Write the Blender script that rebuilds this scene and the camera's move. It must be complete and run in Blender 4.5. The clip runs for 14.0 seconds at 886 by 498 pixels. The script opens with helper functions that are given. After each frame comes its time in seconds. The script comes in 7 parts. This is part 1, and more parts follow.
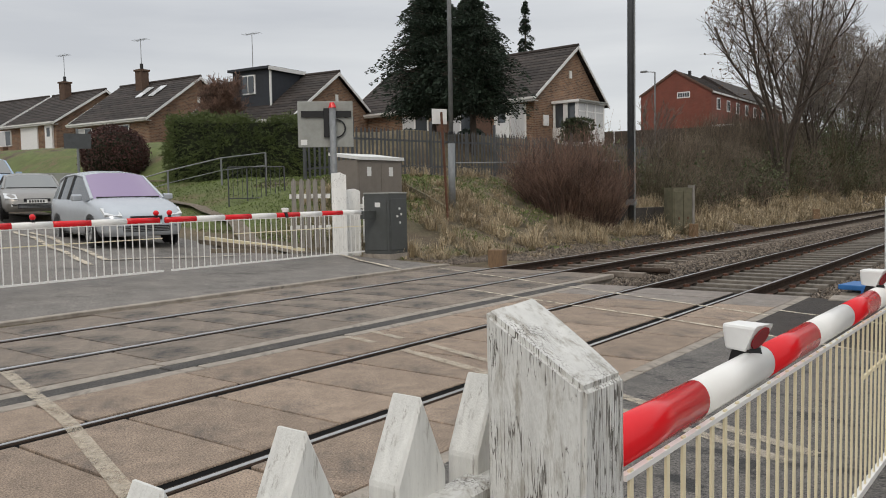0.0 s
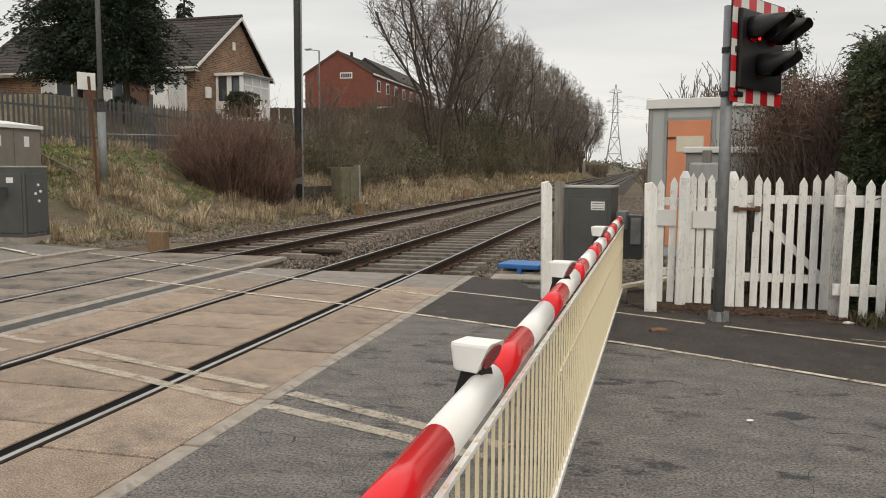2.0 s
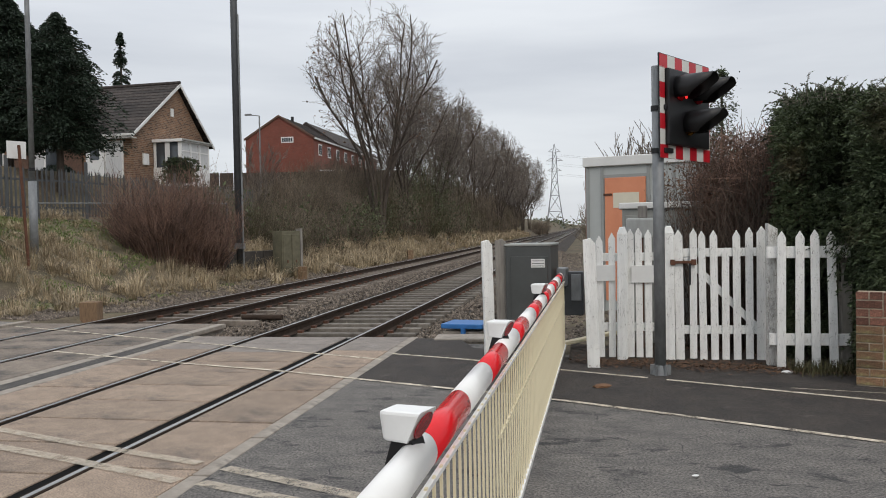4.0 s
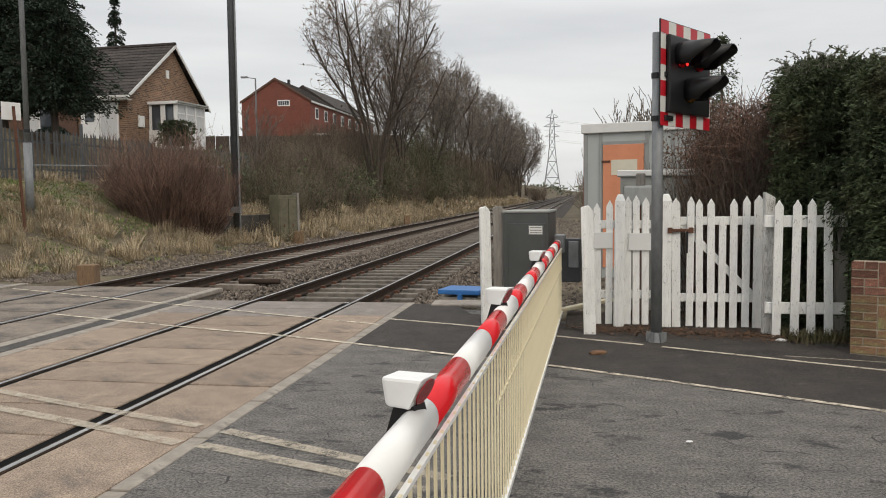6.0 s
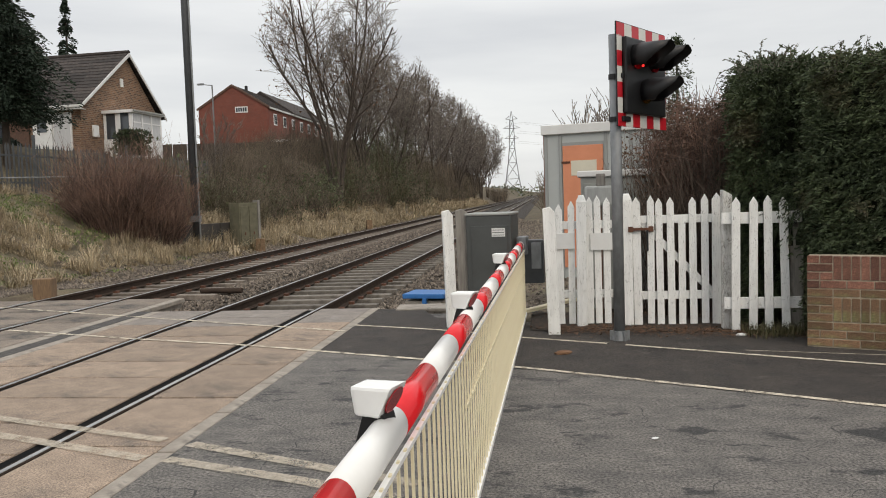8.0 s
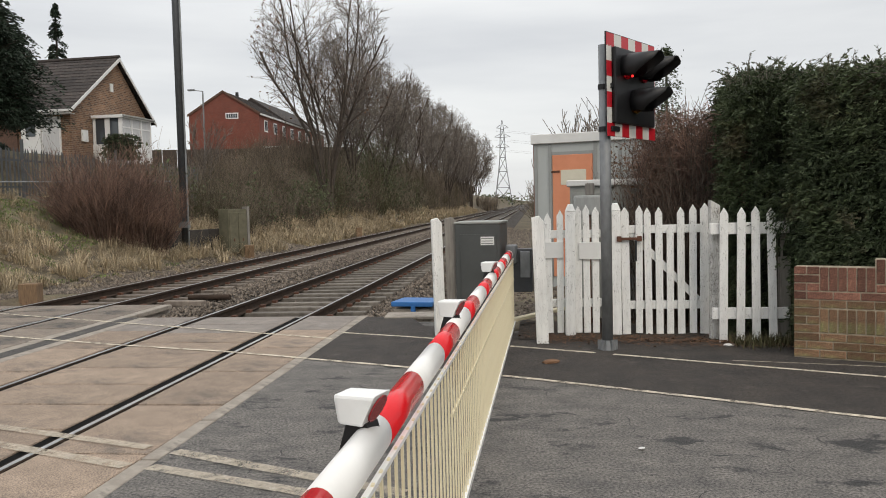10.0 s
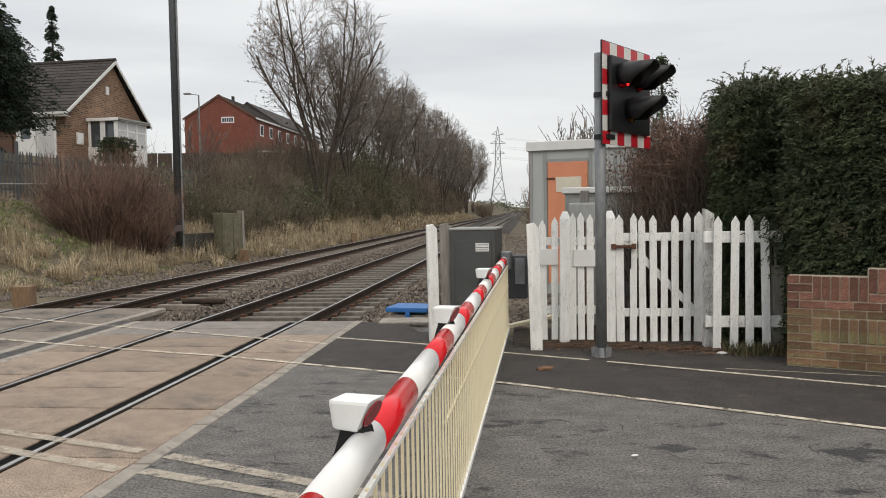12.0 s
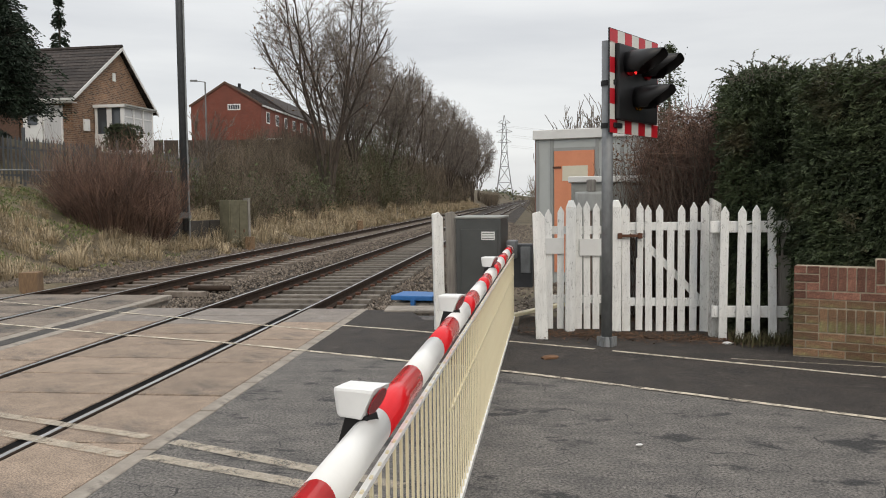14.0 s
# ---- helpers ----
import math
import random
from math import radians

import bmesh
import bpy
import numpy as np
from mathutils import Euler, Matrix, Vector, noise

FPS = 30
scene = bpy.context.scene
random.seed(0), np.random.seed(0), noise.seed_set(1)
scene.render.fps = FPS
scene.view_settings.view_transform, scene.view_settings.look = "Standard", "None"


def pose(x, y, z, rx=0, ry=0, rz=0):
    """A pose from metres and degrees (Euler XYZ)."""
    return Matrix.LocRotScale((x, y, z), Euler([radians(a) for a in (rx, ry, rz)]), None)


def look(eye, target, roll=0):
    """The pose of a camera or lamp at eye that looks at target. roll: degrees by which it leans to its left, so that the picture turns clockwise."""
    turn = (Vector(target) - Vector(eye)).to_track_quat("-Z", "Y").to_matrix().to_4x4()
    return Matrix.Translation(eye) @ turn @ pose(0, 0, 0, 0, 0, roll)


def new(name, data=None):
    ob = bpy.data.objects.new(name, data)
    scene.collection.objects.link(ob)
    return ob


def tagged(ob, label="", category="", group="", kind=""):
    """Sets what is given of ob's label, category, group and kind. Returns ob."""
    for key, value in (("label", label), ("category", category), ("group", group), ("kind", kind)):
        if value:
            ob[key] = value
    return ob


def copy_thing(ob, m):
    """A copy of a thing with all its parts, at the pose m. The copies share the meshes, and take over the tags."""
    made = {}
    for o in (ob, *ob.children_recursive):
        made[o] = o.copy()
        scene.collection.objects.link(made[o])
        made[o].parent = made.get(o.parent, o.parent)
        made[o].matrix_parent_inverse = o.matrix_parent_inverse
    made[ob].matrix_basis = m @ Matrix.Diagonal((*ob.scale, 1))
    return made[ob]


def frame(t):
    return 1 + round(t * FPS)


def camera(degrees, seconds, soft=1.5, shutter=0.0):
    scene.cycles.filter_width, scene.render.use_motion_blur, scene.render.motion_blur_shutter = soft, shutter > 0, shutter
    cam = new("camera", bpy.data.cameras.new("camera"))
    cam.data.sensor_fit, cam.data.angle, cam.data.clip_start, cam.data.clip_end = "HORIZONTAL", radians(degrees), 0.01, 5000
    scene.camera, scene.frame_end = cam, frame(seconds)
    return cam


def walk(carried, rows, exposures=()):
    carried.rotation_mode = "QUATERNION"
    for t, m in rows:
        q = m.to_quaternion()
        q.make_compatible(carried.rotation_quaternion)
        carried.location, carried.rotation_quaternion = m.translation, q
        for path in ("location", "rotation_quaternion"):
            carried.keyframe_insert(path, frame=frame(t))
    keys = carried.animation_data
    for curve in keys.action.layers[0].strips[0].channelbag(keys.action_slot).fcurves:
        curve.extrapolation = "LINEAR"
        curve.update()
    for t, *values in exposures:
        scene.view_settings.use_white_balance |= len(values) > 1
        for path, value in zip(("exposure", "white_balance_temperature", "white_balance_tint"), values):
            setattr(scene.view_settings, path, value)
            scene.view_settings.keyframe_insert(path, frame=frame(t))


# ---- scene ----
cam = camera(57.0, 14.0, soft=1.0)
PATH = [
    (0, (3.515, -0.515, 1.451), (2.31, 1.076, 1.316), -1.0),
    (0.2, (3.395, -0.434, 1.491), (2.303, 1.237, 1.361), -1.1),
    (0.5, (3.267, -0.317, 1.49), (2.401, 1.481, 1.367), -0.6),
    (0.8, (3.193, -0.232, 1.502), (2.606, 1.675, 1.365), -0.1),
    (1, (3.161, -0.191, 1.506), (2.717, 1.753, 1.36), 0.2),
    (1.5, (3.144, -0.058, 1.494), (2.787, 1.899, 1.291), -0.1),
    (2, (3.178, -0.084, 1.498), (2.701, 1.849, 1.301), 0.3),
    (2.5, (3.187, -0.035, 1.497), (2.679, 1.896, 1.384), 0.6),
    (3, (3.207, -0.017, 1.5), (2.766, 1.933, 1.448), -0.7),
    (3.5, (3.214, -0.015, 1.502), (2.825, 1.947, 1.465), -1.2),
    (4, (3.212, -0.002, 1.498), (2.865, 1.967, 1.448), -1.1),
    (6.5, (3.193, -0.014, 1.515), (2.864, 1.953, 1.373), -0.3),
    (7, (3.191, -0.01, 1.523), (2.918, 1.967, 1.397), -0.6),
    (7.5, (3.191, -0.02, 1.519), (2.937, 1.959, 1.389), -1.9),
    (10, (3.203, -0.009, 1.517), (2.979, 1.975, 1.407), -1.4),
    (10.5, (3.203, -0.015, 1.519), (2.98, 1.97, 1.418), -1.7),
    (11, (3.204, -0.016, 1.519), (2.987, 1.97, 1.425), -1.7),
    (11.5, (3.203, -0.017, 1.521), (2.988, 1.969, 1.424), -1.3),
    (12, (3.202, -0.024, 1.52), (2.991, 1.963, 1.424), -0.9),
    (12.5, (3.202, -0.018, 1.519), (2.991, 1.969, 1.42), -0.7),
    (13, (3.2, -0.013, 1.517), (2.983, 1.972, 1.405), -0.8),
    (13.5, (3.2, -0.017, 1.518), (2.978, 1.967, 1.398), -0.7),
    (14, (3.201, -0.014, 1.518), (2.976, 1.969, 1.394), -0.6),
]
walk(cam, [(t, look(eye, target, roll)) for t, eye, target, roll in PATH],
     [(0, -0.22, 7000, 11), (0.5, -0.45, 7000, 11), (1.0, -0.28, 7050, 11), (1.5, -0.12, 7400, 11), (2, -0.04, 7550, 11), (3, -0.38, 6800, 11), (4, -0.15, 6750, 11), (6.5, -0.05, 7250, 11), (7.5, -0.01, 7200, 11), (10.5, -0.01, 7100, 11), (14, -0.02, 7100, 11)])

# ---- world and light ----
world = bpy.data.worlds.new("overcast_sky")
scene.world = world
world.use_nodes = True
wn, wl = world.node_tree.nodes, world.node_tree.links
wn.clear()
w_out = wn.new("ShaderNodeOutputWorld")
w_bg = wn.new("ShaderNodeBackground")
w_sky = wn.new("ShaderNodeTexSky")
w_sky.sky_type, w_sky.sun_disc = "NISHITA", False
w_sky.sun_elevation, w_sky.sun_rotation = radians(32), radians(150)
w_mul = wn.new("ShaderNodeMix")
w_mul.data_type, w_mul.blend_type = "RGBA", "MULTIPLY"
w_mul.inputs[0].default_value = 1.0
w_mul.inputs[7].default_value = (0.11, 0.11, 0.11, 1)
w_tc = wn.new("ShaderNodeTexCoord")
w_map = wn.new("ShaderNodeMapping")
w_map.inputs["Scale"].default_value = (1.0, 1.0, 7.0)
w_noise = wn.new("ShaderNodeTexNoise")
w_noise.inputs["Scale"].default_value = 1.7
w_noise.inputs["Detail"].default_value = 6
w_noise.inputs["Roughness"].default_value = 0.5
w_ramp = wn.new("ShaderNodeValToRGB")
w_ramp.color_ramp.elements[0].position, w_ramp.color_ramp.elements[0].color = 0.33, (0.65, 0.705, 0.79, 1)
w_ramp.color_ramp.elements[1].position, w_ramp.color_ramp.elements[1].color = 0.67, (0.865, 0.925, 0.995, 1)
w_mix = wn.new("ShaderNodeMix")
w_mix.data_type = "RGBA"
w_mix.inputs[0].default_value = 0.92
wl.new(w_tc.outputs["Generated"], w_map.inputs["Vector"])
wl.new(w_map.outputs["Vector"], w_noise.inputs["Vector"])
wl.new(w_noise.outputs["Fac"], w_ramp.inputs["Fac"])
wl.new(w_sky.outputs["Color"], w_mul.inputs[6])
wl.new(w_mul.outputs[2], w_mix.inputs[6])
wl.new(w_ramp.outputs["Color"], w_mix.inputs[7])
w_sep = wn.new("ShaderNodeSeparateXYZ")
wl.new(w_tc.outputs["Generated"], w_sep.inputs["Vector"])
w_zen = wn.new("ShaderNodeMapRange")
w_zen.inputs["From Min"].default_value, w_zen.inputs["From Max"].default_value = 0.2, 1.0
w_zen.inputs["To Min"].default_value, w_zen.inputs["To Max"].default_value = 1.0, 2.0
wl.new(w_sep.outputs["Z"], w_zen.inputs["Value"])
w_cie = wn.new("ShaderNodeMix")
w_cie.data_type, w_cie.blend_type = "RGBA", "MULTIPLY"
w_cie.inputs[0].default_value = 1.0
wl.new(w_mix.outputs[2], w_cie.inputs[6])
wl.new(w_zen.outputs["Result"], w_cie.inputs[7])
wl.new(w_cie.outputs[2], w_bg.inputs["Color"])
w_bg.inputs["Strength"].default_value = 1.0
wl.new(w_bg.outputs["Background"], w_out.inputs["Surface"])

sun_data = bpy.data.lights.new("sun", "SUN")
sun_data.energy, sun_data.angle, sun_data.color = 1.0, radians(25), (1.0, 0.93, 0.83)
sun = new("sun", sun_data)
sun.matrix_world = look((40, -60, 70), (0, 10, 0))

# ---- helpers ----
rng = random.Random(7)
nrg = np.random.default_rng(11)


def smooth(v):
    v = max(0.0, min(1.0, v))
    return v * v * (3 - 2 * v)


def mat(name, col, col2=None, rough=0.8, metal=0.0, scale=6.0, bump=0.15, bscale=60.0, stain=None, stain_scale=0.8,
        stain_lo=0.5, stain_w=0.12, rand=0.0, stretch=(1, 1, 1), coords="Object", spec=0.4, island=0.0, speck=0.0, speck_scale=110.0):
    m = bpy.data.materials.new(name)
    m.use_nodes = True
    n, l = m.node_tree.nodes, m.node_tree.links
    b = n["Principled BSDF"]
    b.inputs["Roughness"].default_value, b.inputs["Metallic"].default_value = rough, metal
    b.inputs["Specular IOR Level"].default_value = spec
    tc = n.new("ShaderNodeTexCoord")
    mp = n.new("ShaderNodeMapping")
    mp.inputs["Scale"].default_value = stretch
    l.new(tc.outputs[coords], mp.inputs["Vector"])
    nz = n.new("ShaderNodeTexNoise")
    nz.inputs["Scale"].default_value, nz.inputs["Detail"].default_value = scale, 7
    nz.inputs["Roughness"].default_value = 0.65
    l.new(mp.outputs["Vector"], nz.inputs["Vector"])
    cr = n.new("ShaderNodeValToRGB")
    c2 = col2 or tuple(c * 0.72 for c in col)
    cr.color_ramp.elements[0].position, cr.color_ramp.elements[0].color = 0.33, (*c2, 1)
    cr.color_ramp.elements[1].position, cr.color_ramp.elements[1].color = 0.67, (*col, 1)
    l.new(nz.outputs["Fac"], cr.inputs["Fac"])
    out = cr.outputs["Color"]
    if stain:
        n2 = n.new("ShaderNodeTexNoise")
        n2.inputs["Scale"].default_value, n2.inputs["Detail"].default_value = stain_scale, 8
        n2.inputs["Roughness"].default_value = 0.72
        l.new(mp.outputs["Vector"], n2.inputs["Vector"])
        r2 = n.new("ShaderNodeValToRGB")
        r2.color_ramp.elements[0].position, r2.color_ramp.elements[0].color = stain_lo, (0, 0, 0, 1)
        r2.color_ramp.elements[1].position, r2.color_ramp.elements[1].color = stain_lo + stain_w, (1, 1, 1, 1)
        l.new(n2.outputs["Fac"], r2.inputs["Fac"])
        mx = n.new("ShaderNodeMix")
        mx.data_type = "RGBA"
        l.new(r2.outputs["Color"], mx.inputs[0])
        l.new(out, mx.inputs[6])
        mx.inputs[7].default_value = (*stain, 1)
        out = mx.outputs[2]
    if speck:
        n3 = n.new("ShaderNodeTexNoise")
        n3.inputs["Scale"].default_value, n3.inputs["Detail"].default_value = speck_scale, 6
        n3.inputs["Roughness"].default_value = 0.75
        l.new(tc.outputs[coords], n3.inputs["Vector"])
        m3 = n.new("ShaderNodeMapRange")
        m3.inputs["From Min"].default_value, m3.inputs["From Max"].default_value = 0.36, 0.64
        m3.inputs["To Min"].default_value, m3.inputs["To Max"].default_value = 1 - speck, 1 + speck
        l.new(n3.outputs["Fac"], m3.inputs["Value"])
        x3 = n.new("ShaderNodeMix")
        x3.data_type, x3.blend_type = "RGBA", "MULTIPLY"
        x3.inputs[0].default_value = 1.0
        l.new(out, x3.inputs[6])
        l.new(m3.outputs["Result"], x3.inputs[7])
        out = x3.outputs[2]
    if rand or island:
        if rand:
            oi = n.new("ShaderNodeObjectInfo")
            src = oi.outputs["Random"]
        else:
            ge = n.new("ShaderNodeNewGeometry")
            src = ge.outputs["Random Per Island"]
        mr = n.new("ShaderNodeMapRange")
        k = rand or island
        mr.inputs["To Min"].default_value, mr.inputs["To Max"].default_value = 1 - k, 1 + k
        l.new(src, mr.inputs["Value"])
        mm = n.new("ShaderNodeMix")
        mm.data_type, mm.blend_type = "RGBA", "MULTIPLY"
        mm.inputs[0].default_value = 1.0
        l.new(out, mm.inputs[6])
        l.new(mr.outputs["Result"], mm.inputs[7])
        out = mm.outputs[2]
    l.new(out, b.inputs["Base Color"])
    if bump:
        nb = n.new("ShaderNodeTexNoise")
        nb.inputs["Scale"].default_value, nb.inputs["Detail"].default_value = bscale, 4
        l.new(mp.outputs["Vector"], nb.inputs["Vector"])
        bp = n.new("ShaderNodeBump")
        bp.inputs["Strength"].default_value, bp.inputs["Distance"].default_value = bump, 0.02
        l.new(nb.outputs["Fac"], bp.inputs["Height"])
        l.new(bp.outputs["Normal"], b.inputs["Normal"])
    return m


def brick_mat(name, c1, c2, mortar, bw=0.225, bh=0.075, mort=0.01):
    m = mat(name, c1, c2, rough=0.9, coords="UV", scale=3, bump=0.1)
    n, l = m.node_tree.nodes, m.node_tree.links
    tc = n.new("ShaderNodeTexCoord")
    br = n.new("ShaderNodeTexBrick")
    br.inputs["Color1"].default_value, br.inputs["Color2"].default_value = (*c1, 1), (*c2, 1)
    br.inputs["Mortar"].default_value = (*mortar, 1)
    br.inputs["Scale"].default_value, br.inputs["Mortar Size"].default_value = 1.0, mort
    br.inputs["Brick Width"].default_value, br.inputs["Row Height"].default_value = bw, bh
    l.new(tc.outputs["UV"], br.inputs["Vector"])
    nz = n.new("ShaderNodeTexNoise")
    nz.inputs["Scale"].default_value, nz.inputs["Detail"].default_value = 1.2, 6
    l.new(tc.outputs["UV"], nz.inputs["Vector"])
    mr = n.new("ShaderNodeMapRange")
    mr.inputs["To Min"].default_value, mr.inputs["To Max"].default_value = 0.7, 1.3
    l.new(nz.outputs["Fac"], mr.inputs["Value"])
    mm = n.new("ShaderNodeMix")
    mm.data_type, mm.blend_type = "RGBA", "MULTIPLY"
    mm.inputs[0].default_value = 1.0
    l.new(br.outputs["Color"], mm.inputs[6])
    l.new(mr.outputs["Result"], mm.inputs[7])
    l.new(mm.outputs[2], n["Principled BSDF"].inputs["Base Color"])
    return m


def glass_mat(name, col=(0.03, 0.035, 0.04), rough=0.05):
    m = bpy.data.materials.new(name)
    m.use_nodes = True
    b = m.node_tree.nodes["Principled BSDF"]
    b.inputs["Base Color"].default_value = (*col, 1)
    b.inputs["Roughness"].default_value = rough
    b.inputs["Specular IOR Level"].default_value = 0.8
    return m


def paint_mat(name, paint, wood, amount=0.45, stretch=(6, 6, 0.8), rough=0.7, grain=0.5):
    """Weathered paint: flakes lost along the grain show the wood, with grey dirt."""
    m = mat(name, paint, tuple(c * 0.8 for c in paint), rough=rough, scale=2.0, bump=0.25, bscale=25, stretch=stretch, stain=wood,
            stain_scale=3.0, stain_lo=amount)
    return m


def link_mesh(name, me, material, parent=None):
    if material is not None and not me.materials:
        me.materials.append(material)
    ob = new(name, me)
    if parent is not None:
        ob.parent = parent
    return ob


def part(name, bm, material, parent, label="", smooth_faces=False):
    me = bpy.data.meshes.new(name)
    bm.normal_update()
    uv = bm.loops.layers.uv.new("UVMap")
    for f in bm.faces:
        nn = f.normal
        f.smooth = smooth_faces
        if abs(nn.z) > 0.9:
            for lp in f.loops:
                lp[uv].uv = (lp.vert.co.x, lp.vert.co.y)
        else:
            t = Vector((-nn.y, nn.x, 0)).normalized()
            up = nn.cross(t)
            for lp in f.loops:
                lp[uv].uv = (lp.vert.co.dot(t), lp.vert.co.dot(up))
    bm.to_mesh(me)
    bm.free()
    ob = link_mesh(name, me, material, parent)
    if label:
        ob["label"] = label
    return ob


def thing(name, label, category, m, group="", kind=""):
    ob = new(name)
    ob.empty_display_size = 0.1
    ob.matrix_world = m
    return tagged(ob, label, category, group, kind)


def bx(bm, x0, x1, y0, y1, z0, z1, bev=0.0, m=None):
    g = bmesh.ops.create_cube(bm, size=1.0)
    vs = g["verts"]
    for v in vs:
        v.co = Vector(((x0 + x1) / 2 + v.co.x * (x1 - x0), (y0 + y1) / 2 + v.co.y * (y1 - y0), (z0 + z1) / 2 + v.co.z * (z1 - z0)))
    if bev:
        es = list({e for v in vs for e in v.link_edges})
        r = bmesh.ops.bevel(bm, geom=es, offset=bev, segments=2 if bev > 0.01 else 1, affect="EDGES", profile=0.6)
        vs = list({v for f in r["faces"] for v in f.verts} | {v for v in vs if v.is_valid})
    if m is not None:
        bmesh.ops.transform(bm, matrix=m, verts=vs)
    return vs


def cyl(bm, p0, p1, r0, r1=None, seg=12, caps=True):
    p0, p1 = Vector(p0), Vector(p1)
    r1 = r0 if r1 is None else r1
    d = p1 - p0
    q = d.to_track_quat("Z", "Y").to_matrix()
    rings = []
    for p, r in ((p0, r0), (p1, r1)):
        rings.append([bm.verts.new(p + q @ Vector((r * math.cos(2 * math.pi * k / seg), r * math.sin(2 * math.pi * k / seg), 0))) for k in range(seg)])
    for k in range(seg):
        bm.faces.new((rings[0][k], rings[0][(k + 1) % seg], rings[1][(k + 1) % seg], rings[1][k]))
    if caps:
        bm.faces.new(rings[0][::-1])
        bm.faces.new(rings[1])


def extrude_poly(bm, pts, ext):
    a = [bm.verts.new(Vector(p)) for p in pts]
    b = [bm.verts.new(Vector(p) + Vector(ext)) for p in pts]
    n = len(a)
    bm.faces.new(a[::-1])
    bm.faces.new(b)
    for k in range(n):
        bm.faces.new((a[k], a[(k + 1) % n], b[(k + 1) % n], b[k]))
    bmesh.ops.recalc_face_normals(bm, faces=bm.faces[:])


def loft(bm, rings, close=True):
    vs = [[bm.verts.new(Vector(p)) for p in r] for r in rings]
    n = len(vs[0])
    for a, b in zip(vs, vs[1:]):
        for k in range(n):
            bm.faces.new((a[k], a[(k + 1) % n], b[(k + 1) % n], b[k]))
    if close:
        bm.faces.new(vs[0][::-1])
        bm.faces.new(vs[-1])
    bmesh.ops.recalc_face_normals(bm, faces=bm.faces[:])


def one(fn, *a, **k):
    b = bmesh.new()
    fn(b, *a, **k)
    return b


def fast_mesh(name, verts, faces, smooth_faces=False):
    """A mesh from arrays of vertices and of equal-sized faces."""
    verts, faces = np.asarray(verts, np.float32), np.asarray(faces, np.int32)
    me = bpy.data.meshes.new(name)
    k = faces.shape[1]
    me.vertices.add(len(verts))
    me.vertices.foreach_set("co", verts.ravel())
    me.loops.add(faces.size)
    me.loops.foreach_set("vertex_index", faces.ravel())
    me.polygons.add(len(faces))
    me.polygons.foreach_set("loop_start", np.arange(0, faces.size, k, dtype=np.int32))
    me.update(calc_edges=True)
    me.validate()
    return me


def tubes(p0, p1, r0, r1, sides=3):
    """Many tapered sticks as one set of vertices and quads."""
    p0, p1 = np.asarray(p0, float), np.asarray(p1, float)
    r0, r1 = np.asarray(r0, float)[:, None], np.asarray(r1, float)[:, None]
    d = p1 - p0
    d /= np.linalg.norm(d, axis=1, keepdims=True) + 1e-9
    ref = np.where(np.abs(d[:, 2:3]) > 0.9, np.array([[1.0, 0, 0]]), np.array([[0, 0, 1.0]]))
    u = np.cross(d, ref)
    u /= np.linalg.norm(u, axis=1, keepdims=True) + 1e-9
    w = np.cross(d, u)
    n = len(p0)
    vs = []
    for p, r in ((p0, r0), (p1, r1)):
        for k in range(sides):
            a = 2 * math.pi * k / sides
            vs.append(p + r * (math.cos(a) * u + math.sin(a) * w))
    v = np.stack(vs, 1).reshape(-1, 3)
    base = np.arange(n)[:, None] * 2 * sides
    fs = []
    for k in range(sides):
        j = (k + 1) % sides
        fs.append(np.concatenate([base + k, base + j, base + sides + j, base + sides + k], 1))
    return v, np.concatenate(fs, 0)


def leaf_cloud(centres, size, up=0.3, aspect=2.2, gen=None, dirs=None):
    """One small bent leaf (two triangles) for each centre, turned at random."""
    gen = gen or nrg
    c = np.asarray(centres, float)
    n = len(c)
    d = gen.normal(size=(n, 3)) if dirs is None else np.asarray(dirs) + gen.normal(size=(n, 3)) * 0.35
    d[:, 2] += up
    d /= np.linalg.norm(d, axis=1, keepdims=True)
    s = np.cross(d, gen.normal(size=(n, 3)))
    s /= np.linalg.norm(s, axis=1, keepdims=True) + 1e-9
    L = size * gen.uniform(0.6, 1.4, (n, 1))
    v = np.stack([c - d * L * 0.5, c + s * L / aspect * 0.5, c + d * L * 0.5, c - s * L / aspect * 0.5], 1).reshape(-1, 3)
    b = np.arange(n)[:, None] * 4
    return v, np.concatenate([b, b + 1, b + 2, b + 3], 1)


def join_arrays(items):
    vs, fs, o = [], [], 0
    for v, f in items:
        vs.append(v)
        fs.append(f + o)
        o += len(v)
    return np.concatenate(vs), np.concatenate(fs)


# ---- materials ----
M_asphalt = mat("asphalt", (0.155, 0.141, 0.126), (0.085, 0.079, 0.073), rough=0.75, scale=3.6, bump=0.35, bscale=110, stain=(0.034, 0.033, 0.032), stain_scale=1.25, stain_lo=0.55, stain_w=0.045, speck=0.9, speck_scale=60, stretch=(1.0, 1.5, 1))
M_asphalt_far = mat("weathered_asphalt", (0.21, 0.192, 0.172), (0.135, 0.124, 0.112), rough=0.85, scale=2.0, bump=0.2, bscale=90, stain=(0.09, 0.083, 0.076), stain_scale=0.8, stain_lo=0.55, speck=0.4, speck_scale=40)
M_pave = mat("footway_asphalt", (0.062, 0.052, 0.044), (0.032, 0.028, 0.026), rough=0.85, scale=3, bump=0.8, bscale=100, speck=0.55, speck_scale=45, stain=(0.11, 0.095, 0.08), stain_scale=2.5, stain_lo=0.6)
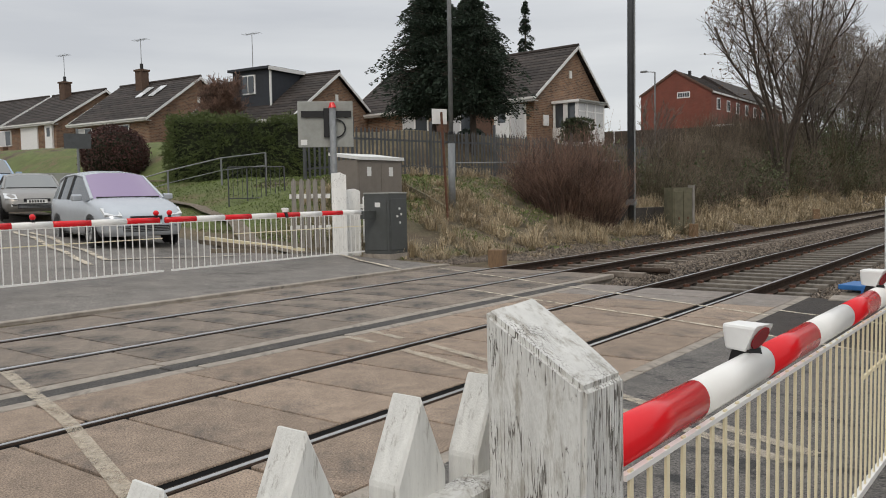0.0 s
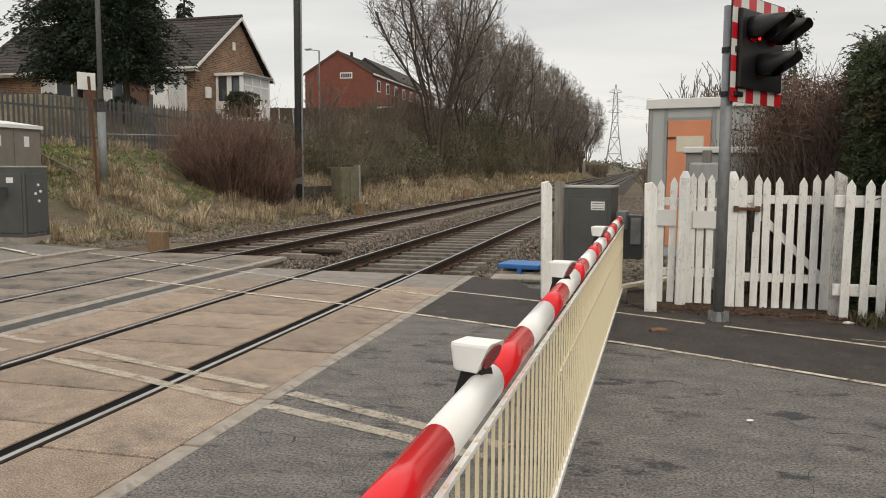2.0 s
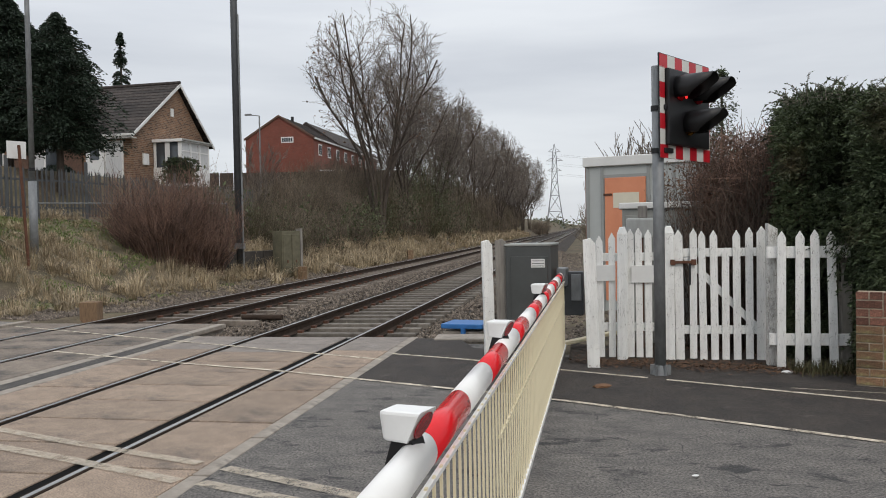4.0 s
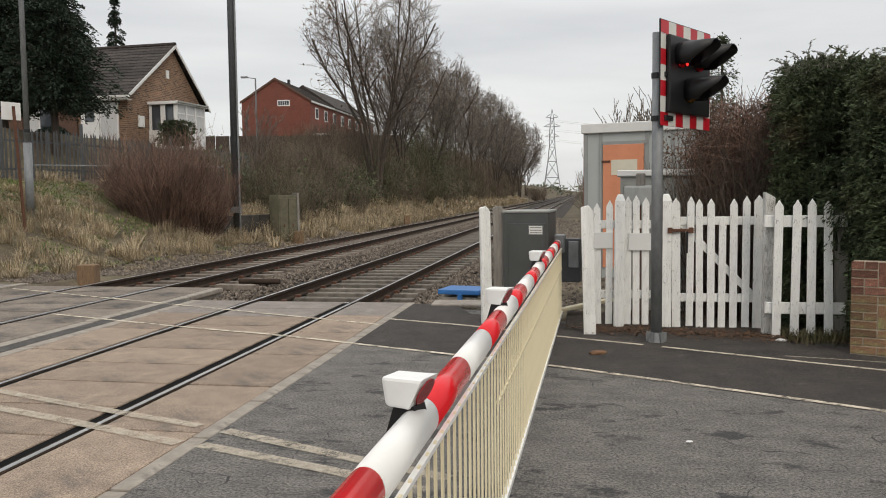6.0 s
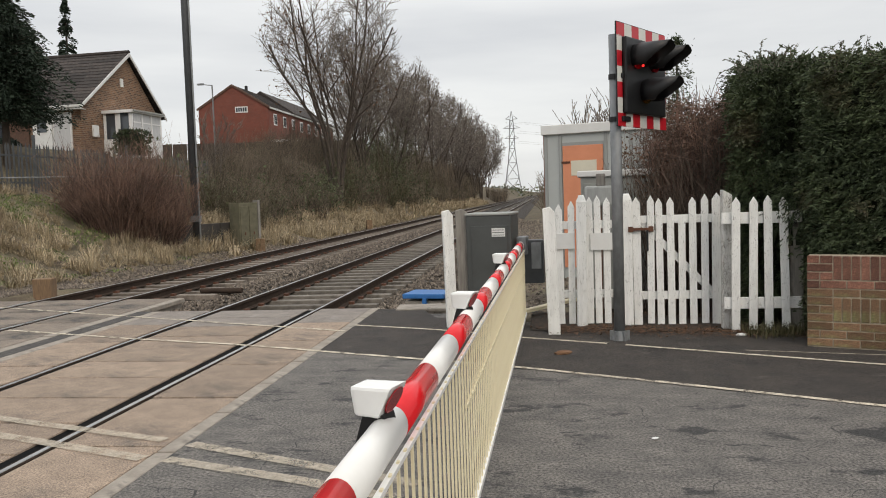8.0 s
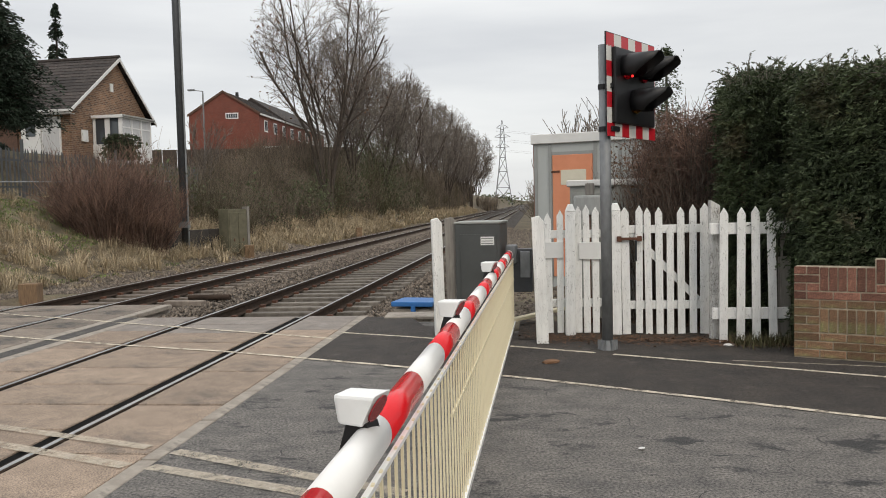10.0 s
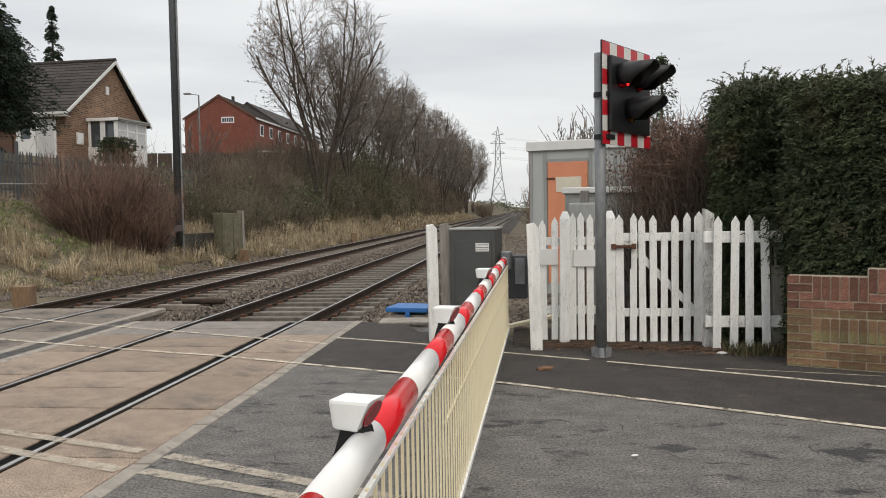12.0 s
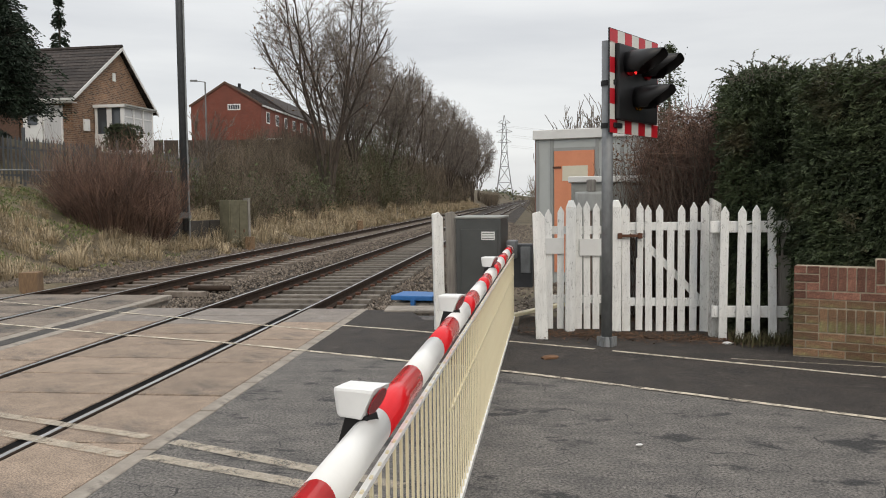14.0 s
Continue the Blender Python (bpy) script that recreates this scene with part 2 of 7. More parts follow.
M_conc = mat("deck_concrete", (0.325, 0.245, 0.182), (0.21, 0.158, 0.118), rough=0.75, scale=5, bump=0.35, bscale=120, stain=(0.135, 0.108, 0.088), stain_scale=0.9, stain_lo=0.54, rand=0.14, speck=0.65, speck_scale=85)
M_conc_grey = mat("damp_grey_deck", (0.235, 0.2, 0.17), (0.14, 0.12, 0.104), rough=0.6, scale=4, bump=0.3, bscale=110, stain=(0.3, 0.28, 0.26), stain_scale=1.6, stain_lo=0.58, rand=0.12, speck=0.35, speck_scale=60)
M_infill = mat("tarred_infill", (0.085, 0.078, 0.07), (0.045, 0.042, 0.04), rough=0.85, scale=5, bump=0.6, bscale=70, stain=(0.17, 0.15, 0.125), stain_scale=2.2, stain_lo=0.58, speck=0.5, speck_scale=60)
M_conc_dark = mat("worn_deck", (0.26, 0.212, 0.168), (0.15, 0.123, 0.1), rough=0.8, scale=5, bump=0.35, bscale=120, stain=(0.06, 0.055, 0.05), stain_scale=1.2, stain_lo=0.5, rand=0.12, speck=0.3, speck_scale=80)
M_edge = mat("edge_concrete", (0.36, 0.32, 0.27), (0.22, 0.19, 0.16), rough=0.85, scale=6, bump=0.3, bscale=80, stain=(0.1, 0.09, 0.08), stain_scale=2.0, stain_lo=0.58)
M_line = mat("road_paint", (0.64, 0.56, 0.44), (0.52, 0.45, 0.35), rough=0.75, scale=7, bump=0.1, bscale=120, stain=(0.42, 0.37, 0.3), stain_scale=6.0, stain_lo=0.5, speck=0.25, speck_scale=60)
M_rail = mat("rail_rust", (0.06, 0.042, 0.032), (0.035, 0.026, 0.021), rough=0.9, metal=0.0, scale=8, bump=0.2, spec=0.1)
M_railtop = mat("rail_head", (0.6, 0.6, 0.6), (0.45, 0.45, 0.46), rough=0.38, metal=1.0, scale=3, bump=0)
# near-black, hardly reflecting: the shade of open gaps as a colour
M_gap = mat("gap_shade_black", (0.01, 0.01, 0.01), rough=0.95, bump=0.1, spec=0.05)
M_sleeper = mat("sleeper_concrete", (0.21, 0.185, 0.158), (0.095, 0.083, 0.07), rough=0.9, scale=8, bump=0.3, rand=0.2)
M_wood_sleeper = mat("sleeper_timber", (0.24, 0.2, 0.165), (0.11, 0.09, 0.075), rough=0.9, scale=8, bump=0.4, rand=0.2)
M_pale_sleeper = mat("pale_sleeper", (0.55, 0.54, 0.5), (0.36, 0.34, 0.31), rough=0.8, scale=5, bump=0.2)
M_blue_sleeper = mat("blue_grey_sleeper", (0.27, 0.36, 0.46), (0.2, 0.25, 0.3), rough=0.7, scale=5, bump=0.2)
# bed far darker than the loose stones, for dark gaps between sleepers
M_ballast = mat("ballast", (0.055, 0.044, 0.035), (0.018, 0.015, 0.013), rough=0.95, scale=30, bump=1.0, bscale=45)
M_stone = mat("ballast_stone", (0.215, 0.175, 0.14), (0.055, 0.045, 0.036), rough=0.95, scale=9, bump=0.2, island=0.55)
M_red = mat("boom_red", (0.72, 0.018, 0.025), (0.66, 0.014, 0.02), rough=0.2, scale=4, bump=0.02, spec=0.35)
M_white = mat("boom_white", (0.8, 0.79, 0.76), (0.74, 0.73, 0.7), rough=0.3, scale=5, bump=0.02, spec=0.5)
M_cream = mat("skirt_cream", (0.78, 0.7, 0.49), (0.72, 0.63, 0.43), rough=0.5, scale=10, bump=0.02)
M_lampwhite = mat("lamp_housing_white", (0.82, 0.82, 0.8), (0.76, 0.76, 0.74), rough=0.35, scale=8, bump=0.02)
M_lens = glass_mat("red_lens", (0.28, 0.005, 0.012), 0.1)
M_black = mat("black_plastic", (0.012, 0.012, 0.013), (0.008, 0.008, 0.009), rough=0.45, scale=8, bump=0.05)
M_darkgrey = mat("machine_grey", (0.075, 0.08, 0.078), (0.06, 0.064, 0.062), rough=0.5, scale=4, bump=0.04, stain=(0.05, 0.052, 0.05), stain_scale=2, stain_lo=0.6)
M_galv = mat("galvanised_steel", (0.25, 0.26, 0.265), (0.17, 0.178, 0.182), rough=0.55, metal=0.4, scale=12, bump=0.05, stretch=(1, 1, 0.5))
M_darkpole = mat("dark_painted_pole", (0.07, 0.075, 0.08), (0.05, 0.053, 0.057), rough=0.5, scale=8, bump=0.05)
M_sigred = mat("stripe_red", (0.5, 0.012, 0.022), (0.42, 0.01, 0.02), rough=0.4, bump=0)
M_sigwhite = mat("stripe_white", (0.62, 0.62, 0.58), (0.55, 0.55, 0.51), rough=0.4, bump=0)
M_fence = paint_mat("flaking_white_paint", (0.87, 0.87, 0.84), (0.22, 0.2, 0.175), amount=0.69, stretch=(8, 8, 1.2))
M_post = paint_mat("cracked_white_paint", (0.66, 0.655, 0.625), (0.36, 0.34, 0.3), amount=0.5, stretch=(20, 20, 3.5), rough=0.8)


def add_cracks(m, stretch, width, dark):
    """Fine dark cracks along the grain, over the paint."""
    n, l = m.node_tree.nodes, m.node_tree.links
    b = n["Principled BSDF"]
    src = b.inputs["Base Color"].links[0].from_socket
    tc = n.new("ShaderNodeTexCoord")
    mp = n.new("ShaderNodeMapping")
    mp.inputs["Scale"].default_value = stretch
    l.new(tc.outputs["Object"], mp.inputs["Vector"])
    wob = n.new("ShaderNodeTexNoise")
    wob.inputs["Scale"].default_value = 1.5
    l.new(mp.outputs["Vector"], wob.inputs["Vector"])
    ad = n.new("ShaderNodeMix")
    ad.data_type, ad.blend_type = "RGBA", "ADD"
    ad.inputs[0].default_value = 0.9
    l.new(mp.outputs["Vector"], ad.inputs[6])
    l.new(wob.outputs["Color"], ad.inputs[7])
    vo = n.new("ShaderNodeTexVoronoi")
    vo.feature = "DISTANCE_TO_EDGE"
    vo.inputs["Scale"].default_value = 1.0
    l.new(ad.outputs[2], vo.inputs["Vector"])
    big = n.new("ShaderNodeTexNoise")
    big.inputs["Scale"].default_value, big.inputs["Detail"].default_value = 9.0, 4
    l.new(tc.outputs["Object"], big.inputs["Vector"])
    th = n.new("ShaderNodeMapRange")
    th.inputs["From Min"].default_value, th.inputs["From Max"].default_value = 0.42, 0.62
    th.inputs["To Min"].default_value, th.inputs["To Max"].default_value = 0.0, width
    l.new(big.outputs["Fac"], th.inputs["Value"])
    lt = n.new("ShaderNodeMath")
    lt.operation = "LESS_THAN"
    l.new(vo.outputs["Distance"], lt.inputs[0])
    l.new(th.outputs["Result"], lt.inputs[1])
    mx = n.new("ShaderNodeMix")
    mx.data_type = "RGBA"
    l.new(lt.outputs["Value"], mx.inputs[0])
    l.new(src, mx.inputs[6])
    mx.inputs[7].default_value = (*dark, 1)
    l.new(mx.outputs[2], b.inputs["Base Color"])


add_cracks(M_post, (220, 220, 12), 0.07, (0.12, 0.11, 0.096))
M_picket_near = paint_mat("weathered_picket_paint", (0.7, 0.695, 0.66), (0.27, 0.25, 0.22), amount=0.56, stretch=(34, 34, 4), rough=0.8)
add_cracks(M_asphalt, (0.9, 0.9, 0.9), 0.004, (0.03, 0.029, 0.028))


def wear(m, scale, lo, hi):
    """Paint that has gone from the surface in patches: holes through the thin layer."""
    n, l = m.node_tree.nodes, m.node_tree.links
    tc = n.new("ShaderNodeTexCoord")
    a = n.new("ShaderNodeTexNoise")
    a.inputs["Scale"].default_value, a.inputs["Detail"].default_value, a.inputs["Roughness"].default_value = scale, 9, 0.8
    l.new(tc.outputs["Object"], a.inputs["Vector"])
    r = n.new("ShaderNodeMapRange")
    r.inputs["From Min"].default_value, r.inputs["From Max"].default_value = lo, hi
    l.new(a.outputs["Fac"], r.inputs["Value"])
    l.new(r.outputs["Result"], n["Principled BSDF"].inputs["Alpha"])


M_line_worn = M_line.copy()
M_line_worn.name = "worn_road_paint"
wear(M_line, 4.5, 0.36, 0.52)
wear(M_line_worn, 6.0, 0.32, 0.68)
add_cracks(M_fence, (60, 60, 5), 0.012, (0.16, 0.15, 0.135))
M_greywood = mat("grey_weathered_wood", (0.3, 0.28, 0.25), (0.17, 0.155, 0.14), rough=0.9, scale=3, bump=0.4, stretch=(8, 8, 0.8))
M_hut = mat("hut_panel", (0.42, 0.44, 0.43), (0.38, 0.4, 0.39), rough=0.6, scale=2, bump=0.03, stain=(0.36, 0.37, 0.35), stain_scale=1.5, stain_lo=0.6)
M_huttrim = mat("hut_trim", (0.3, 0.31, 0.3), (0.26, 0.27, 0.26), rough=0.6, scale=4, bump=0.03)
M_fascia = mat("white_fascia", (0.7, 0.7, 0.68), (0.62, 0.62, 0.6), rough=0.5, scale=3, bump=0.03)
M_orange = mat("faded_orange_door", (0.68, 0.27, 0.15), (0.6, 0.23, 0.125), rough=0.6, scale=3, bump=0.03)
M_notice = mat("pale_notice", (0.66, 0.62, 0.5), (0.6, 0.56, 0.45), rough=0.6, bump=0)
M_cabgrey = mat("cabinet_grey", (0.32, 0.33, 0.31), (0.25, 0.255, 0.235), rough=0.6, scale=5, bump=0.05, stain=(0.2, 0.2, 0.17), stain_scale=2.5, stain_lo=0.6)
M_boxgrey = mat("rust_streaked_grey", (0.44, 0.45, 0.43), (0.34, 0.34, 0.32), rough=0.6, scale=4, bump=0.05, stain=(0.26, 0.17, 0.1), stain_scale=4, stain_lo=0.62, stretch=(3, 3, 0.8))
M_brownside = mat("rusty_brown_panel", (0.25, 0.11, 0.075), (0.19, 0.085, 0.06), rough=0.7, bump=0.05)
M_lattice = mat("dark_brown_panel", (0.15, 0.085, 0.06), (0.08, 0.05, 0.038), rough=0.85, scale=14, bump=0.2)
M_blue = mat("blue_plastic", (0.03, 0.16, 0.42), (0.024, 0.13, 0.35), rough=0.45, bump=0.03)
M_brick_red = mat("wall_brick", (0.27, 0.125, 0.085), (0.14, 0.066, 0.048), rough=0.9, scale=14, bump=0.6, bscale=90, rand=0.45, speck=0.3, speck_scale=60)
M_brick_moss = mat("mossy_brick", (0.25, 0.135, 0.08), (0.15, 0.095, 0.055), rough=0.95, scale=12, bump=0.6, bscale=90, rand=0.35, speck=0.3, speck_scale=60, stain=(0.21, 0.195, 0.09), stain_scale=2.6, stain_lo=0.48)
M_mortar = mat("mortar", (0.46, 0.39, 0.3), (0.27, 0.23, 0.17), rough=0.95, scale=12, bump=0.3)
M_house_brick = brick_mat("house_brick", (0.24, 0.125, 0.07), (0.085, 0.048, 0.033), (0.25, 0.19, 0.14), bw=0.24, bh=0.09, mort=0.014)
M_red_brick = brick_mat("terrace_brick", (0.2, 0.058, 0.039), (0.155, 0.045, 0.032), (0.17, 0.085, 0.065), mort=0.008)
M_tile = mat("roof_tile", (0.052, 0.041, 0.036), (0.022, 0.018, 0.016), rough=0.85, scale=6, bump=0.4, bscale=20, island=0.4, speck=0.4, speck_scale=7)
M_chimney = mat("chimney_brick", (0.12, 0.075, 0.052), (0.08, 0.05, 0.037), rough=0.9, scale=6, bump=0.3)
M_upvc = mat("white_upvc", (0.78, 0.78, 0.77), (0.72, 0.72, 0.71), rough=0.4, bump=0)
M_window = glass_mat("window_glass", (0.05, 0.06, 0.07), 0.06)
M_curtain = mat("net_curtain", (0.6, 0.6, 0.6), (0.48, 0.49, 0.5), rough=0.9, scale=4, stretch=(6, 6, 0.3), bump=0)
M_dormer = mat("dormer_slate", (0.03, 0.034, 0.042), (0.024, 0.027, 0.033), rough=0.7, bump=0.1)
M_bark = mat("bark", (0.09, 0.07, 0.055), (0.045, 0.036, 0.03), rough=0.95, scale=12, bump=0.5, bscale=30, stretch=(1, 1, 0.3))
M_twig = mat("twigs_brown", (0.21, 0.178, 0.15), (0.11, 0.092, 0.08), rough=0.95, scale=0.6, bump=0, island=0.5)
M_twig_red = mat("twigs_red_brown", (0.25, 0.15, 0.112), (0.09, 0.06, 0.048), rough=0.9, scale=1.2, bump=0, island=0.6)
M_scrub = mat("scrub_twigs", (0.2, 0.158, 0.12), (0.11, 0.088, 0.067), rough=0.95, scale=0.25, bump=0, island=0.6, stain=(0.085, 0.075, 0.04), stain_scale=0.2, stain_lo=0.5)
M_creeper = mat("dark_creeper_twigs", (0.15, 0.11, 0.085), (0.06, 0.046, 0.037), rough=0.95, scale=1.5, bump=0, island=0.6)
M_bramble = mat("bramble_leaf", (0.075, 0.105, 0.044), (0.07, 0.068, 0.036), rough=0.8, scale=0.5, bump=0, island=0.35)
M_drygrass = mat("dry_grass", (0.52, 0.42, 0.28), (0.21, 0.165, 0.105), rough=0.9, scale=0.7, bump=0, island=0.45, stain=(0.13, 0.135, 0.055), stain_scale=0.6, stain_lo=0.6)
M_greengrass = mat("green_grass", (0.15, 0.195, 0.06), (0.1, 0.13, 0.042), rough=0.9, scale=0.6, bump=0, island=0.3)
M_weed = mat("weed_leaf", (0.1, 0.095, 0.04), (0.065, 0.055, 0.03), rough=0.9, scale=0.6, bump=0, island=0.4)
M_conifer = mat("conifer_leaf", (0.02, 0.036, 0.02), (0.012, 0.022, 0.013), rough=0.8, scale=1.0, bump=0, island=0.4)
M_hedge_leaf = mat("cypress_leaf", (0.064, 0.086, 0.036), (0.03, 0.045, 0.02), rough=0.7, scale=1.6, bump=0, island=0.5, stain=(0.085, 0.065, 0.036), stain_scale=0.9, stain_lo=0.54)
# near-black green: shade inside the foliage, put into the core's colour
M_hedge_core = mat("hedge_core_shade", (0.024, 0.03, 0.016), rough=1.0, bump=0.4, bscale=8)
M_privet = mat("clipped_hedge_leaf", (0.105, 0.135, 0.04), (0.055, 0.078, 0.026), rough=0.8, scale=0.8, bump=0, island=0.35)
M_redbush = mat("bronze_leaf", (0.075, 0.032, 0.028), (0.05, 0.026, 0.022), rough=0.85, scale=1, bump=0, island=0.3)
M_deadleaf = mat("dead_leaf", (0.16, 0.085, 0.045), (0.09, 0.05, 0.03), rough=0.9, scale=5, bump=0, island=0.4)
M_palisade = mat("palisade_steel", (0.085, 0.09, 0.094), (0.06, 0.064, 0.067), rough=0.6, metal=0.2, scale=4, bump=0.05)
M_rust = mat("rust", (0.14, 0.06, 0.035), (0.08, 0.038, 0.025), rough=0.9, scale=12, bump=0.2)
M_plate = mat("white_plate", (0.72, 0.72, 0.7), (0.66, 0.66, 0.64), rough=0.5, bump=0)
M_track_cab = mat("mossy_concrete_cabinet", (0.15, 0.135, 0.09), (0.09, 0.085, 0.055), rough=0.85, scale=4, bump=0.15, stain=(0.1, 0.1, 0.06), stain_scale=1.5, stain_lo=0.55)
M_tyre = mat("tyre_rubber", (0.02, 0.02, 0.02), rough=0.85, bump=0.1)
M_alloy = mat("alloy_wheel", (0.45, 0.46, 0.47), rough=0.35, metal=0.9, bump=0)
M_silver = mat("silver_paint", (0.47, 0.5, 0.53), (0.44, 0.47, 0.5), rough=0.22, metal=0.45, bump=0, spec=0.6)
M_beige = mat("champagne_paint", (0.27, 0.26, 0.245), (0.25, 0.24, 0.225), rough=0.3, metal=0.5, bump=0, spec=0.6)
M_bluecar = mat("pale_blue_paint", (0.3, 0.4, 0.52), (0.28, 0.38, 0.5), rough=0.3, metal=0.4, bump=0, spec=0.6)
# lilac base colour carries the sky reflected in the windscreen
M_screen = glass_mat("windscreen_sky_sheen", (0.24, 0.17, 0.3), 0.05)
M_pale_screen = glass_mat("pale_windscreen_glass", (0.16, 0.17, 0.165), 0.05)
M_headlamp = glass_mat("headlamp_glass", (0.6, 0.62, 0.63), 0.08)
M_pylon = mat("pylon_steel", (0.24, 0.25, 0.27), (0.2, 0.21, 0.23), rough=0.6, metal=0.3, bump=0)

# ---- ground, road, track ----
def ground_z(x, y):
    if x > -5.6:
        z = -0.06
        if y > 10.5 and x < 1.6:
            z = -0.06 - 0.42 * smooth((y - 10.5) / 1.0)
        elif y > 10.5:
            z = -0.06 - 0.15 * smooth((y - 12) / 10)
        if x > 12:
            z += 0.02 * (x - 12)
        return z
    d = -x - 5.6
    rise = 0.045 * min(d, 38) + 0.0008 * min(d, 38) ** 2 + 0.02 * max(0, d - 38)
    rise *= 1 - smooth((y - 12) / 14)
    bank = smooth((-x - 6.9) / 6.5) * 3.8 * (0.55 + 0.45 * smooth((y - 40) / 14)) * smooth((y - 10.5) / 7.5)
    plat = (4.2 + 0.02 * max(0, -x - 20)) * smooth((-x - 14.3) / 4) * smooth((y - 17) / 9)
    base = -0.4 * smooth((y - 13.5) / 5) * (1 - smooth((-x - 5.6) / 2.2))
    z = max(rise, bank, plat) + base
    return z + 0.06 * noise.noise(Vector((x * 0.6, y * 0.6, 0))) * smooth((-x - 7) / 2) - 0.03


def axis_points(stops):
    out = []
    for (a, b, step) in stops:
        k = max(1, round((b - a) / step))
        out += [a + (b - a) * i / k for i in range(k)]
    return out + [stops[-1][1]]


gx = axis_points([(-900, -200, 100), (-200, -70, 13), (-70, -26, 2.2), (-26, 4, 0.5), (4, 20, 2), (20, 100, 16), (100, 900, 100)])
gy = axis_points([(-300, -30, 45), (-30, 8, 2), (8, 50, 0.6), (50, 130, 4), (130, 400, 30), (400, 2500, 300)])
gv = [(x, y, ground_z(x, y)) for y in gy for x in gx]
nx = len(gx)
gf = [(j * nx + i, j * nx + i + 1, (j + 1) * nx + i + 1, (j + 1) * nx + i) for j in range(len(gy) - 1) for i in range(nx - 1)]
M_ground = mat("rough_turf", (0.16, 0.125, 0.08), (0.075, 0.066, 0.038), rough=0.95, scale=1.2, bump=0.6, bscale=14, stain=(0.07, 0.05, 0.034), stain_scale=0.35, stain_lo=0.48, speck=0.35, speck_scale=25)
ground = link_mesh("ground", fast_mesh("ground", gv, gf), M_ground)
tagged(ground, "rough turf and bare earth rising to a bank", "ground", kind="structure")


def sheet(name, label, x0, x1, y0, y1, step, material, zfn, keep=None):
    xs = axis_points([(x0, x1, step)])
    ys = axis_points([(y0, y1, step)])
    v = [(x, y, zfn(x, y)) for y in ys for x in xs]
    k = len(xs)
    f = [(j * k + i, j * k + i + 1, (j + 1) * k + i + 1, (j + 1) * k + i) for j in range(len(ys) - 1) for i in range(k - 1)
         if keep is None or keep((xs[i] + xs[i + 1]) / 2, (ys[j] + ys[j + 1]) / 2)]
    ob = link_mesh(name, fast_mesh(name, v, f), material)
    return tagged(ob, label, name, kind="structure")


def line_a(x):
    return float(np.interp(x, [-3.6, -1.47, 0.04, 0.9, 2.06, 2.86, 4.28, 5.53, 9.0], [9.49, 8.72, 8.26, 7.89, 7.42, 7.10, 6.36, 5.69, 3.8]))


def line_b(x):
    return float(np.interp(x, [0.0, 0.87, 2.01, 2.95, 3.77, 4.98, 6.06, 9.0], [9.85, 9.52, 9.08, 8.52, 8.14, 7.53, 7.0, 5.55]))


sheet("road", "dark worn asphalt road with damp patches", 0.9, 30, -30, 11.2, 0.4, M_asphalt, lambda x, y: 0.003 * noise.noise(Vector((x, y, 3))),
      lambda x, y: y < line_b(x) + 0.1 + (1.2 if x < 3.2 else 0))
pv, pf = [], []
pxs = axis_points([(0.9, 9.0, 0.3), (9.0, 30, 3.0)])
for x in pxs:
    ya, yb = line_a(x) - 0.53 * max(0, x - 9), 10.9 if x < 1.75 else max(9.0, line_b(x) + 0.9)
    for k in range(13):
        y = ya + (yb - ya) * k / 12
        pv.append((x, y, 0.003 + 0.003 * noise.noise(Vector((x, y, 3)))))
pf = [(13 * i + k, 13 * i + 13 + k, 13 * i + 14 + k, 13 * i + k + 1) for i in range(len(pxs) - 1) for k in range(12)]
tagged(link_mesh("pavement", fast_mesh("pavement", pv, pf), M_pave), "dark asphalt footway beside the fence", "pavement", kind="structure")


sv = [(x, y0 + (1.5 - 0.25 * (x - 3.0)) * k / 5, 0.008 + 0.02 * math.sin(k * 0.63) + 0.012 * noise.noise(Vector((x * 6, k * 1.0, 2)))) for x, y0 in ((3.0 + 0.1 * q, 8.95 - 0.11 * (0.1 * q) + 0.05 * noise.noise(Vector((q * 0.7, 0, 0)))) for q in range(29)) for k in range(6)]
sf = [(6 * q + k, 6 * q + 6 + k, 6 * q + 7 + k, 6 * q + k + 1) for q in range(28) for k in range(5)]
M_soil = mat("damp_leafy_soil", (0.055, 0.042, 0.032), (0.025, 0.02, 0.016), rough=0.95, scale=14, bump=1.0, bscale=40, speck=0.6, speck_scale=50)
tagged(link_mesh("soil_strip", fast_mesh("soil_strip", sv, sf), M_soil), "dark damp soil along the fence foot", "soil", kind="structure")


def far_road_keep(x, y):
    return (y < 11.2 + 0.05 * (-x - 6) or (x > -9.6 and y < 12.6)) and y > -30


sheet("road_far", "grey asphalt road beyond the track", -60, -6.25, -30, 16, 0.6, M_asphalt_far, lambda x, y: ground_z(x, y) + 0.035, far_road_keep)

M_lawn = mat("mown_turf", (0.125, 0.155, 0.05), (0.085, 0.1, 0.036), rough=0.95, scale=2.0, bump=0.5, bscale=30, stain=(0.135, 0.105, 0.06), stain_scale=0.5, stain_lo=0.52, speck=0.4, speck_scale=30)
sheet("lawn", "mown green grass sloping up beside the far road", -60, -10.6, 12.0, 28, 0.6, M_lawn, lambda x, y: ground_z(x, y) + 0.02,
      lambda x, y: y > 12.9 + 0.05 * (-x - 6) and not (x > -16.5 and y > 16.2) and y < 16.5 + 0.42 * (-x - 12))

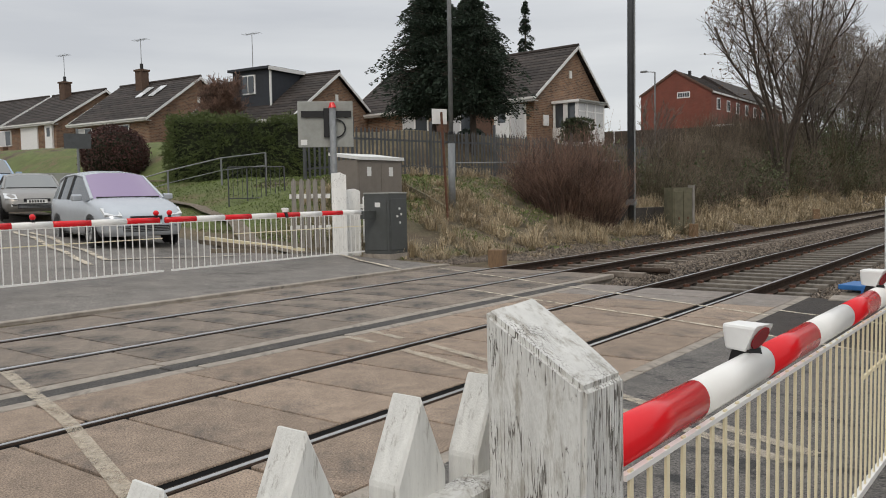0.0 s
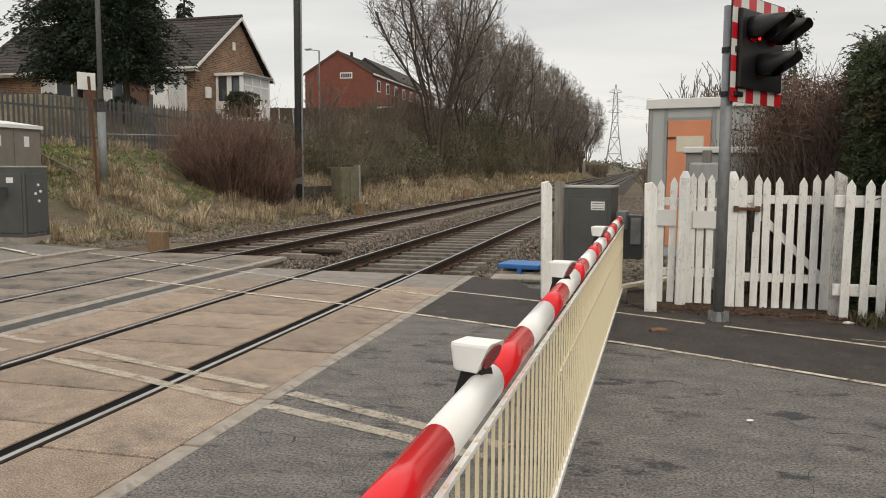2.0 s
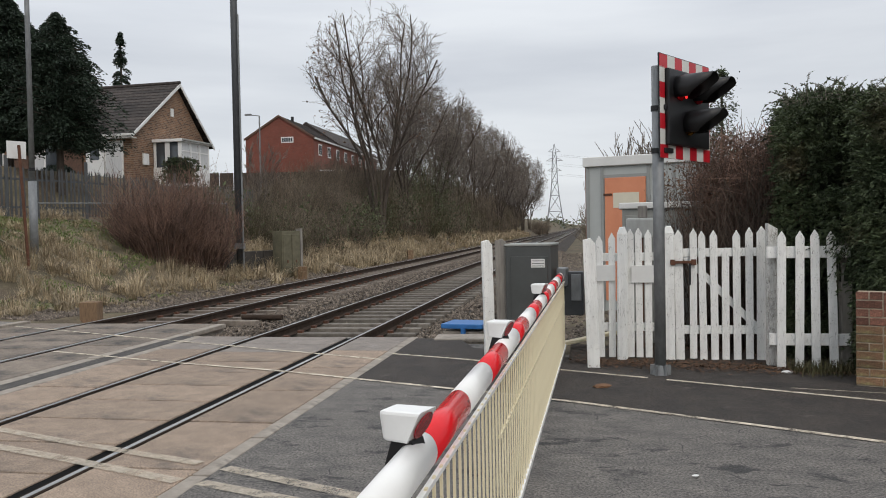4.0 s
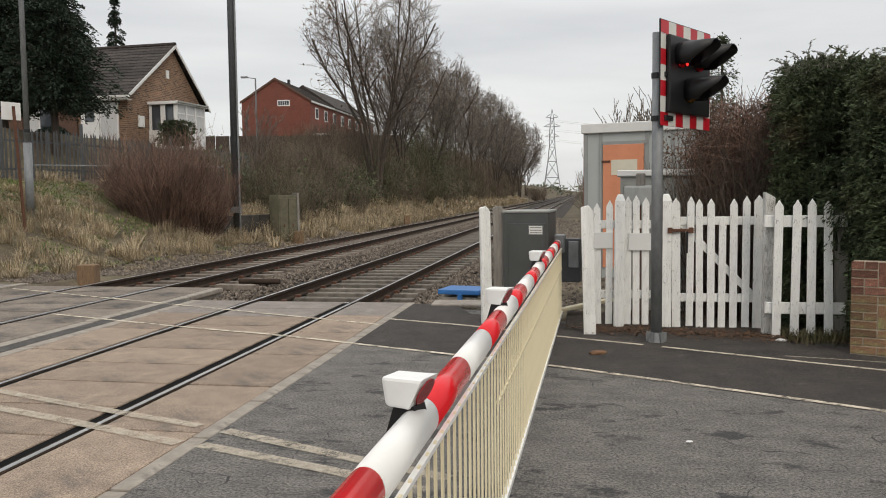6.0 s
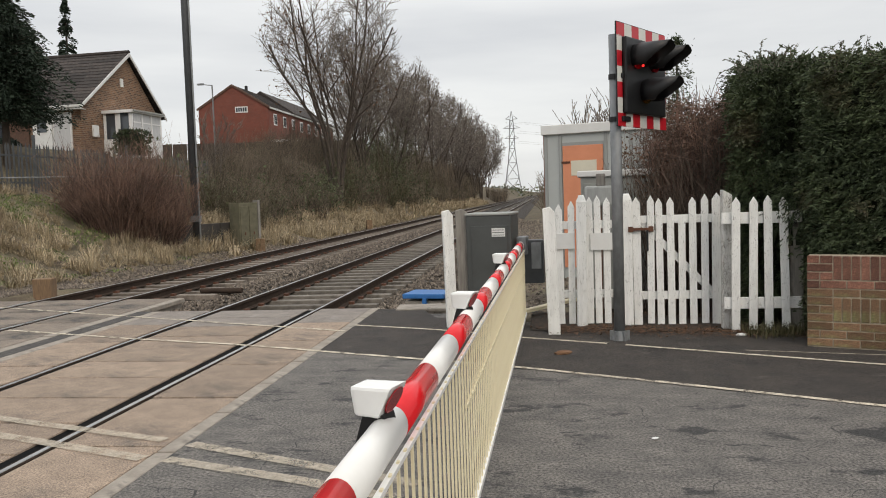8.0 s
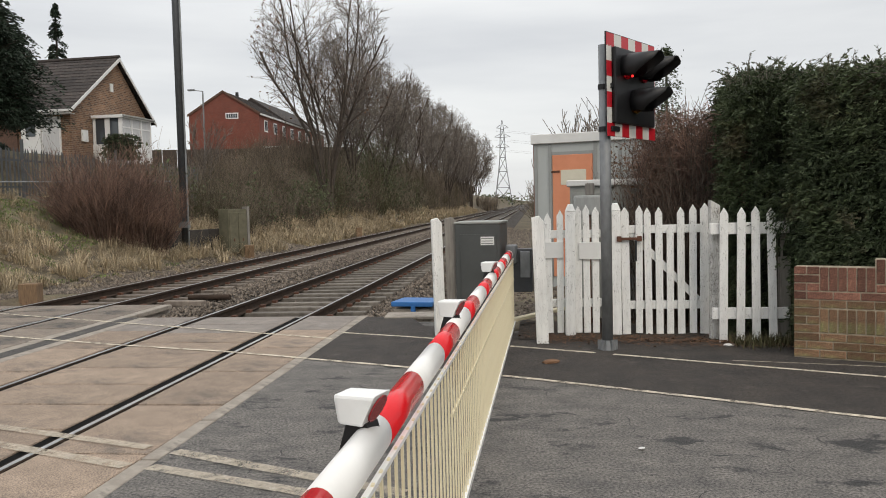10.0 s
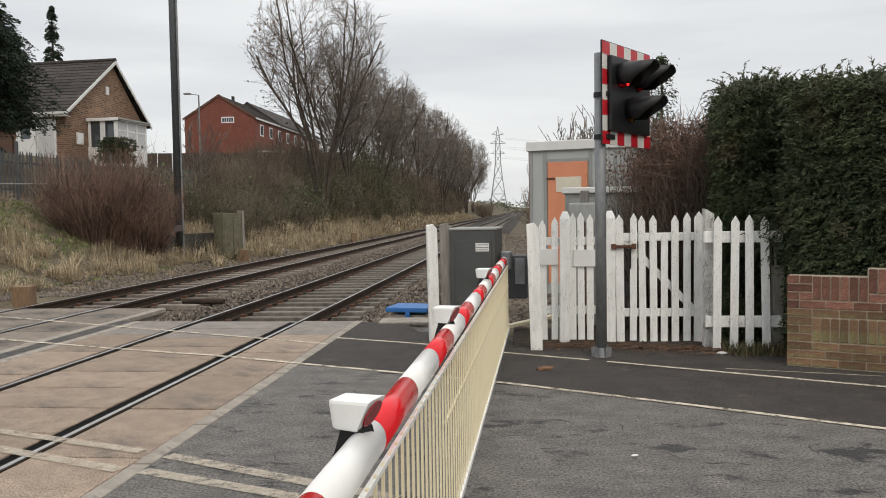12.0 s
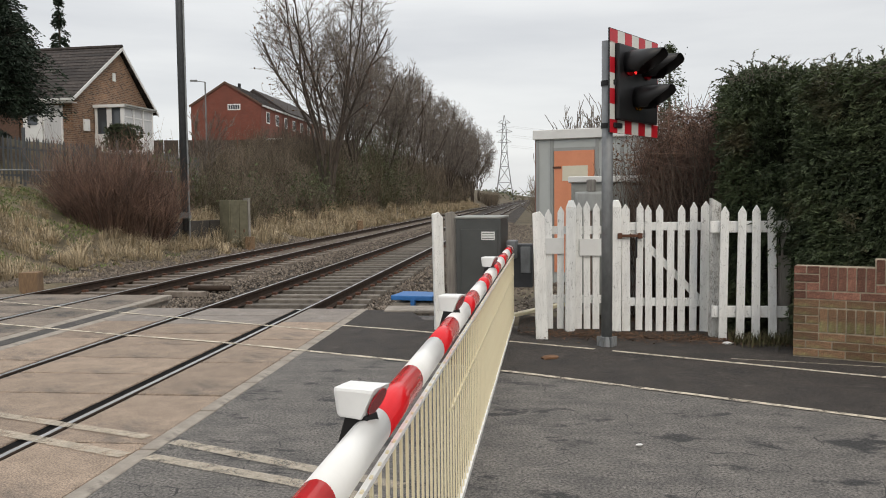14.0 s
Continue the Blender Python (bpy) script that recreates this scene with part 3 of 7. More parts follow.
# deck of the crossing: a dark bed, then panels
deck = thing("crossing_deck", "concrete panel deck of the level crossing", "crossing deck", pose(0, 0, 0), kind="structure")
part("bed", one(bx, -6.3, 0.9, -14, 11.05, -0.4, -0.075), M_gap, deck)
part("far_bed", one(bx, -6.3, -2.83, 11.06, 12.6, -0.4, -0.078), M_gap, deck)
part("deck_end_beam", one(bx, -2.828, -2.716, 11.06, 12.6, -0.4, -0.072), M_edge, deck)
panel_meshes = {}


def panel(name, x0, x1, y0, y1, m, z=0.0):
    key = (round(x1 - x0, 3), round(y1 - y0, 3), m.name)
    if key not in panel_meshes:
        b = bmesh.new()
        w, l = (x1 - x0) / 2, (y1 - y0) / 2
        bx(b, -w, w, -l, l, -0.07, 0, 0.012)
        me = bpy.data.meshes.new(name)
        b.to_mesh(me)
        b.free()
        panel_meshes[key] = me
    ob = link_mesh(name, panel_meshes[key], m, deck)
    ob.location = ((x0 + x1) / 2, (y0 + y1) / 2, z + rng.uniform(-0.003, 0.003))
    ob.rotation_euler = (rng.uniform(-0.002, 0.002), rng.uniform(-0.002, 0.002), 0)
    return ob


def strip(x0, x1, y0, y1, length, m, name="panel"):
    n = max(1, round((y1 - y0) / length))
    for k in range(n):
        a, b = y0 + (y1 - y0) * k / n, y0 + (y1 - y0) * (k + 1) / n
        panel(name, x0, x1, a + 0.011, b - 0.011, M_conc_grey if m is M_conc and a > 9.6 else m)


strip(0.06, 0.77, -9, 11.05, 1.25, M_conc)
strip(-1.40, -0.125, -9, 11.05, 0.72, M_conc)
strip(-2.28, -1.57, -9, 11.05, 1.25, M_conc)
strip(-2.66, -2.44, -9, 11.05, 2.5, M_infill, "infill_panel")
strip(-3.66, -2.83, -9, 12.6, 1.25, M_conc_dark)
strip(-5.13, -3.86, -9, 12.6, 0.72, M_conc_dark)
strip(-6.25, -5.32, -9, 12.6, 1.25, M_conc_dark)
strip(0.775, 0.895, -9, 11.05, 0.92, M_edge, "edge_kerb")
strip(-2.435, -2.285, -9, 11.05, 1.8, M_edge, "edge_kerb")
strip(-2.825, -2.665, -9, 12.6, 1.8, M_edge, "edge_kerb")

part("edge_kerb", one(bx, -6.4, -6.253, -9, 12.6, -0.08, 0.046, 0.008), M_edge, deck)
# added black fillers stand in for the shade in the flangeway grooves
for rx in (-0.125, -1.63, -3.86, -5.32):
    part("flangeway_strip", one(bx, rx + 0.001, rx + 0.082, -9, 11.0, -0.075, -0.012), M_gap, deck, "black filler strip that paints the flangeway gap dark")
for rx in (0.0, -1.505, -3.76, -5.24):
    part("flangeway_strip", one(bx, rx + 0.037, rx + 0.06 if rx == 0 else rx + 0.1, -9, 11.0, -0.075, -0.014), M_gap, deck, "black filler strip that paints the flangeway gap dark")

RAILS = (0.0, -1.505, -3.76, -5.24)


def rail_profile(x, y):
    h = 0.036
    return [(x - 0.07, y, -0.158), (x + 0.07, y, -0.158), (x + 0.07, y, -0.146), (x + 0.012, y, -0.125), (x + 0.01, y, -0.05), (x + h, y, -0.036), (x + h, y, -0.006),
            (x + h - 0.008, y, 0), (x - h + 0.008, y, 0), (x - h, y, -0.006), (x - h, y, -0.036), (x - 0.01, y, -0.05), (x - 0.012, y, -0.125), (x - 0.07, y, -0.146)]


for n, (ra, rb, xt) in enumerate(((0, 1, -0.7525), (2, 3, -4.5))):
    tr = thing("railway_track", "rusty steel rails on concrete sleepers in ballast" if n == 0 else "rusty steel rails on weathered sleepers in ballast", "railway track", pose(xt, 0, 0), "tracks")
    for r in (ra, rb):
        b = bmesh.new()
        loft(b, [rail_profile(RAILS[r] - xt, -30), rail_profile(RAILS[r] - xt, 600)])
        part("rail", b, M_rail, tr)
        b = bmesh.new()
        bx(b, RAILS[r] - xt - 0.008, RAILS[r] - xt + 0.028, -30, 600, -0.002, 0.003)
        part("running_surface", b, M_railtop, tr, "worn shiny rail head")
        if n:
            part("deck_rail_head", one(bx, RAILS[r] - xt - 0.033, RAILS[r] - xt + 0.033, -9, 12.5, -0.004, 0.0045), M_railtop, tr, "bright rail head within the deck")
    y0 = 11.35 if n == 0 else 12.95
    sb = bmesh.new()
    bx(sb, -1.25, 1.25, -0.095, 0.095, -0.30, -0.155, 0.015)
    sm = bpy.data.meshes.new("sleeper")
    sb.to_mesh(sm)
    sb.free()
    sm.materials.append(M_wood_sleeper if n else M_sleeper)
    pale, bluish = sm.copy(), sm.copy()
    pale.materials[0], bluish.materials[0] = M_pale_sleeper, M_blue_sleeper
    sleeper_meshes = [bluish, pale] + [sm] * 128
    for k in range(130):
        s = link_mesh("sleeper", sm if n else sleeper_meshes[k], None, tr)
        s.location = (rng.uniform(-0.03, 0.03), y0 + 0.66 * k, rng.uniform(-0.006, 0.004))
        s.rotation_euler = (0, 0, rng.uniform(-0.01, 0.01))
    vs, fs = [], []
    for k in range(420):
        y = y0 + 0.66 * (130 + k)
        o = len(vs)
        vs += [(-1.25, y - 0.125, -0.155), (1.25, y - 0.125, -0.155), (1.25, y + 0.125, -0.155), (-1.25, y + 0.125, -0.155)]
        fs.append((o, o + 1, o + 2, o + 3))
    far = link_mesh("far_sleepers", fast_mesh("far_sleepers", vs, fs), M_sleeper, tr)
    far["kind"] = "stuff"
    # rail fastenings on the near sleepers
    cb = bmesh.new()
    for r in (ra, rb):
        for k in range(26):
            for sd in (-1, 1):
                xx = RAILS[r] - xt + sd * 0.1
                bx(cb, xx - 0.04, xx + 0.04, y0 + 0.66 * k - 0.05, y0 + 0.66 * k + 0.05, -0.156, -0.115)
    part("rail_clip", cb, M_rust, tr)["kind"] = "stuff"

# ballast bed and stones
v, f = [], []
prof = [(-7.3, -0.5), (-6.5, -0.2), (-5.95, -0.18), (-5.7, -0.25), (-3.3, -0.25), (-3.1, -0.18), (-2.6, -0.15), (-2.2, -0.18), (-1.95, -0.25), (0.45, -0.25), (0.68, -0.18), (1.1, -0.2), (2.0, -0.45)]
ys = axis_points([(11.05, 40, 0.5), (40, 600, 20)])
for y in ys:
    for (x, z) in prof:
        v.append((x, y, z - 0.012 + 0.02 * noise.noise(Vector((x * 2, y * 2, 0)))))
k = len(prof)
f = [(j * k + i, j * k + i + 1, (j + 1) * k + i + 1, (j + 1) * k + i) for j in range(len(ys) - 1) for i in range(k - 1)]
tagged(link_mesh("ballast_bed", fast_mesh("ballast_bed", v, f), M_ballast), "very dark brown ballast bed under the paler stones", "ballast", kind="stuff")

n = 52000
yy = 11.1 + (nrg.random(n) ** 1.9) * 48
xx = nrg.uniform(-7.2, 1.9, n)
zz = np.interp(xx, [p[0] for p in prof], [p[1] for p in prof])
ok = ~((yy < 12.65) & (xx > -6.3) & (xx < -2.66)) & ~((np.abs(xx + 0.75) < 1.2) & (((yy - 11.35 + 0.16) % 0.66) < 0.32)) & ~((np.abs(xx + 4.5) < 1.2) & (((yy - 12.95 + 0.16) % 0.66) < 0.32))
for r in RAILS:
    ok &= np.abs(xx - r) > 0.09
ok &= ~(((np.abs(xx + 0.75) < 1.25) | (np.abs(xx + 4.5) < 1.25)) & (nrg.random(len(xx)) < 0.75))
xx, yy, zz = xx[ok], yy[ok], zz[ok]
n = len(xx)
cube = np.array([(1, 0, 0), (-1, 0, 0), (0, 1, 0), (0, -1, 0), (0, 0, 1), (0, 0, -1)], float)
intrack = (np.abs(xx + 0.75) < 1.3) | (np.abs(xx + 4.5) < 1.3)
zz = zz + np.where(intrack, 0.02, 0.0)
vv = cube[None] * nrg.uniform(0.016, 0.042, (n, 6, 1)) * np.where(intrack, 0.8, 1.0)[:, None, None] * (1 + 0.012 * (yy - 11))[:, None, None] + np.stack([xx, yy, zz + 0.005], 1)[:, None] + nrg.normal(0, 0.008, (n, 6, 3))
tri = np.array([(0, 2, 4), (2, 1, 4), (1, 3, 4), (3, 0, 4), (2, 0, 5), (1, 2, 5), (3, 1, 5), (0, 3, 5)])
ff = (np.arange(n)[:, None, None] * 6 + tri[None]).reshape(-1, 3)
tagged(link_mesh("ballast_stones", fast_mesh("ballast_stones", vv.reshape(-1, 3), ff), M_stone), "loose angular brown-grey ballast stones", "ballast", kind="stuff")

n = 15000
xx, yy = nrg.uniform(1.6, 4.4, n), 11.2 + nrg.random(n) ** 1.4 * 40
side = nrg.random(n) < 0.6
xx = np.where(side, -6.25 - np.abs(nrg.normal(0, 0.55, n)), xx)
yy = np.where(side, 12.9 + (yy - 11.2) * 0.55, yy)
zz = np.array([ground_z(a, c) for a, c in zip(xx, yy)])
vv = cube[None] * nrg.uniform(0.015, 0.045, (n, 6, 1)) * (1 + 0.015 * (yy - 11))[:, None, None] + np.stack([xx, yy, zz], 1)[:, None] + nrg.normal(0, 0.008, (n, 6, 3))
ff = (np.arange(n)[:, None, None] * 6 + tri[None]).reshape(-1, 3)
tagged(link_mesh("lineside_gravel", fast_mesh("lineside_gravel", vv.reshape(-1, 3), ff), M_stone), "brown gravel beside the track", "gravel", kind="stuff")

# painted lines
M_pathtan = mat("trodden_path", (0.19, 0.155, 0.115), (0.12, 0.1, 0.075), rough=0.95, scale=5, bump=0.4, speck=0.3, speck_scale=40)
def marking(label, pts, width, z=0.0075, on_ground=False, material=None, name="road_marking"):
    if on_ground:
        pts = [(a[0] + (c[0] - a[0]) * k / 12, a[1] + (c[1] - a[1]) * k / 12) for a, c in zip(pts, pts[1:]) for k in range(12)] + [pts[-1]]
    b = bmesh.new()
    L, R = [], []
    for i, (x, y) in enumerate(pts):
        a = Vector(pts[max(0, i - 1)])
        c = Vector(pts[min(len(pts) - 1, i + 1)])
        d = (c - a).normalized()
        nn = Vector((-d.y, d.x)) * width / 2
        zz = (ground_z(x, y) + 0.06) if on_ground else z
        L.append(b.verts.new((x + nn.x, y + nn.y, zz)))
        R.append(b.verts.new((x - nn.x, y - nn.y, zz)))
    for i in range(len(pts) - 1):
        b.faces.new((L[i], R[i], R[i + 1], L[i + 1]))
    ob = part(name, b, material or M_line, None)
    return tagged(ob, label, name.replace("_", " "), kind="structure")


marking("worn white footway line across the crossing", [(x, line_a(x)) for x in np.linspace(-3.6, 9, 20)], 0.06)
marking("worn white footway line across the crossing", [(x, 12.0 - 0.43 * (x + 5.9)) for x in np.linspace(-6.2, 0.87, 12)], 0.06)
marking("worn white footway line across the crossing", [(x, line_b(x)) for x in np.linspace(0.9, 3.78, 8)], 0.055, 0.0085)
marking("worn white footway line across the crossing", [(x, line_b(x)) for x in np.linspace(3.95, 9, 8)], 0.055, 0.0085)
marking("thin pale kerb line beside the brick wall", [(5.0, 7.72), (6.3, 7.4), (9, 6.5)], 0.03, 0.0085, material=M_line_worn)
marking("broken white edge line", [(-2.3, 5.88), (-1.73, 5.71)], 0.09, material=M_line_worn)
marking("broken white edge line", [(-2.3, 5.5), (-1.83, 5.39)], 0.09, material=M_line_worn)
marking("broken white edge line", [(-1.35, 5.62), (-0.6, 5.34), (0.72, 4.9)], 0.09, material=M_line_worn)
marking("broken white edge line", [(-1.35, 5.27), (-0.3, 4.92), (0.76, 4.53)], 0.1, material=M_line_worn)
marking("broken white edge line", [(0.93, 4.82), (1.97, 4.37), (2.5, 4.15)], 0.1, material=M_line_worn)
marking("broken white edge line", [(0.91, 4.52), (1.85, 4.18), (2.4, 3.95)], 0.1, material=M_line_worn)
marking("worn white line at the deck edge", [(-3.62, 2.7), (-1.66, 2.19), (-0.15, 1.68), (0.7, 1.4)], 0.1, material=M_line_worn)
marking("worn white line beyond the track", [(-6.3, 11.1), (-9.5, 12.4)], 0.09, on_ground=True)
marking("white hatch line beyond the barrier", [(-10.68, 7.49), (-14.2, 8.55), (-17.8, 9.5)], 0.12, on_ground=True)
marking("white hatch line beyond the barrier", [(-11.2, 8.1), (-14.3, 8.95), (-17.5, 9.75)], 0.12, on_ground=True)

marking("white hatch line beyond the barrier", [(-11.2, 8.1), (-9.96, 10.56)], 0.12, on_ground=True)

marking("worn tan gravel path across the far verge", [(-9.6, 11.9), (-11.5, 12.2), (-14.0, 13.6), (-17.0, 14.6), (-22.0, 15.6)], 0.6, on_ground=True, material=M_pathtan, name="footpath")

# ---- barriers ----
def boom_lamp(parent, x, y, z, turn, s=1.0):
    m = pose(x + 0.013, y, z, 0, 0, turn)
    b = bmesh.new()
    secs = []
    for (u, w, h) in ((-0.07, 0.032, 0.03), (-0.066, 0.038, 0.038), (-0.056, 0.042, 0.042), (0.016, 0.045, 0.043), (0.032, 0.046, 0.044)):
        ring = [(-w * 0.86, -h), (w * 0.86, -h), (w * 0.9, -h * 0.9), (w * 1.02, h * 0.74), (w * 0.97, h * 0.92), (w * 0.84, h), (-w * 0.84, h), (-w * 0.97, h * 0.92), (-w * 1.02, h * 0.74), (-w * 0.9, -h * 0.9)]
        lean = 0.0 if u < 0 else 0.5
        secs.append([m @ Vector((u + q[1] * (lean if u > 0 else -0.1), q[0], q[1] * 0.95 + 0.081)) for q in ring])
    loft(b, secs)
    lamp = part("lamp", b, M_lampwhite, parent, "white hooded warning lamp")
    b = bmesh.new()
    loft(b, [[m @ Vector((0.036 + e + 0.5 * 0.037 * math.sin(a), 0.037 * math.cos(a), 0.081 + 0.036 * math.sin(a))) for a in np.linspace(0, 2 * math.pi, 17)[:16]] for e in (0.0, 0.004)])
    part("lens", b, M_lens, lamp, "dark red lamp lens")
    b = bmesh.new()
    extrude_poly(b, [m @ Vector(p) for p in ((-0.04, -0.03, 0.045), (0.02, -0.03, 0.045), (0.03, -0.03, 0.01), (-0.03, -0.03, -0.005), (-0.06, -0.03, -0.065), (-0.075, -0.03, -0.065))], m.to_3x3() @ Vector((0, 0.06, 0)))
    part("bracket", b, M_black, lamp, "black angled bracket")
    return lamp


def barrier(label, m, y0, y1, stripe, r, zc, bars, lamps, first_red, side, lamp_turn=0, zlow=0.08, red_lamps=(), bar_mat=None):
    """A boom along local y with a skirt of bars on one side (side: +1 or -1)."""
    t = thing("barrier", label, "level crossing barrier", m, "crossing barriers")
    y, red = y0, first_red
    while y < y1 - 0.05:
        ye = min(y + stripe, y1)
        b = bmesh.new()
        cyl(b, (0, y, zc), (0, ye, zc), r, r, 24)
        for vtx in b.verts:
            vtx.co.x *= 0.8
        part("boom_section", b, M_red if red else M_white, t, "glossy red section of the boom" if red else "glossy white section of the boom", True)
        y, red = ye, not red
    xs = side * (r * 0.8 + 0.004)
    part("top_strip", one(bx, xs - 0.008, xs + 0.008, y0 + 0.05, y1, zc - r * 1.05, zc - r * 0.8), M_white, t, "pale skirt hanger strip")
    part("bottom_rail", one(bx, xs - 0.012, xs + 0.014, y0 + 0.05, y1, zlow - 0.012, zlow + 0.018), M_white, t, "cream bottom rail of the skirt")
    part("middle_rail", one(bx, xs - 0.006, xs + 0.006, y0 + (y1 - y0) * 0.28, y1, zc - 0.30, zc - 0.285), M_cream, t)
    bm_ = bmesh.new()
    bx(bm_, -0.0035, 0.0035, -0.0085, 0.0085, 0, zc - r * 0.9 - zlow)
    me = bpy.data.meshes.new("skirt_bar")
    bm_.to_mesh(me)
    bm_.free()
    nb = int((y1 - y0 - 0.1) / bars)
    for k in range(nb):
        o = link_mesh("skirt_bar", me, bar_mat or M_cream, t)
        o.location = (xs + 0.003, y0 + 0.08 + k * bars, zlow + 0.01)
    for ly in lamps:
        boom_lamp(t, -0.02 if lamp_turn < 90 else 0.0, ly, zc + r - 0.036, lamp_turn)
    for ly in red_lamps:
        b = bmesh.new()
        bmesh.ops.create_uvsphere(b, u_segments=12, v_segments=8, radius=0.045, matrix=pose(0, ly, zc + r + 0.07))
        lp = part("lamp", b, M_red, t, "small round red lamp", True)
        part("stalk", one(bx, -0.02, 0.02, ly - 0.02, ly + 0.02, zc + r - 0.01, zc + r + 0.04), M_black, lp)
    return t


near = barrier("red and white striped barrier boom with a cream barred skirt", pose(2.725, 0, 0, 0, 0, -1.0), 1.01, 9.75, 0.575, 0.054, 0.893, 0.098, (2.06, 4.06, 6.7), True, 1, lamp_turn=-16)


def machine(label, m, w, d, h, face):
    t = thing("barrier_machine", label, "barrier machine", m, "barrier machines")
    part("cabinet", one(bx, -w / 2, w / 2, -d / 2, d / 2, 0.02, h, 0.012), M_darkgrey, t)
    part("lid", one(bx, -w / 2 - 0.012, w / 2 + 0.012, -d / 2 - 0.012, d / 2 + 0.012, h, h + 0.03, 0.008), M_cabgrey, t, "grey cabinet lid")
    if face == "door":
        dr = part("door", one(bx, -w / 2 + 0.06, w / 2 - 0.04, -d / 2 - 0.012, -d / 2, 0.1, h - 0.12, 0.004), M_darkgrey, t)
        part("label_plate", one(bx, w / 2 - 0.23, w / 2 - 0.07, -d / 2 - 0.016, -d / 2 - 0.012, h - 0.25, h - 0.15), M_plate, dr, "small white rating plate")
        for k in range(3):
            part("printed_line", one(bx, w / 2 - 0.22, w / 2 - 0.08, -d / 2 - 0.018, -d / 2 - 0.016, h - 0.175 - 0.03 * k, h - 0.168 - 0.03 * k), M_darkgrey, dr)
    part("plinth", one(bx, -w / 2 - 0.03, w / 2 + 0.03, -d / 2 - 0.03, d / 2 + 0.03, -0.1, 0.02), M_edge, t)
    return t


mc = machine("dark grey steel barrier machine cabinet beside the boom", pose(2.56, 9.95, 0.0, 0, 0, -6), 0.54, 0.62, 1.27, "door")
for sy in (-0.28, 0.28):
    part("pivot_arm", one(bx, 0.3, 0.42, sy * 0.2 - 0.05, sy * 0.2 + 0.08, 0.78, 1.0, 0.01), M_galv, mc, "galvanised pivot arm")
part("counterweight", one(bx, 0.36, 0.6, 0.05, 0.22, 0.42, 0.95, 0.012), M_darkpole, mc, "dark counterweight block")
part("counterweight_plate", one(bx, 0.46, 0.58, 0.02, 0.05, 0.6, 0.92, 0.004), M_galv, mc, "ribbed steel plate")
cbm = bmesh.new()
cyl(cbm, (-0.44, 0.1, 0.87), (-0.3, 0.1, 0.87), 0.07, 0.07, 16)
part("pivot_cap", cbm, M_red, mc, "dull red pivot cap", True)


# ---- road signal ----
def road_signal(m):
    t = thing("road_signal", "galvanised post with a striped backboard and black hooded wig-wag lamps", "traffic signal", m)
    b = bmesh.new()
    cyl(b, (0, 0, 0.0), (0, 0, 3.06), 0.056, 0.056, 20)
    post = part("post", b, M_galv, t, "galvanised steel post", True)
    b = bmesh.new()
    cyl(b, (0, 0, 0.0), (0, 0, 0.1), 0.085, 0.06, 16)
    for k in range(6):
        a = k * math.pi / 3
        bx(b, 0.05, 0.1, -0.01, 0.01, 0.0, 0.1, m=Matrix.Rotation(a, 4, "Z"))
    part("base_flange", b, M_galv, post)
    for z in (2.2, 2.62):
        b = bmesh.new()
        cyl(b, (0, 0, z), (0, 0, z + 0.05), 0.064, 0.064, 18)
        bx(b, -0.05, 0.12, -0.11, -0.05, z, z + 0.05, 0.005)
        part("clamp", b, M_black, post)
    # backboard: faces local -y
    W, H, z0 = 1.12, 1.02, 2.15
    fx, fy = -0.12, -0.088
    bb = part("backboard", one(bx, fx, fx + W, fy, fy + 0.02, z0, z0 + H, 0.004), M_black, t, "black backboard")
    nst = 7
    for e in range(nst):
        col = M_sigred if e % 2 == 0 else M_sigwhite
        for zz in (z0, z0 + H - 0.14):
            part("stripe", one(bx, fx + W * e / nst, fx + W * (e + 1) / nst, fy - 0.004, fy, zz, zz + 0.13), col, bb)
    for e in range(5):
        col = M_sigwhite if e % 2 == 0 else M_sigred
        h0 = z0 + 0.13 + (H - 0.26) * e / 5
        for xx in (fx, fx + W - 0.1):
            part("stripe", one(bx, xx, xx + 0.1, fy - 0.004, fy, h0, h0 + (H - 0.26) / 5), col, bb)
    body = part("lamp_body", one(bx, fx + 0.1, fx + W - 0.1, fy - 0.05, fy - 0.006, z0 + 0.13, z0 + H - 0.14, 0.015), M_black, t, "black lamp body")
    for (lx, lz, kind) in ((0.32, 0.69, "red"), (0.73, 0.69, "red"), (0.525, 0.36, "amber")):
        cx, cz = fx + lx, z0 + lz
        b = bmesh.new()
        n = 20
        rings = []
        for (yy, rr, drop) in ((fy - 0.05, 0.128, 0), (fy - 0.12, 0.138, 0), (fy - 0.2, 0.137, 0), (fy - 0.42, 0.128, 0)):
            ring = []
            for k in range(n + 1):
                a = -0.75 + (math.pi + 1.5) * k / n
                sh = 0.0
                if yy < fy - 0.21:
                    sh = 0.2 * max(0.0, 0.5 - math.sin(a))
                ring.append((cx + rr * math.cos(a), yy + sh, cz + rr * math.sin(a)))
            inner = [(cx + (q[0] - cx) * 0.955, q[1], cz + (q[2] - cz) * 0.955) for q in ring[::-1]]
            rings.append(ring + inner)
        loft(b, rings)
        hood = part("hood", b, M_black, body, "long black lamp hood", True)
        b = bmesh.new()
        loft(b, [[(cx + 0.115 * math.cos(a), fy - 0.048 - e, cz + 0.115 * math.sin(a)) for a in np.linspace(0, 2 * math.pi, 21)[:20]] for e in (0, 0.02)])
        part("lens", b, M_lens if kind == "red" else M_amber, body, kind + " lamp lens")
    b = bmesh.new()
    cyl(b, (fx + 0.34, fy - 0.108, z0 + 0.61), (fx + 0.34, fy - 0.118, z0 + 0.61), 0.02, 0.02, 10)
    part("lit_lamp", b, M_lit, body, "glowing red lamp spot")
    return t


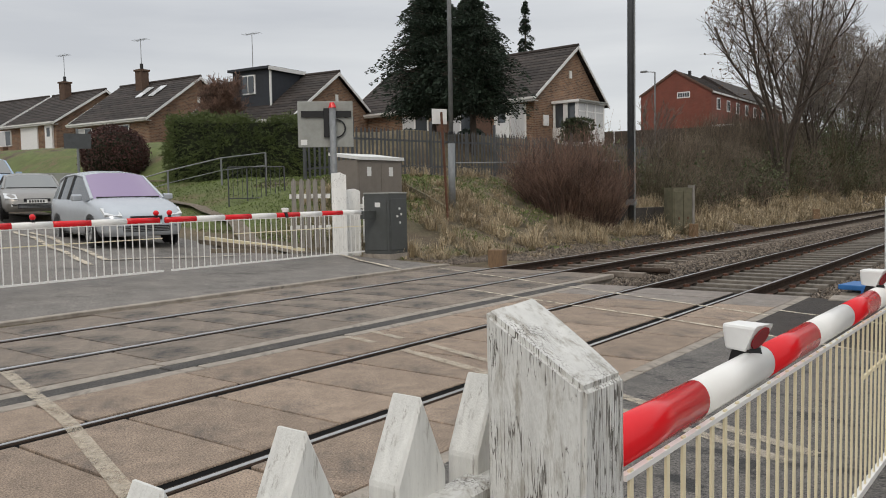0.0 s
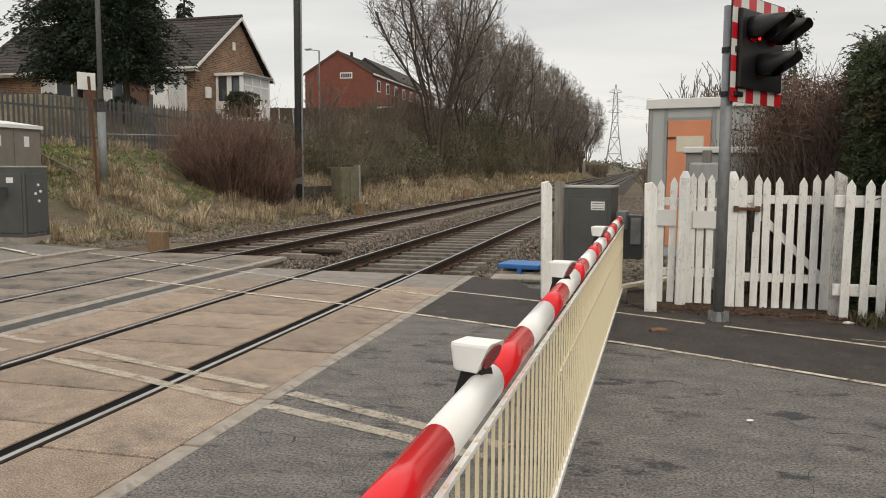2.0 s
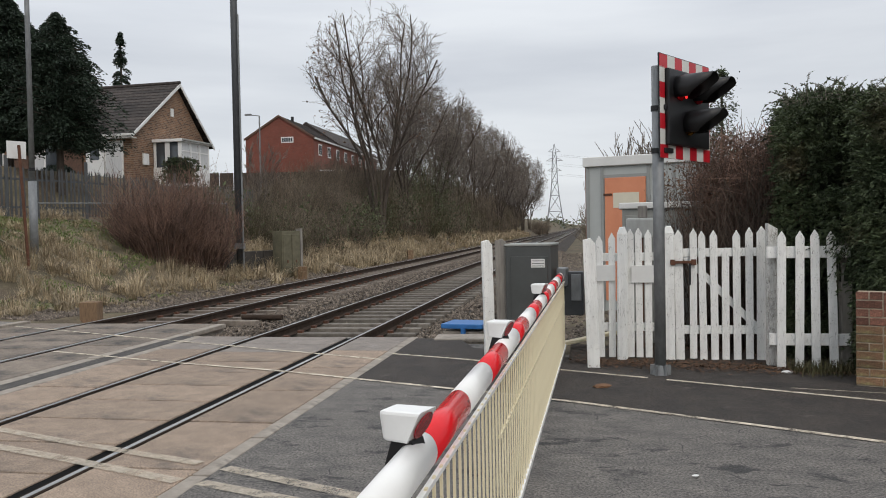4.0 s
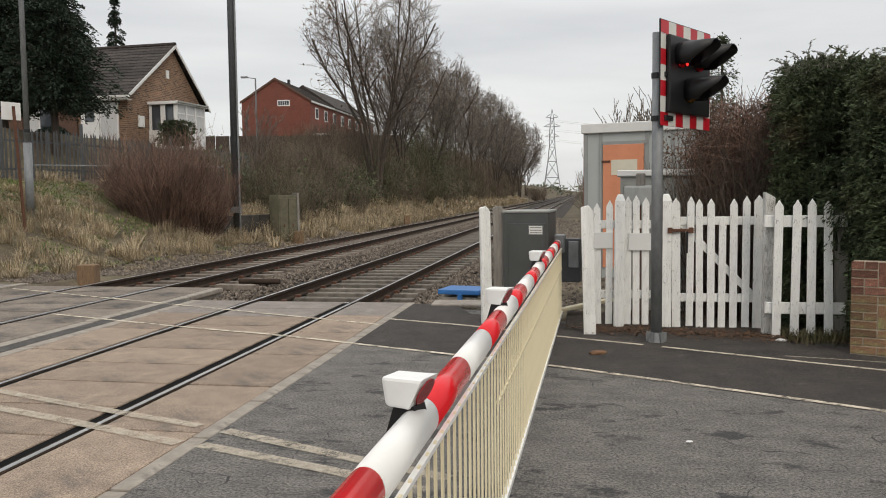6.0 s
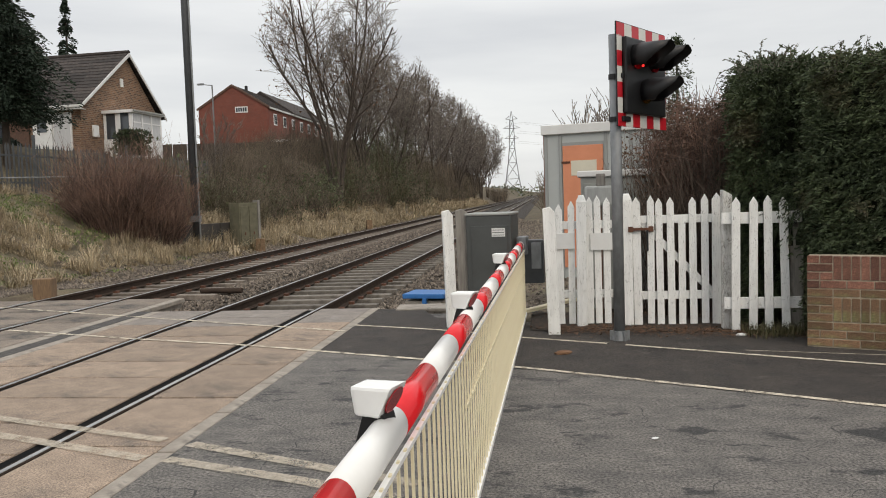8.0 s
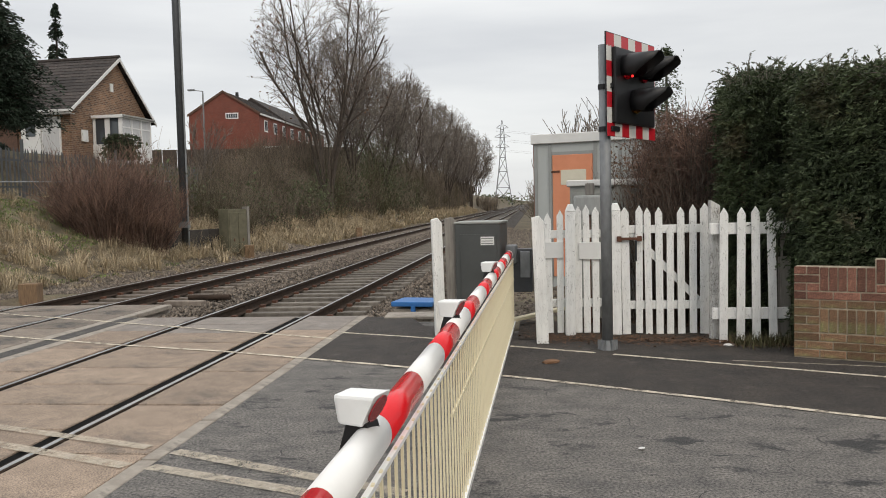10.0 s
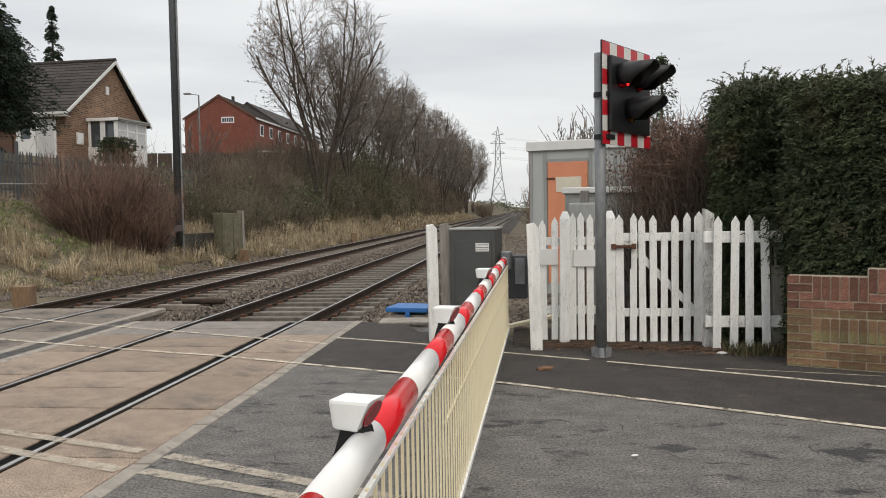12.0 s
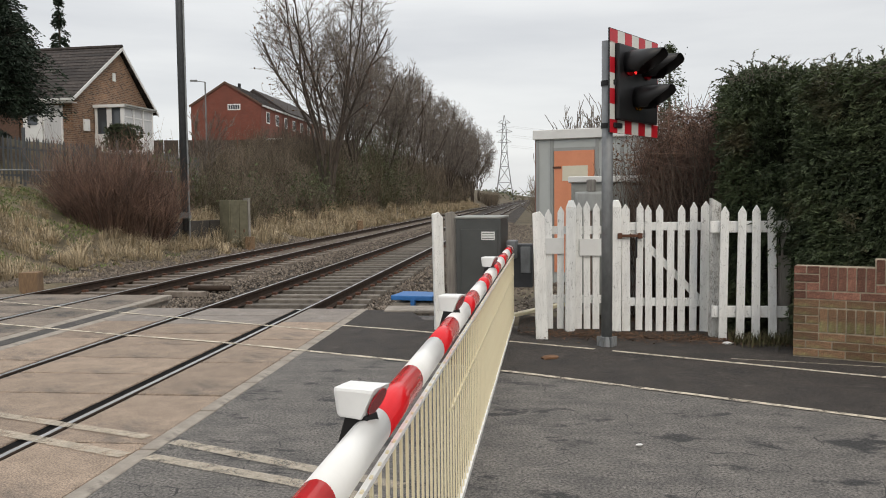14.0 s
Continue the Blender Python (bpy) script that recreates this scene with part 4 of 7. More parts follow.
M_amber = glass_mat("amber_lens", (0.12, 0.05, 0.005), 0.15)
M_lit = bpy.data.materials.new("lit_red")
M_lit.use_nodes = True
M_lit.node_tree.nodes["Principled BSDF"].inputs["Base Color"].default_value = (0.8, 0.02, 0.02, 1)
M_lit.node_tree.nodes["Principled BSDF"].inputs["Emission Color"].default_value = (1, 0.03, 0.03, 1)
M_lit.node_tree.nodes["Principled BSDF"].inputs["Emission Strength"].default_value = 1.5
sig = road_signal(pose(3.92, 8.35, 0, 0, 0, 58))

# ---- white picket fences ----
picket_cache = {}


def picket(parent, x, y, h, w=0.085, z0=0.05, th=0.022, lean=0.0, turn=0.0, point=0.07, m=None, name="picket"):
    key = (round(h, 2), w, th, point)
    if key not in picket_cache:
        b = bmesh.new()
        extrude_poly(b, [(-w / 2, -th / 2, 0), (w / 2, -th / 2, 0), (w / 2, -th / 2, h - point), (0, -th / 2, h), (-w / 2, -th / 2, h - point)], (0, th, 0))
        bmesh.ops.bevel(b, geom=b.edges[:], offset=0.003, segments=1, affect="EDGES")
        me = bpy.data.meshes.new(name)
        b.to_mesh(me)
        b.free()
        picket_cache[key] = me
    o = link_mesh(name, picket_cache[key], m or M_fence, parent)
    o.location = (x, y, z0)
    o.rotation_euler = (rng.uniform(-0.012, 0.012), lean + rng.uniform(-0.012, 0.012), turn)
    return o


# wicket gate and panels near the signal
gate = thing("wicket_gate", "white picket wicket gate with flaking paint and a rusty latch", "gate", pose(4.12, 9.2, 0, 0, 0, 0))
for (gxp, gh, gw_) in ((0.082, 1.43, 0.09), (0.22, 1.42, 0.075), (0.327, 1.42, 0.075), (0.444, 1.42, 0.078), (0.557, 1.21, 0.075), (0.677, 1.42, 0.078), (0.803, 1.42, 0.078), (0.926, 1.44, 0.1)):
    picket(gate, gxp, -0.03, gh + rng.uniform(-0.01, 0.01), z0=0.015 + rng.uniform(-0.015, 0.02), w=gw_)
part("gate_rail", one(bx, 0.02, 0.98, -0.015, 0.03, 1.14, 1.23, 0.004), M_fence, gate)
part("gate_rail", one(bx, 0.02, 0.98, -0.015, 0.03, 0.30, 0.39, 0.004), M_fence, gate)
b = bmesh.new()
extrude_poly(b, [(0.1, 0.0, 1.14), (0.2, 0.0, 1.14), (0.92, 0.0, 0.39), (0.82, 0.0, 0.39)], (0, 0.025, 0))
part("brace", b, M_fence, gate)
b = bmesh.new()
bx(b, -0.02, 0.25, -0.095, -0.065, 1.07, 1.1, 0.004)
bx(b, -0.02, 0.03, -0.1, -0.06, 1.055, 1.115, 0.004)
bx(b, 0.2, 0.25, -0.1, -0.06, 1.055, 1.115, 0.004)
part("latch", b, M_rust, gate, "rusty iron slide latch")
part("drop_bolt", one(bx, 0.175, 0.195, -0.085, -0.065, 0.84, 1.07), M_black, gate, "thin black drop bolt")

gp = thing("gate_post", "white painted timber gate post with flaking paint", "gate post", pose(4.09, 9.18, 0), "gate posts")
b = bmesh.new()
bx(b, -0.055, 0.055, -0.055, 0.055, -0.05, 1.4, 0.008)
part("shaft", b, M_fence, gp)
b = bmesh.new()
loft(b, [[(-0.055, -0.055, 1.402), (0.055, -0.055, 1.402), (0.055, 0.055, 1.402), (-0.055, 0.055, 1.402)], [(-0.025, -0.03, 1.47), (0.03, -0.03, 1.47), (0.03, 0.03, 1.48), (-0.025, 0.03, 1.48)]])
part("cap", b, M_fence, gp)
copy_thing(gp, pose(3.584, 9.2, 0.0, 0, 0.6, 2))
hp = thing("gate_post", "tall rough timber hinge post with a split slanting top", "gate post", pose(5.095, 8.9, 0, 0, 0, 4), "gate posts")
b = bmesh.new()
extrude_poly(b, [(-0.052, -0.05, -0.05), (0.052, -0.05, -0.05), (0.05, -0.05, 1.43), (0.012, -0.05, 1.455), (-0.05, -0.05, 1.49)], (0, 0.1, 0))
bmesh.ops.bevel(b, geom=b.edges[:], offset=0.006, segments=1, affect="EDGES")
part("shaft", b, M_post, hp)

rp = thing("picket_fence_panel", "white picket fence panel with gaps beside the brick wall", "picket fence", pose(5.02, 8.78, 0), "white picket fence panels")
for (px, ph, ln) in ((0.127, 1.44, 0.0), (0.301, 1.44, 0.0), (0.462, 1.45, -0.01), (0.634, 1.43, -0.015)):
    picket(rp, px, -0.04, ph, w=0.084, z0=-0.03, lean=ln)
part("fence_rail", one(bx, 0.0, 0.8, -0.02, 0.02, 1.13, 1.25, 0.005), M_fence, rp)
part("fence_rail", one(bx, 0.02, 0.8, -0.02, 0.02, 0.24, 0.36, 0.005), M_fence, rp)
part("end_post", one(bx, 0.72, 0.83, 0.03, 0.13, -0.05, 1.3, 0.01), M_greywood, rp, "grey weathered end post")

lp_ = thing("picket_fence_panel", "white picket fence panel with two pale repair boards", "picket fence", pose(3.42, 9.28, 0), "white picket fence panels")
for (px, ph) in ((-0.06, 1.36), (0.058, 1.39), (0.262, 1.43), (0.357, 1.44), (0.455, 1.42), (0.56, 1.42)):
    picket(lp_, px, -0.03, ph, w=0.075, z0=0.03)
part("fence_rail", one(bx, -0.1, 0.66, -0.01, 0.03, 1.1, 1.19, 0.004), M_fence, lp_)
part("fence_rail", one(bx, -0.1, 0.66, -0.01, 0.03, 0.32, 0.41, 0.004), M_fence, lp_)
part("repair_board", one(bx, -0.12, 0.1, -0.07, -0.045, 0.88, 1.06, 0.003), M_fascia, lp_, "clean white repair board")
part("repair_board", one(bx, 0.27, 0.64, -0.07, -0.045, 0.86, 1.05, 0.003), M_fascia, lp_, "clean white repair board")


def end_board(label, x, y, h, w, lean, mtl, rz=0):
    t = thing("fence_post", label, "fence post", pose(x, y, 0, 0, 0, rz), "white fence posts")
    b = bmesh.new()
    extrude_poly(b, [(-w / 2, -0.035, -0.05), (w / 2, -0.035, -0.05), (w / 2 + lean, -0.035, h - 0.06), (w * 0.1 + lean, -0.035, h), (-w / 2 + lean, -0.035, h - 0.02)], (0, 0.07, 0))
    bmesh.ops.bevel(b, geom=b.edges[:], offset=0.006, segments=1, affect="EDGES")
    part("shaft", b, mtl, t)
    return t


end_board("white painted fence post with peeling paint, leaning slightly", 3.27, 8.73, 1.37, 0.13, -0.035, M_fence)
end_board("white painted fence post beside the barrier machine", 2.1, 9.3, 1.36, 0.12, -0.02, M_fence, 20)
end_board("grey weathered fence post with worn paint", 2.22, 9.75, 1.36, 0.15, -0.02, M_greywood, 10)

# fence by the camera: broad post with a sloping top, and pickets
cp = thing("fence_post", "broad white post with cracked flaking paint and a sloping top", "fence post", pose(3.105, 0.215, 0), "white fence posts")
b = bmesh.new()
w2, d2 = 0.056, 0.046
loft(b, [[(-w2, -d2, 0), (w2, -d2, 0), (w2, d2, 0), (-w2, d2, 0)], [(-w2, -d2, 0.7), (w2, -d2, 0.7), (w2, d2, 0.7), (-w2, d2, 0.7)],
         [(-w2, -d2, 1.333), (w2, -d2, 1.263), (w2, d2, 1.263), (-w2, d2, 1.337)]])
bmesh.ops.bevel(b, geom=b.edges[:], offset=0.005, segments=2, affect="EDGES")
bmesh.ops.subdivide_edges(b, edges=b.edges[:], cuts=3, use_grid_fill=True)
for vtx in b.verts:
    c = vtx.co
    vtx.co += Vector((1, 1, 1)) * 0.0022 * noise.noise(c * 40) + Vector((noise.noise(c * 15), noise.noise(c * 15 + Vector((5, 0, 0))), 0)) * 0.002
part("shaft", b, M_post, cp, smooth_faces=False)
nf = thing("picket_fence_panel", "low white picket fence with cracked paint by the road edge", "picket fence", pose(2.985, 0.245, 0, 0, 0, 90), "white picket fence panels")
for k in range(6):
    picket(nf, -0.14 * k, 0.0, 1.25, w=0.08, z0=0.0, th=0.04, point=0.085, m=M_picket_near)
part("fence_rail", one(bx, -1.0, 0.0, -0.055, -0.014, 1.07, 1.145, 0.006), M_post, nf)
part("fence_rail", one(bx, -1.0, 0.0, -0.055, -0.014, 0.3, 0.37, 0.006), M_post, nf)

# ---- hut, cabinets ----
hut = thing("relay_hut", "pale grey panelled railway hut with a faded orange door", "hut", pose(3.22, 15.65, 0, 0, 0, -17))
W_, D_, H_ = 3.2, 2.4, 2.6
part("wall", one(bx, 0, W_, 0, D_, -0.2, H_), M_hut, hut)
part("side_panel", one(bx, -0.02, -0.002, 0.0, D_, -0.2, H_), M_brownside, hut, "rusty brown side panel")
part("roof_fascia", one(bx, -0.05, W_ + 0.05, -0.06, D_ + 0.05, H_, H_ + 0.18, 0.01), M_fascia, hut, "white roof fascia")
for sx in (0.0, 0.28, 1.14, 1.6, 2.3, 3.1):
    part("trim_strip", one(bx, sx, sx + 0.06, -0.02, 0.0, -0.2, H_), M_huttrim, hut)
dr = part("door", one(bx, 0.36, 1.12, -0.03, -0.002, 0.1, 2.38, 0.004), M_orange, hut, "faded orange door")
part("notice", one(bx, 0.52, 1.0, -0.036, -0.03, 1.82, 2.1), M_notice, dr, "pale blank notice")
part("hinge", one(bx, 0.34, 0.5, -0.04, -0.03, 2.05, 2.09), M_rust, dr)
part("door_frame", one(bx, 0.3, 1.18, -0.025, -0.002, 2.38, 2.44), M_huttrim, hut)

loc = thing("equipment_cabinet", "grey trackside equipment cabinet with a white lid", "cabinet", pose(3.66, 10.6, 0, 0, 0, -3))
part("body", one(bx, 0, 0.95, 0, 0.45, 0, 1.7, 0.01), M_cabgrey, loc)
part("lid", one(bx, -0.04, 0.99, -0.04, 0.49, 1.7, 1.78, 0.01), M_fascia, loc, "white cabinet lid")
part("door", one(bx, 0.04, 0.46, -0.012, 0, 0.1, 1.62, 0.004), M_cabgrey, loc)
part("door", one(bx, 0.49, 0.91, -0.012, 0, 0.1, 1.62, 0.004), M_cabgrey, loc)
jb = thing("junction_box", "rust-streaked grey junction box on a thin post", "junction box", pose(3.86, 10.2, 0))
part("box", one(bx, -0.17, 0.2, -0.1, 0.1, 1.34, 1.58, 0.03), M_boxgrey, jb)
part("cap", one(bx, -0.03, 0.08, -0.05, 0.05, 1.58, 1.73, 0.015), M_greywood, jb)
part("post", one(bx, -0.03, 0.03, -0.03, 0.03, 0, 1.34), M_rust, jb)

bl = thing("blue_tray", "blue plastic tray table on short legs beside the track", "tray", pose(1.45, 11.75, -0.1, 0, 0, -10))
part("tray", one(bx, -0.28, 0.34, -0.28, 0.28, 0.16, 0.23, 0.015), M_blue, bl)
part("base_block", one(bx, -0.26, 0.3, -0.24, 0.24, -0.2, 0.12, 0.01), M_edge, bl, "pale concrete base block")
for sx in (0.06,):
    part("leg", one(bx, sx - 0.03, sx + 0.03, -0.31, -0.25, -0.02, 0.17), M_blue, bl)
sl = thing("concrete_slab", "small concrete slab lying at the deck end", "slab", pose(1.55, 11.0, -0.03, 0, 0, 4))
part("slab", one(bx, -0.4, 0.4, -0.25, 0.25, 0, 0.05, 0.01), M_edge, sl)
bd = thing("timber_board", "cream timber board leaning by the fence foot", "board", pose(3.0, 10.0, 0.02, 0, -6, 35))
part("board", one(bx, -0.1, 0.75, -0.05, 0.05, 0.05, 0.09, 0.004), M_cream, bd)

# ---- brick wall with piers of upright bricks ----
wall = thing("brick_wall", "low red brick garden wall with green moss on its lower courses", "brick wall", pose(5.6, 7.9, 0, 0, 0, -24))
part("mortar_core", one(bx, 0.004, 3.6, 0.009, 0.2, -0.05, 0.852), M_mortar, wall)
bricks = {}


def brick(w, h, x, z, mtl, d=0.05):
    key = (w, h, mtl.name)
    if key not in bricks:
        b = bmesh.new()
        bx(b, -w / 2, w / 2, 0, d, -h / 2, h / 2, 0.004)
        me = bpy.data.meshes.new("brick")
        b.to_mesh(me)
        b.free()
        bricks[key] = me
    o = link_mesh("brick", bricks[key], mtl, wall)
    o.location = (x, rng.uniform(-0.003, 0.003), z)


C = 0.0772
PIERS = (0.66, 1.95)
for r in range(11):
    z = 0.01 + C * (r + 0.5)
    mt = M_brick_moss if r < 7 else M_brick_red
    if 3 <= r <= 5 or r >= 8:
        if r % 2:
            brick(0.213, 0.066, 0.108, z, mt)
        else:
            brick(0.102, 0.066, 0.052, z, mt)
            brick(0.102, 0.066, 0.165, z, mt)
        if r in (4, 9):
            x = 0.224
            while x < 3.3:
                pier = [p for p in PIERS if r == 9 and p <= x < p + 0.22]
                brick(0.066, 0.215, x + 0.033, z + (C if pier else 0.0), mt)
                if pier and x - pier[0] < 0.076:
                    brick(0.22, 0.066, x + 0.11, z - C, mt)
                x += 0.0765
        continue
    x = 0.0
    first = True
    while x < 3.3:
        w = 0.102 if (first and r % 2) else 0.213
        brick(w, 0.066, x + w / 2 + 0.002, z, mt)
        x += w + 0.011
        first = False
for p in PIERS:
    part("mortar_core", one(bx, p + 0.01, p + 0.23, 0.012, 0.2, 0.85, 0.93), M_mortar, wall)


# ---- houses ----
def bungalow(label, m, length, depth, eave, ridge, group="bungalows", front=(), chimney=False, dormer=False, aerial=True, bay=False, skylights=False, ridge_at=0.5):
    """Local: the front eave corner next to the near gable at the origin; ridge along -x, depth along +y; walls down from the eaves."""
    t = thing("bungalow", label, "house", m, group)
    L, D, E, R = length, depth, eave, ridge
    b = bmesh.new()
    pts = [(-0.25, 0.25, -0.6), (-0.25, D - 0.25, -0.6), (-0.25, D - 0.25, E - 0.05), (-0.25, D * ridge_at, R - 0.12), (-0.25, 0.25, E - 0.05)]
    extrude_poly(b, pts, (-(L - 0.5), 0, 0))
    wl_ = part("wall", b, M_house_brick, t, "brown brick wall")
    # roof in tile courses, each lapping the next
    mid = D * ridge_at
    rise, run = R - E, mid
    slope = math.hypot(rise, run)
    n = max(8, round(slope / 0.32))
    b = bmesh.new()
    for sgn, y0, run_ in ((1, 0.0, mid), (-1, D, D - mid)):
        for k in range(n):
            a0, a1 = k / n, (k + 1) / n + 0.25 / n
            a1 = min(a1, 1.0)
            th = 0.05
            ya, yb = y0 + sgn * run_ * a0 - sgn * 0.12 * (k == 0), y0 + sgn * run_ * a1
            za, zb = E + rise * a0 + th - 0.07 * (k == 0), E + rise * a1 + 0.012
            for q in range(max(1, int(L / 1.2))):
                xa, xb = -L * q / int(L / 1.2), -L * (q + 1) / int(L / 1.2)
                vs = [b.verts.new(p) for p in ((xa, ya, za), (xb, ya, za), (xb, yb, zb), (xa, yb, zb), (xa, ya, za - th), (xb, ya, za - th))]
                b.faces.new(vs[:4])
                b.faces.new((vs[4], vs[5], vs[1], vs[0]))
    bmesh.ops.recalc_face_normals(b, faces=b.faces[:])
    roof = part("roof", b, M_tile, t, "dark brown concrete tile roof")
    b = bmesh.new()
    cyl(b, (0.02, mid, R + 0.02), (-L - 0.02, mid, R + 0.02), 0.11, 0.11, 8)
    part("ridge_tiles", b, M_tile, roof)
    for xx in (0.0, -L):
        for sgn, y0 in ((1, -0.1), (-1, D + 0.1)):
            b = bmesh.new()
            extrude_poly(b, [(xx, y0, E - 0.16), (xx, y0, E + 0.0), (xx, mid, R - 0.01), (xx, mid, R - 0.19)], (0.04 if xx == 0 else -0.04, 0, 0))
            part("bargeboard", b, M_fascia, roof, "white bargeboard")
    b = bmesh.new()
    bx(b, -L, 0, -0.14, -0.08, E - 0.2, E - 0.0)
    bx(b, -L, 0, -0.22, -0.14, E - 0.1, E - 0.0)
    bx(b, -L, 0, -0.1, 0.26, E - 0.2, E - 0.17)
    part("fascia", b, M_fascia, roof, "white fascia and gutter")
    for (kind, x0, x1, z0, z1) in front:
        x0, x1 = -x0, -x1
        if kind == "window":
            w = part("window", one(bx, x1, x0, 0.17, 0.26, z0, z1), M_upvc, wl_, "white framed window")
            n_ = max(1, round((x0 - x1) / 0.8))
            for k in range(n_):
                a, c = x1 + (x0 - x1) * k / n_ + 0.06, x1 + (x0 - x1) * (k + 1) / n_ - 0.06
                part("pane", one(bx, a, c, 0.155, 0.17, z0 + 0.07, z1 - 0.07), M_curtain if k % 2 == 0 else M_window, w)
        elif kind == "door":
            d_ = part("door", one(bx, x1, x0, 0.1, 0.25, z0, z1), M_upvc, wl_, "white panelled door")
            part("pane", one(bx, x1 + 0.25, x0 - 0.25, 0.085, 0.1, z0 + 1.15, z1 - 0.2), M_window, d_)
        elif kind == "garage":
            part("garage_door", one(bx, x1, x0, 0.16, 0.25, z0, z1), M_upvc, wl_, "white garage door")
        elif kind == "hung":
            part("tile_panel", one(bx, x1, x0, 0.12, 0.25, z0, z1), M_lattice, wl_, "tile-hung panel between the windows")
    part("gable_vent", one(bx, -0.25, -0.2, D / 2 - 0.12, D / 2 + 0.12, E + rise * 0.42, E + rise * 0.42 + 0.4), M_fascia, wl_, "small white gable vent")
    if bay:
        ya, yb, xo, xw = D * 0.26, D * 0.62, 1.35, -0.24
        by = part("conservatory", one(bx, xw, xo, ya, yb, E - 2.4, E - 1.5), M_upvc, t, "white bay with glazed walls")
        part("curtained_glazing", one(bx, xo - 0.08, xo - 0.03, ya + 0.05, yb - 0.05, E - 1.5, E - 0.25), M_curtain, by, "net-curtained glazing")
        part("dark_glazing", one(bx, xw, xo - 0.1, ya + 0.03, ya + 0.06, E - 1.5, E - 0.25), M_window, by, "dark side glazing")
        part("bay_roof", one(bx, xw, xo + 0.1, ya - 0.1, yb + 0.1, E - 0.25, E - 0.1, 0.02), M_upvc, by)
        part("gutter", one(bx, xo + 0.1, xo + 0.18, ya - 0.1, yb + 0.1, E - 0.2, E - 0.11, 0.02), M_cabgrey, by)
        for yy in np.linspace(ya + 0.04, yb - 0.04, 4):
            part("mullion", one(bx, xo - 0.09, xo + 0.0, yy - 0.045, yy + 0.045, E - 1.5, E - 0.25), M_upvc, by)
        for xx in (xw + 0.1, 0.5, 0.62, xo - 0.12):
            part("mullion", one(bx, xx - 0.07, xx + 0.07, ya, ya + 0.08, E - 1.5, E - 0.25), M_upvc, by)
        part("transom", one(bx, xo - 0.07, xo - 0.01, ya, yb, E - 0.72, E - 0.66), M_upvc, by)
        part("meter_box", one(bx, -0.25, -0.17, D * 0.14, D * 0.2, E - 1.4, E - 0.85), M_upvc, wl_, "white meter box")
    if chimney:
        c = part("chimney", one(bx, -L * 0.62 - 0.35, -L * 0.62 + 0.35, D / 2 - 0.9, D / 2 - 0.3, R - 1.0, R + 0.75), M_chimney, t, "brick chimney stack")
        part("chimney_cap", one(bx, -L * 0.62 - 0.42, -L * 0.62 + 0.42, D / 2 - 0.97, D / 2 - 0.23, R + 0.75, R + 0.88), M_chimney, c)
        b = bmesh.new()
        cyl(b, (-L * 0.62, D / 2 - 0.6, R + 0.88), (-L * 0.62, D / 2 - 0.6, R + 1.3), 0.13, 0.11, 10)
        part("chimney_pot", b, M_black, c)
    if dormer:
        dm = part("dormer", one(bx, -L * 0.62, -L * 0.3, D * 0.16, D * 0.5, E + rise * 0.3, R + 0.1), M_dormer, t, "dark slate-clad dormer")
        part("dormer_roof", one(bx, -L * 0.64, -L * 0.28, D * 0.13, D * 0.5, R + 0.1, R + 0.24), M_dormer, dm)
        part("dormer_fascia", one(bx, -L * 0.285, -L * 0.277, D * 0.13, D * 0.5, R + 0.02, R + 0.22), M_fascia, dm, "white dormer fascia")
        part("corner_trim", one(bx, -L * 0.302, -L * 0.29, D * 0.155, D * 0.165, E + rise * 0.3, R + 0.1), M_fascia, dm, "white corner trim")
        w = part("window", one(bx, -L * 0.53, -L * 0.42, D * 0.15, D * 0.165, R - 1.25, R - 0.15), M_upvc, dm, "white framed window")
        for k in range(2):
            part("pane", one(bx, -L * 0.525 + L * 0.053 * k, -L * 0.485 + L * 0.055 * k, D * 0.143, D * 0.15, R - 1.17, R - 0.23), M_window, w)
    if skylights:
        for q in (0.28, 0.44):
            b = bmesh.new()
            ya, yb = run * 0.55, run * 0.8
            extrude_poly(b, [(-L * q, ya, E + rise * 0.55 + 0.1), (-L * (q + 0.07), ya, E + rise * 0.55 + 0.1), (-L * (q + 0.07), yb, E + rise * 0.8 + 0.1), (-L * q, yb, E + rise * 0.8 + 0.1)], (0, 0, 0.05))
            part("skylight", b, M_headlamp, roof, "pale roof window")
    if aerial:
        b = bmesh.new()
        ax, ay = (-L * 0.62, D / 2 - 0.6) if chimney else (-L * 0.75, D / 2)
        cyl(b, (ax, ay, R), (ax, ay, R + 3.0), 0.025, 0.02, 6)
        cyl(b, (ax - 0.7, ay, R + 2.95), (ax + 0.7, ay, R + 2.95), 0.015, 0.015, 5)
        for k in range(5):
            cyl(b, (ax - 0.6 + 0.3 * k, ay - 0.3, R + 2.95), (ax - 0.6 + 0.3 * k, ay + 0.3, R + 2.95), 0.01, 0.01, 4)
        part("aerial", b, M_galv, t, "thin television aerial")
    return t


